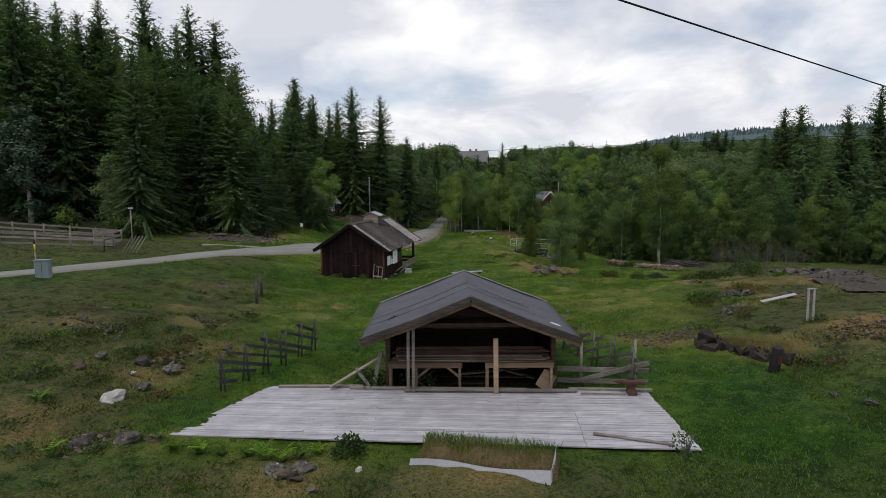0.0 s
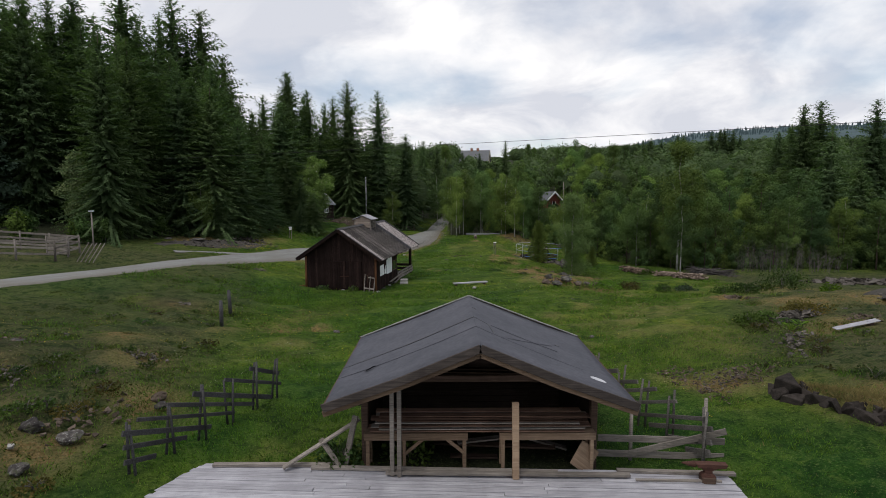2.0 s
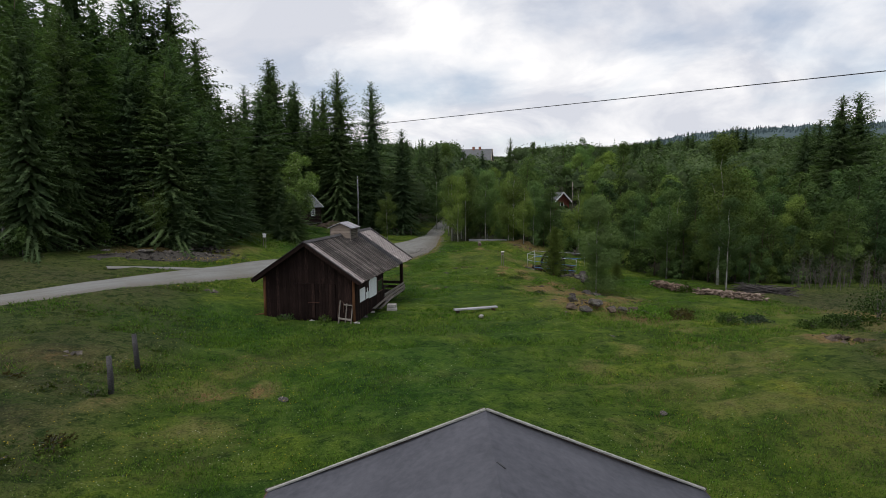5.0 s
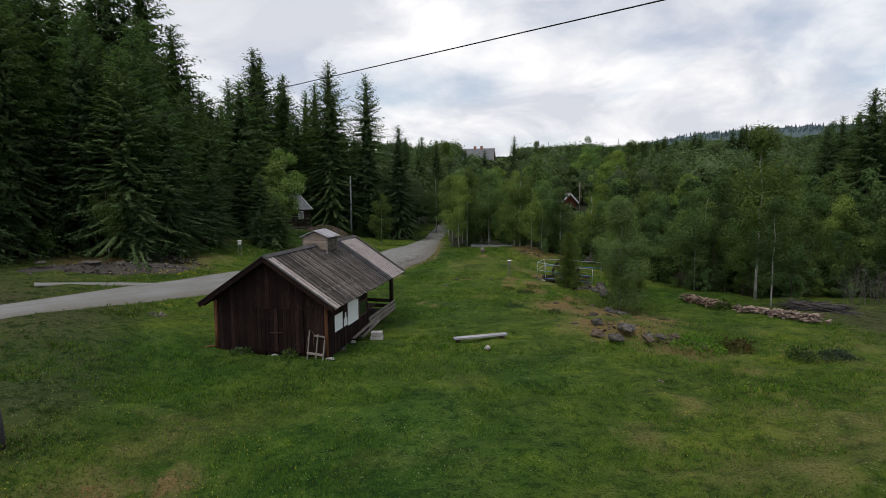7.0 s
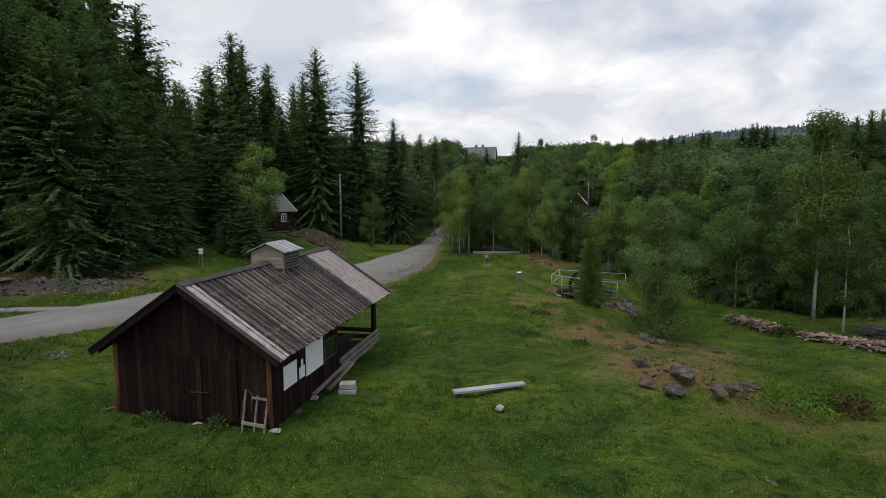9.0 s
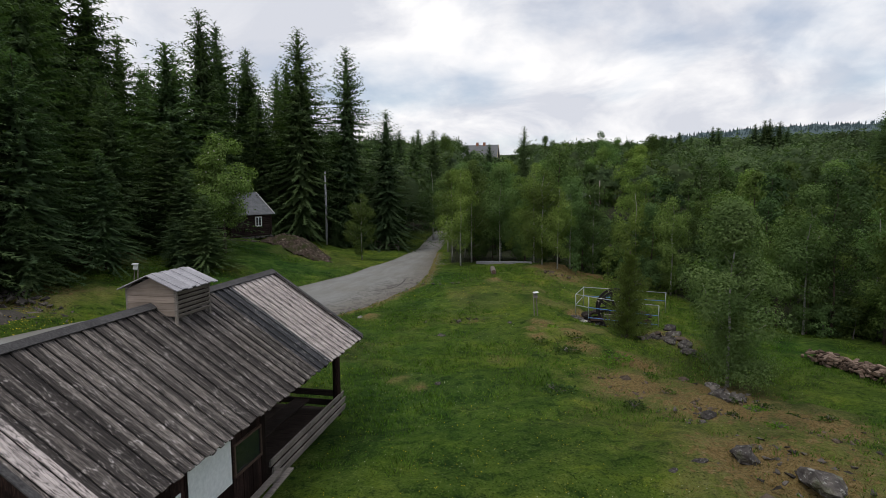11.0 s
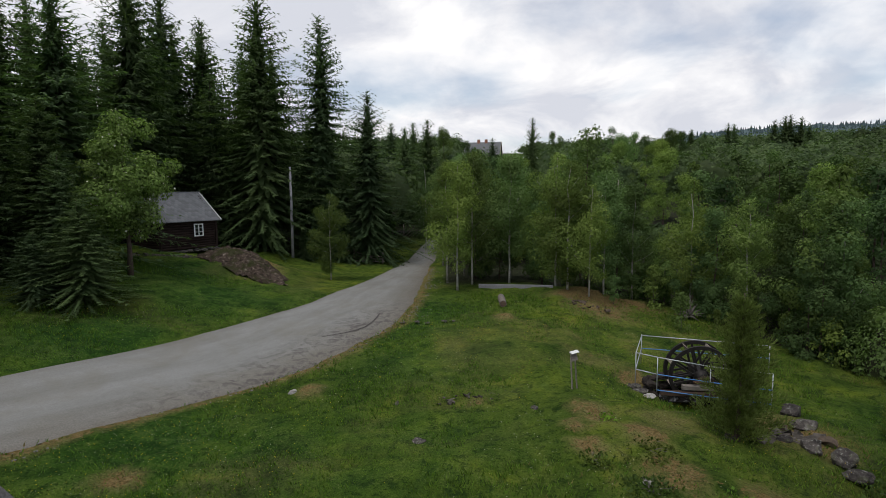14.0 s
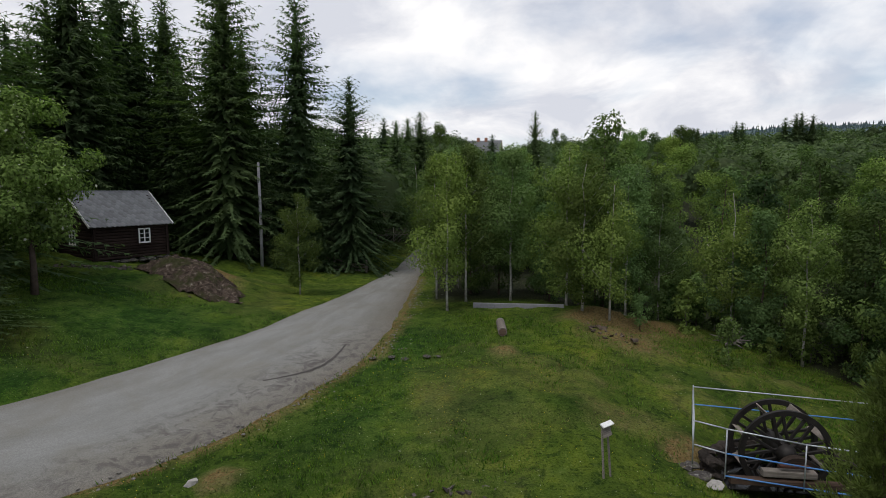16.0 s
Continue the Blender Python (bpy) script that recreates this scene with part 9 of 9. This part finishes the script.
for k, (x, y, a, b, n, s, mt, hp) in enumerate((
        (-11.0, 24.5, 1.1, 0.8, 70, 0.2, M_RUBBLE, 0.08), (-15, 21.4, 1.6, 1.4, 90, 0.24, M_RUBBLE, 0.1), (-14.3, 34.4, 1.0, 0.5, 30, 0.3, M_RUBBLE, 0.12), (9.9, 23.8, 1.6, 1.3, 110, 0.14, M_RUBBLE, 0.03),
        (8.7, 22.6, 0.8, 0.7, 50, 0.15, M_BRUBBLE, 0.05), (16.2, 19.6, 2.2, 1.8, 170, 0.2, M_BRUBBLE, 0.25), (24, 31.5, 2.8, 2.6, 220, 0.16, M_RUBBLE, 0.7), (34, 49, 5, 1.6, 130, 0.7, M_RUBBLE, 0.4), (-21.8, 56.6, 1.3, 5.5, 320, 0.3, M_RUBBLE, 0.5),
        (16.5, 31, 2.2, 0.8, 60, 0.35, M_BRUBBLE, 0.1), (9.6, 50.2, 2.6, 2.2, 60, 0.2, M_RUBBLE, 0.06), (11.5, 47.5, 1.6, 1.2, 50, 0.22, M_BRUBBLE, 0.08), (11.8, 57.9, 1.3, 1.2, 26, 0.32, M_RUBBLE, 0.1),
        (8.0, 57.6, 1.6, 1.2, 50, 0.17, M_BRUBBLE, 0.06), (9.8, 56.2, 1.8, 1.4, 50, 0.17, M_BRUBBLE, 0.08), (17.4, 38.1, 1.0, 0.7, 40, 0.4, M_BRUBBLE, 0.2), (16.7, 30.6, 1.6, 0.7, 90, 0.35, M_RUBBLE, 0.3), (18, 29, 2.0, 1.0, 70, 0.3, M_BRUBBLE, 0.1), (9.6, 23.3, 1.6, 1.2, 90, 0.13, M_BRUBBLE, 0.02), (8.5, 24.6, 1.2, 0.9, 60, 0.18, M_BRUBBLE, 0.04), (12.4, 65.6, 0.5, 1.6, 46, 0.42, M_RUBBLE, 0.15), (-3.75, 12.5, 0.9, 0.5, 26, 0.24, M_RUBBLE, 0.02), (-15.2, 23.0, 1.8, 1.4, 150, 0.26, M_BRUBBLE, 0.12), (-13.4, 20.8, 1.2, 1.0, 70, 0.24, M_RUBBLE, 0.1), (11.0, 23.8, 1.5, 1.0, 110, 0.17, M_BRUBBLE, 0.05), (14.8, 19.2, 1.6, 1.3, 120, 0.2, M_BRUBBLE, 0.2), (14.0, 26.4, 1.6, 0.7, 60, 0.3, M_RUBBLE, 0.1), (-9.0, 13.6, 1.3, 0.6, 40, 0.26, M_BRUBBLE, 0.05), (-9.5, 19.6, 1.6, 1.4, 36, 0.3, M_BRUBBLE, 0.05),
        (-14.4, 48.2, 0.8, 0.5, 24, 0.3, M_RUBBLE, 0.05), (9.0, 80.2, 1.5, 0.8, 40, 0.25, M_BRUBBLE, 0.1), (-21, 62, 4.5, 1.5, 90, 0.5, M_RUBBLE, 0.2), (2.0, 67.5, 2.2, 0.5, 24, 0.2, M_RUBBLE, 0.02), (-18.5, 86.9, 2.4, 0.8, 120, 0.22, M_RUBBLE, 0.05))):
    rubble("loose_stones", "loose grey stones on bare soil" if mt is M_RUBBLE else "loose brown stones on bare soil", x, y, a, b, int(n * 1.3) if y < 30 and abs(x) > 7 else n, s * 0.62 if y < 30 and abs(x) > 7 else s, mt, 500 + k, -0.73 if b == 5.5 else 0.4 * k, hp)


rubble("loose_stones", "loose brown slabs split from the bedrock", *BEDROCK_CHIPS, M_BRUBBLE, 577, 0.93, 0.42)
rubble("loose_stones", "loose grey chips on orange-brown soil", 10.3, 55.3, 2.6, 2.2, 90, 0.17, M_RUBBLE, 578, 0.3, 0.03)
rubble("loose_stones", "loose brown chips on orange-brown soil", 12.6, 53.5, 2.2, 2.4, 70, 0.18, M_BRUBBLE, 579, 0.8, 0.03)
for k, (x, y, w) in enumerate(((9.2, 53.6, 0.42), (11.4, 54.4, 0.5), (12.6, 55.9, 0.62), (13.6, 55.2, 0.5), (14.3, 56.6, 0.7), (10.4, 57.2, 0.38), (13.0, 52.2, 0.45), (8.4, 56.6, 0.34))):
    stone(x, y, w, STONES[k % 6], "grey stone half sunk in orange-brown soil", k * 67, 0.6, "stones on the bare soil")


def verge_gravel(n, seed):
    rs = np.random.RandomState(seed)
    bm = bmesh.new()
    for k in range(n):
        y = rs.uniform(58, 98)
        o = rs.exponential(0.35) - 0.1
        x = float(road_x(y)) + (float(np.interp(y, ROAD_Y, ROAD_W)) + o) * 1.12
        s = rs.uniform(0.03, 0.11)
        bmesh.ops.create_icosphere(bm, subdivisions=1, radius=0.5, matrix=pose(x, y, gz(x, y) + 0.01, 0, 0, rs.uniform(0, 360)) @ Matrix.Diagonal((s * 1.4, s, s * 0.5, 1)))
    me = bpy.data.meshes.new("verge_gravel")
    bm.to_mesh(me)
    bm.free()
    me.materials.append(M_ROAD)
    single("verge_gravel", me, "loose gravel strewn along the road's verge", "gravel", kind="stuff")


verge_gravel(420, 9)


def wood_heap(name, label, x0, y0, x1, y1, n, seed, mats, size, thick):
    """Heaps of split wood and slabs, joined."""
    rs = np.random.RandomState(seed)
    bm = bmesh.new()
    for k in range(n):
        f = rs.uniform(0, 1)
        x, y = x0 + (x1 - x0) * f + rs.normal(0, 0.25), y0 + (y1 - y0) * f + rs.normal(0, 0.35)
        z = gz(x, y) + rs.uniform(0.03, 0.5)
        a = rs.uniform(0, 6.28) if size < 2 else rs.normal(-0.5, 0.25)
        L = size * rs.uniform(0.5, 1.3)
        d = Vector((math.cos(a), math.sin(a), rs.uniform(-0.3, 0.3))) * L / 2
        beam(bm, Vector((x, y, z)) - d, Vector((x, y, z)) + d, thick * rs.uniform(0.7, 1.3), thick * 0.7)
    me = bpy.data.meshes.new(name)
    bm.to_mesh(me)
    bm.free()
    me.materials.append(mats)
    single(name, me, label, "wood pile", kind="stuff")


def gravel_heap(name, label, x0, y0, rx_, ry_, h, turn=0.0):
    n = 40
    v, f = [], []
    for j in range(n + 1):
        for k in range(n + 1):
            u, w = 2 * k / n - 1, 2 * j / n - 1
            d = math.hypot(u, w)
            x = x0 + u * rx_ * math.cos(turn) - w * ry_ * math.sin(turn)
            y = y0 + u * rx_ * math.sin(turn) + w * ry_ * math.cos(turn)
            z = h * max(0.0, 1 - d * (1 + 0.2 * noise.noise(Vector((u * 2, w * 2, 9))))) ** 0.85
            v.append((x, y, gz(x, y) + z - 0.12 + 0.05 * noise.noise(Vector((x * 2, y * 2, 1)))))
    for j in range(n):
        for k in range(n):
            a = j * (n + 1) + k
            f.append((a, a + 1, a + n + 2, a + n + 1))
    single(name, mesh_of(name, v, f, M_GRAVEL, True), label, "gravel heap")


M_GRAVEL = plain("grey_gravel", (0.028, 0.026, 0.023), (0.10, 0.091, 0.08), 11, 0.95, 0, 1.0)
gravel_heap("gravel_mound", "heap of grey mining gravel beside the meadow", 24.4, 33.0, 2.3, 3.6, 0.8)
gravel_heap("gravel_bank", "low stony gravel bank below the spruces", -21.6, 56.9, 6.6, 1.4, 0.6, 0.84)
for k, (x, y, s) in enumerate(((-22.6, 55.9, 1.3), (-24.3, 53.6, 0.8), (-20.4, 58.4, 0.7))):
    stone(x, y, s, STONES[k + 1], "flat grey stone on the gravel bank", k * 50, 0.5, "", "boulder", 0.6)
M_SPLIT = Mat("split_wood", 0.85)
M_SPLIT.colour(M_SPLIT.vary(M_SPLIT.ramp(M_SPLIT.noise(5, 5, 0.6), [(0.3, (0.17, 0.12, 0.095)), (0.7, (0.34, 0.27, 0.225))]), 0.35, 1.4, True))
M_SPLIT = M_SPLIT.m
M_SPLITB = Mat("brown_split_wood", 0.85)
M_SPLITB.colour(M_SPLITB.vary(M_SPLITB.ramp(M_SPLITB.noise(5, 5, 0.6), [(0.3, (0.09, 0.06, 0.045)), (0.7, (0.2, 0.15, 0.12))]), 0.35, 1.5, True))
M_SPLITB = M_SPLITB.m
M_BRUSH = Mat("brushwood", 0.9)
M_BRUSH.colour(M_BRUSH.vary(M_BRUSH.ramp(M_BRUSH.noise(5, 5, 0.6), [(0.3, (0.04, 0.035, 0.034)), (0.7, (0.11, 0.1, 0.098))]), 0.4, 1.7, True))
M_BRUSH = M_BRUSH.m
wood_heap("stone_wall_ruin", "tumbled heap of brown slabs at the wood's edge", 19.3, 63.2, 20.4, 59.4, 190, 1, M_SPLITB, 0.5, 0.13)
wood_heap("split_wood_heap", "long heap of pale split wood on the grass", 20.9, 58.2, 22.8, 53.2, 380, 2, M_SPLIT, 0.42, 0.11)
wood_heap("brush_heap", "heap of dark brushwood", 25.0, 58.0, 26.4, 57.2, 240, 3, M_BRUSH, 2.6, 0.06)

# pale flat stones along the road's edge
for k in range(5):
    stone(-1.15 + 0.7 * k + 0.25 * math.sin(k * 3), 76.85 + 0.15 * math.sin(k * 2.3), 0.42, STONES[k % 6], "flat grey stone sunk in the grass", k * 40, 0.22, "flat stones in the grass", "flat_stone")

M_HEATHL = leafy("heather_leaves", (0.06, 0.06, 0.02), (0.12, 0.09, 0.03), 0.25)

# ---- grass and flowers ----


def meadow(n, x0, x1, y0, y1, h, wd, material, name, label, seed, dry=False):
    rs = np.random.RandomState(seed)
    x, y = rs.uniform(x0, x1, n), rs.uniform(y0, y1, n)
    b = bare(x, y)
    keep = (off_road(x, y) > rs.uniform(-0.25, 0.12, n)) & (off_track(x, y) > 0.05) & (rs.uniform(0, 1, n) > (b * 0.9 if not dry else 1.05 - 0.9 * b)) & (forest_floor(x, y) < 0.6)
    keep &= ~((y > 13.0 + (6.5 - x) * 0.073) & (y < 18.1) & (x > -7.6 + (y - 14) * 0.42) & (x < 6.7))
    keep &= ~((x > -1.9) & (x < 3.7) & (y > 17) & (y < 22))
    u, w = (x + 10.0) * math.cos(radians(12)) - (y - 44.72) * math.sin(radians(12)), (x + 10.0) * math.sin(radians(12)) + (y - 44.72) * math.cos(radians(12))
    keep &= ~((u > -0.05) & (u < 5.7) & (w > -0.05) & (w < 10))
    keep &= ~((np.abs(x - 10.95) < 1.9) & (np.abs(y - 69.85) < 1.1)) & ~((x < -15.5) & (x > -26) & (y > 87) & (y < 96.5))
    x, y = x[keep], y[keep]
    tall = 0.6 + 0.8 * (np.sin(x * 0.9 + np.sin(y * 0.7) * 1.5) * np.cos(y * 0.8 + x * 0.3) * 0.5 + 0.5)
    p = np.stack([x, y, ground(x, y) - 0.02], axis=1)
    vs, qs, off = [], [], 0
    for k in range(3):
        o = np.concatenate([rs.normal(0, 0.06, (len(x), 2)), np.zeros((len(x), 1))], axis=1)
        v, q = blades(p + o, 1.0, wd, rs, 0.45)
        v = v.reshape(-1, 3, 3)
        foot = (v[:, 0] + v[:, 2]) / 2
        v[:, 1] = foot + (v[:, 1] - foot) * (h * tall)[:, None]
        vs.append(v.reshape(-1, 3))
        qs.append(q + off)
        off += len(v) * 3
    single(name, bulk(name, np.vstack(vs), np.vstack(qs), material), label, "grass", kind="stuff")


meadow(60000, -17, 18, 9, 40, 0.085, 0.022, M_GRASS, "meadow_grass", "green grass tufts of the near meadow", 1)
meadow(56000, -20, 24, 38, 84, 0.12, 0.032, M_GRASS, "meadow_grass", "green grass tufts of the middle meadow", 2)


def heath_shrubs(n, seed):
    """Dark low shrubs and moss between the stones of the rough pasture."""
    rs = np.random.RandomState(seed)
    x, y = rs.uniform(-20, 22, n), rs.uniform(8.5, 60, n)
    patch = np.sin(x * 1.1 + 2 * np.sin(y * 0.6)) * np.cos(y * 1.3 - x * 0.5) + rs.normal(0, 0.35, n)
    ok = (heath(x, y) > 0.4) & (patch > 0.35) & (off_road(x, y) > 0.6) & ~((y > 13) & (y < 18) & (np.abs(x) < 7.5))
    x, y = x[ok], y[ok]
    p = np.stack([x, y, ground(x, y) - 0.02], axis=1)
    vs, qs, off = [], [], 0
    for k in range(4):
        o = np.concatenate([rs.normal(0, 0.09, (len(x), 2)), rs.uniform(0, 0.06, (len(x), 1))], axis=1)
        v, q = blades(p + o, 0.09, 0.03, rs, 0.9)
        vs.append(v)
        qs.append(q + off)
        off += len(v)
    single("heath_shrubs", bulk("heath_shrubs", np.vstack(vs), np.vstack(qs), M_BILBERRY), "dark bilberry and heather in the rough pasture", "heath", kind="stuff")


heath_shrubs(60000, 6)
meadow(26000, -19, 26, 9, 84, 0.13, 0.03, M_STRAW, "dry_grass", "dry straw-coloured grass on thin soil", 3, True)
n = 42000
x, y = rs.uniform(-18, 16, n), rs.uniform(14, 76, n)
clump = np.sin(x * 0.35 + 1) * np.cos(y * 0.22 + 2) * 0.5 + 0.4 * np.sin(x * 1.3 + y * 0.7) * np.sin(y * 1.1 - x * 0.6) + rs.uniform(-0.9, 0.35, n) + 0.35 * np.exp(-((x + 9) / 5) ** 2 - ((y - 33) / 6) ** 2) + 0.35 * np.exp(-((x + 9) / 4) ** 2 - ((y - 62) / 7) ** 2)
ok = (clump > 0.25) & (off_road(x, y) > 0.5) & (bare(x, y) < 0.3) & ~((y < 23) & (np.abs(x) < 7.5))
x, y = x[ok], y[ok]
p = np.stack([x, y, ground(x, y) + rs.uniform(0.12, 0.24, len(x))], axis=1)
a = rs.uniform(0, 6.28, len(x))
d = np.stack([np.cos(a), np.sin(a), a * 0 + 0.3], axis=1) * 0.024
v, q = diamonds(p, p + d, np.full(len(x), 0.024), np.tile(np.array([[0.1, 0, 1.0]]), (len(x), 1)))
single("buttercups", bulk("buttercups", v, q, M_FLOWER), "yellow buttercups scattered in the grass", "flowers", kind="stuff")

# white clover heads, finer and more even
n = 16000
x, y = rs.uniform(-14, 16, n), rs.uniform(22, 80, n)
ok = (np.sin(x * 0.5 + 2) * np.cos(y * 0.33 + 1) + rs.uniform(-1, 0.6, n) > 0.1) & (off_road(x, y) > 0.4) & (bare(x, y) < 0.45) & ~((x > -11) & (x < -2) & (y > 43) & (y < 56))
x, y = x[ok], y[ok]
p = np.stack([x, y, ground(x, y) + rs.uniform(0.08, 0.18, len(x))], axis=1)
a = rs.uniform(0, 6.28, len(x))
d = np.stack([np.cos(a), np.sin(a), a * 0 + 0.3], axis=1) * 0.026
v, q = diamonds(p, p + d, np.full(len(x), 0.026), np.tile(np.array([[0.1, 0, 1.0]]), (len(x), 1)))
single("clover_flowers", bulk("clover_flowers", v, q, M_BLOSSOM), "tiny whitish clover heads in the grass", "flowers", kind="stuff")

# yellow flowers along the foot of the gravel bank
n = 260
f = rs.uniform(0, 1, n)
x, y = -20.3 + 3.6 * f + rs.normal(0, 0.7, n), 55.2 + 5.0 * f + rs.normal(0, 0.7, n)
p = np.stack([x, y, ground(x, y) + rs.uniform(0.1, 0.25, n)], axis=1)
a = rs.uniform(0, 6.28, n)
d = np.stack([np.cos(a), np.sin(a), a * 0 + 0.3], axis=1) * 0.055
v, q = diamonds(p, p + d, np.full(n, 0.055), np.tile(np.array([[0.1, 0, 1.0]]), (n, 1)))
single("buttercups", bulk("buttercups", v, q, M_FLOWER), "yellow flowers along the foot of the gravel bank", "flowers", kind="stuff")

# low junipers and leafy bushes on the rough pasture
for k, (x, y, r, h, mat) in enumerate(((14.5, 30.6, 0.7, 0.45, M_SHRUB), (15.5, 30.9, 0.5, 0.35, M_SHRUB), (17.6, 31.2, 1.2, 0.5, M_HEATHL), (20.0, 41.0, 0.95, 0.65, M_SHRUB), (21.4, 41.4, 0.9, 0.6, M_SHRUB), (18.6, 41.0, 0.7, 0.45, M_SHRUB),
                                       (24.6, 44.6, 1.5, 1.7, M_SHRUB), (25.8, 45.4, 1.0, 1.2, M_SHRUB), (25.6, 41.0, 0.6, 0.6, M_FERN), (12.4, 45.6, 1.3, 0.5, M_FERN), (13.8, 45.4, 0.9, 0.45, M_HEATHL),
                                       (15.6, 43.4, 0.6, 0.5, M_SHRUB), (17.0, 43.2, 0.7, 0.4, M_WILLOW), (20.2, 59.0, 0.7, 0.7, M_SHRUB))):
    bushy("juniper" if mat is M_SHRUB else "leafy_bush", "low dark green juniper on the rough pasture" if mat is M_SHRUB else "low leafy bush on the rough pasture", x, y, r, h, int(900 * r), 0.12, mat, 800 + k)

# heather, tufts and rusty stones on the thin orange soil
rng = random.Random(44)
for k in range(34):
    x, y = rng.gauss(11.3, 2.0), rng.gauss(55.3, 2.4)
    if k % 3:
        stone(x, y, rng.uniform(0.22, 0.5), (REDS + STONES[:3])[k % 7], "rusty stone lying on thin orange soil", k * 53, 0.8, "stones on the bare soil", lift=0.03)
    else:
        r = rng.uniform(0.2, 0.5)
        bushy("heather_clump", "low clump of heather and grass on thin orange soil", x, y, r, rng.uniform(0.1, 0.25), int(380 * r), 0.085, (M_SHRUB, M_BILBERRY, M_FERN)[k % 9 // 3], 1200 + k)

# dry grass that hangs over the dark outcrop
n = 2600
f = rs.uniform(0, 1, n)
o = rs.exponential(0.35, n) + 0.12
x, y = 10.52 + 1.42 * f + o * 0.9, 21.55 - 2.95 * f + o * 0.43
v, q = blades(np.stack([x, y, ground(x, y) - 0.01], axis=1), 0.13, 0.02, rs, 0.7)
single("dry_grass", bulk("dry_grass", v, q, M_STRAW), "dry brown grass on top of the outcrop", "grass", kind="stuff")

# low heather and bilberry clumps of the rough pasture
rng = random.Random(71)
clumps = 0
while clumps < 64:
    x, y = rng.choice((rng.uniform(-17, -7.5), rng.uniform(-17, -7.5), rng.uniform(9, 19))), rng.uniform(11.5, 34)
    if float(heath(np.array(x), np.array(y))) < 0.5 or float(off_road(x, y)) < 1:
        continue
    r = rng.uniform(0.25, 0.65)
    bushy("heather_clump", "low dark clump of heather and bilberry on stony pasture", x, y, r, rng.uniform(0.1, 0.26), int(420 * r), 0.085, (M_SHRUB, M_BILBERRY, M_HEATHL)[clumps % 3], 1000 + clumps)
    clumps += 1
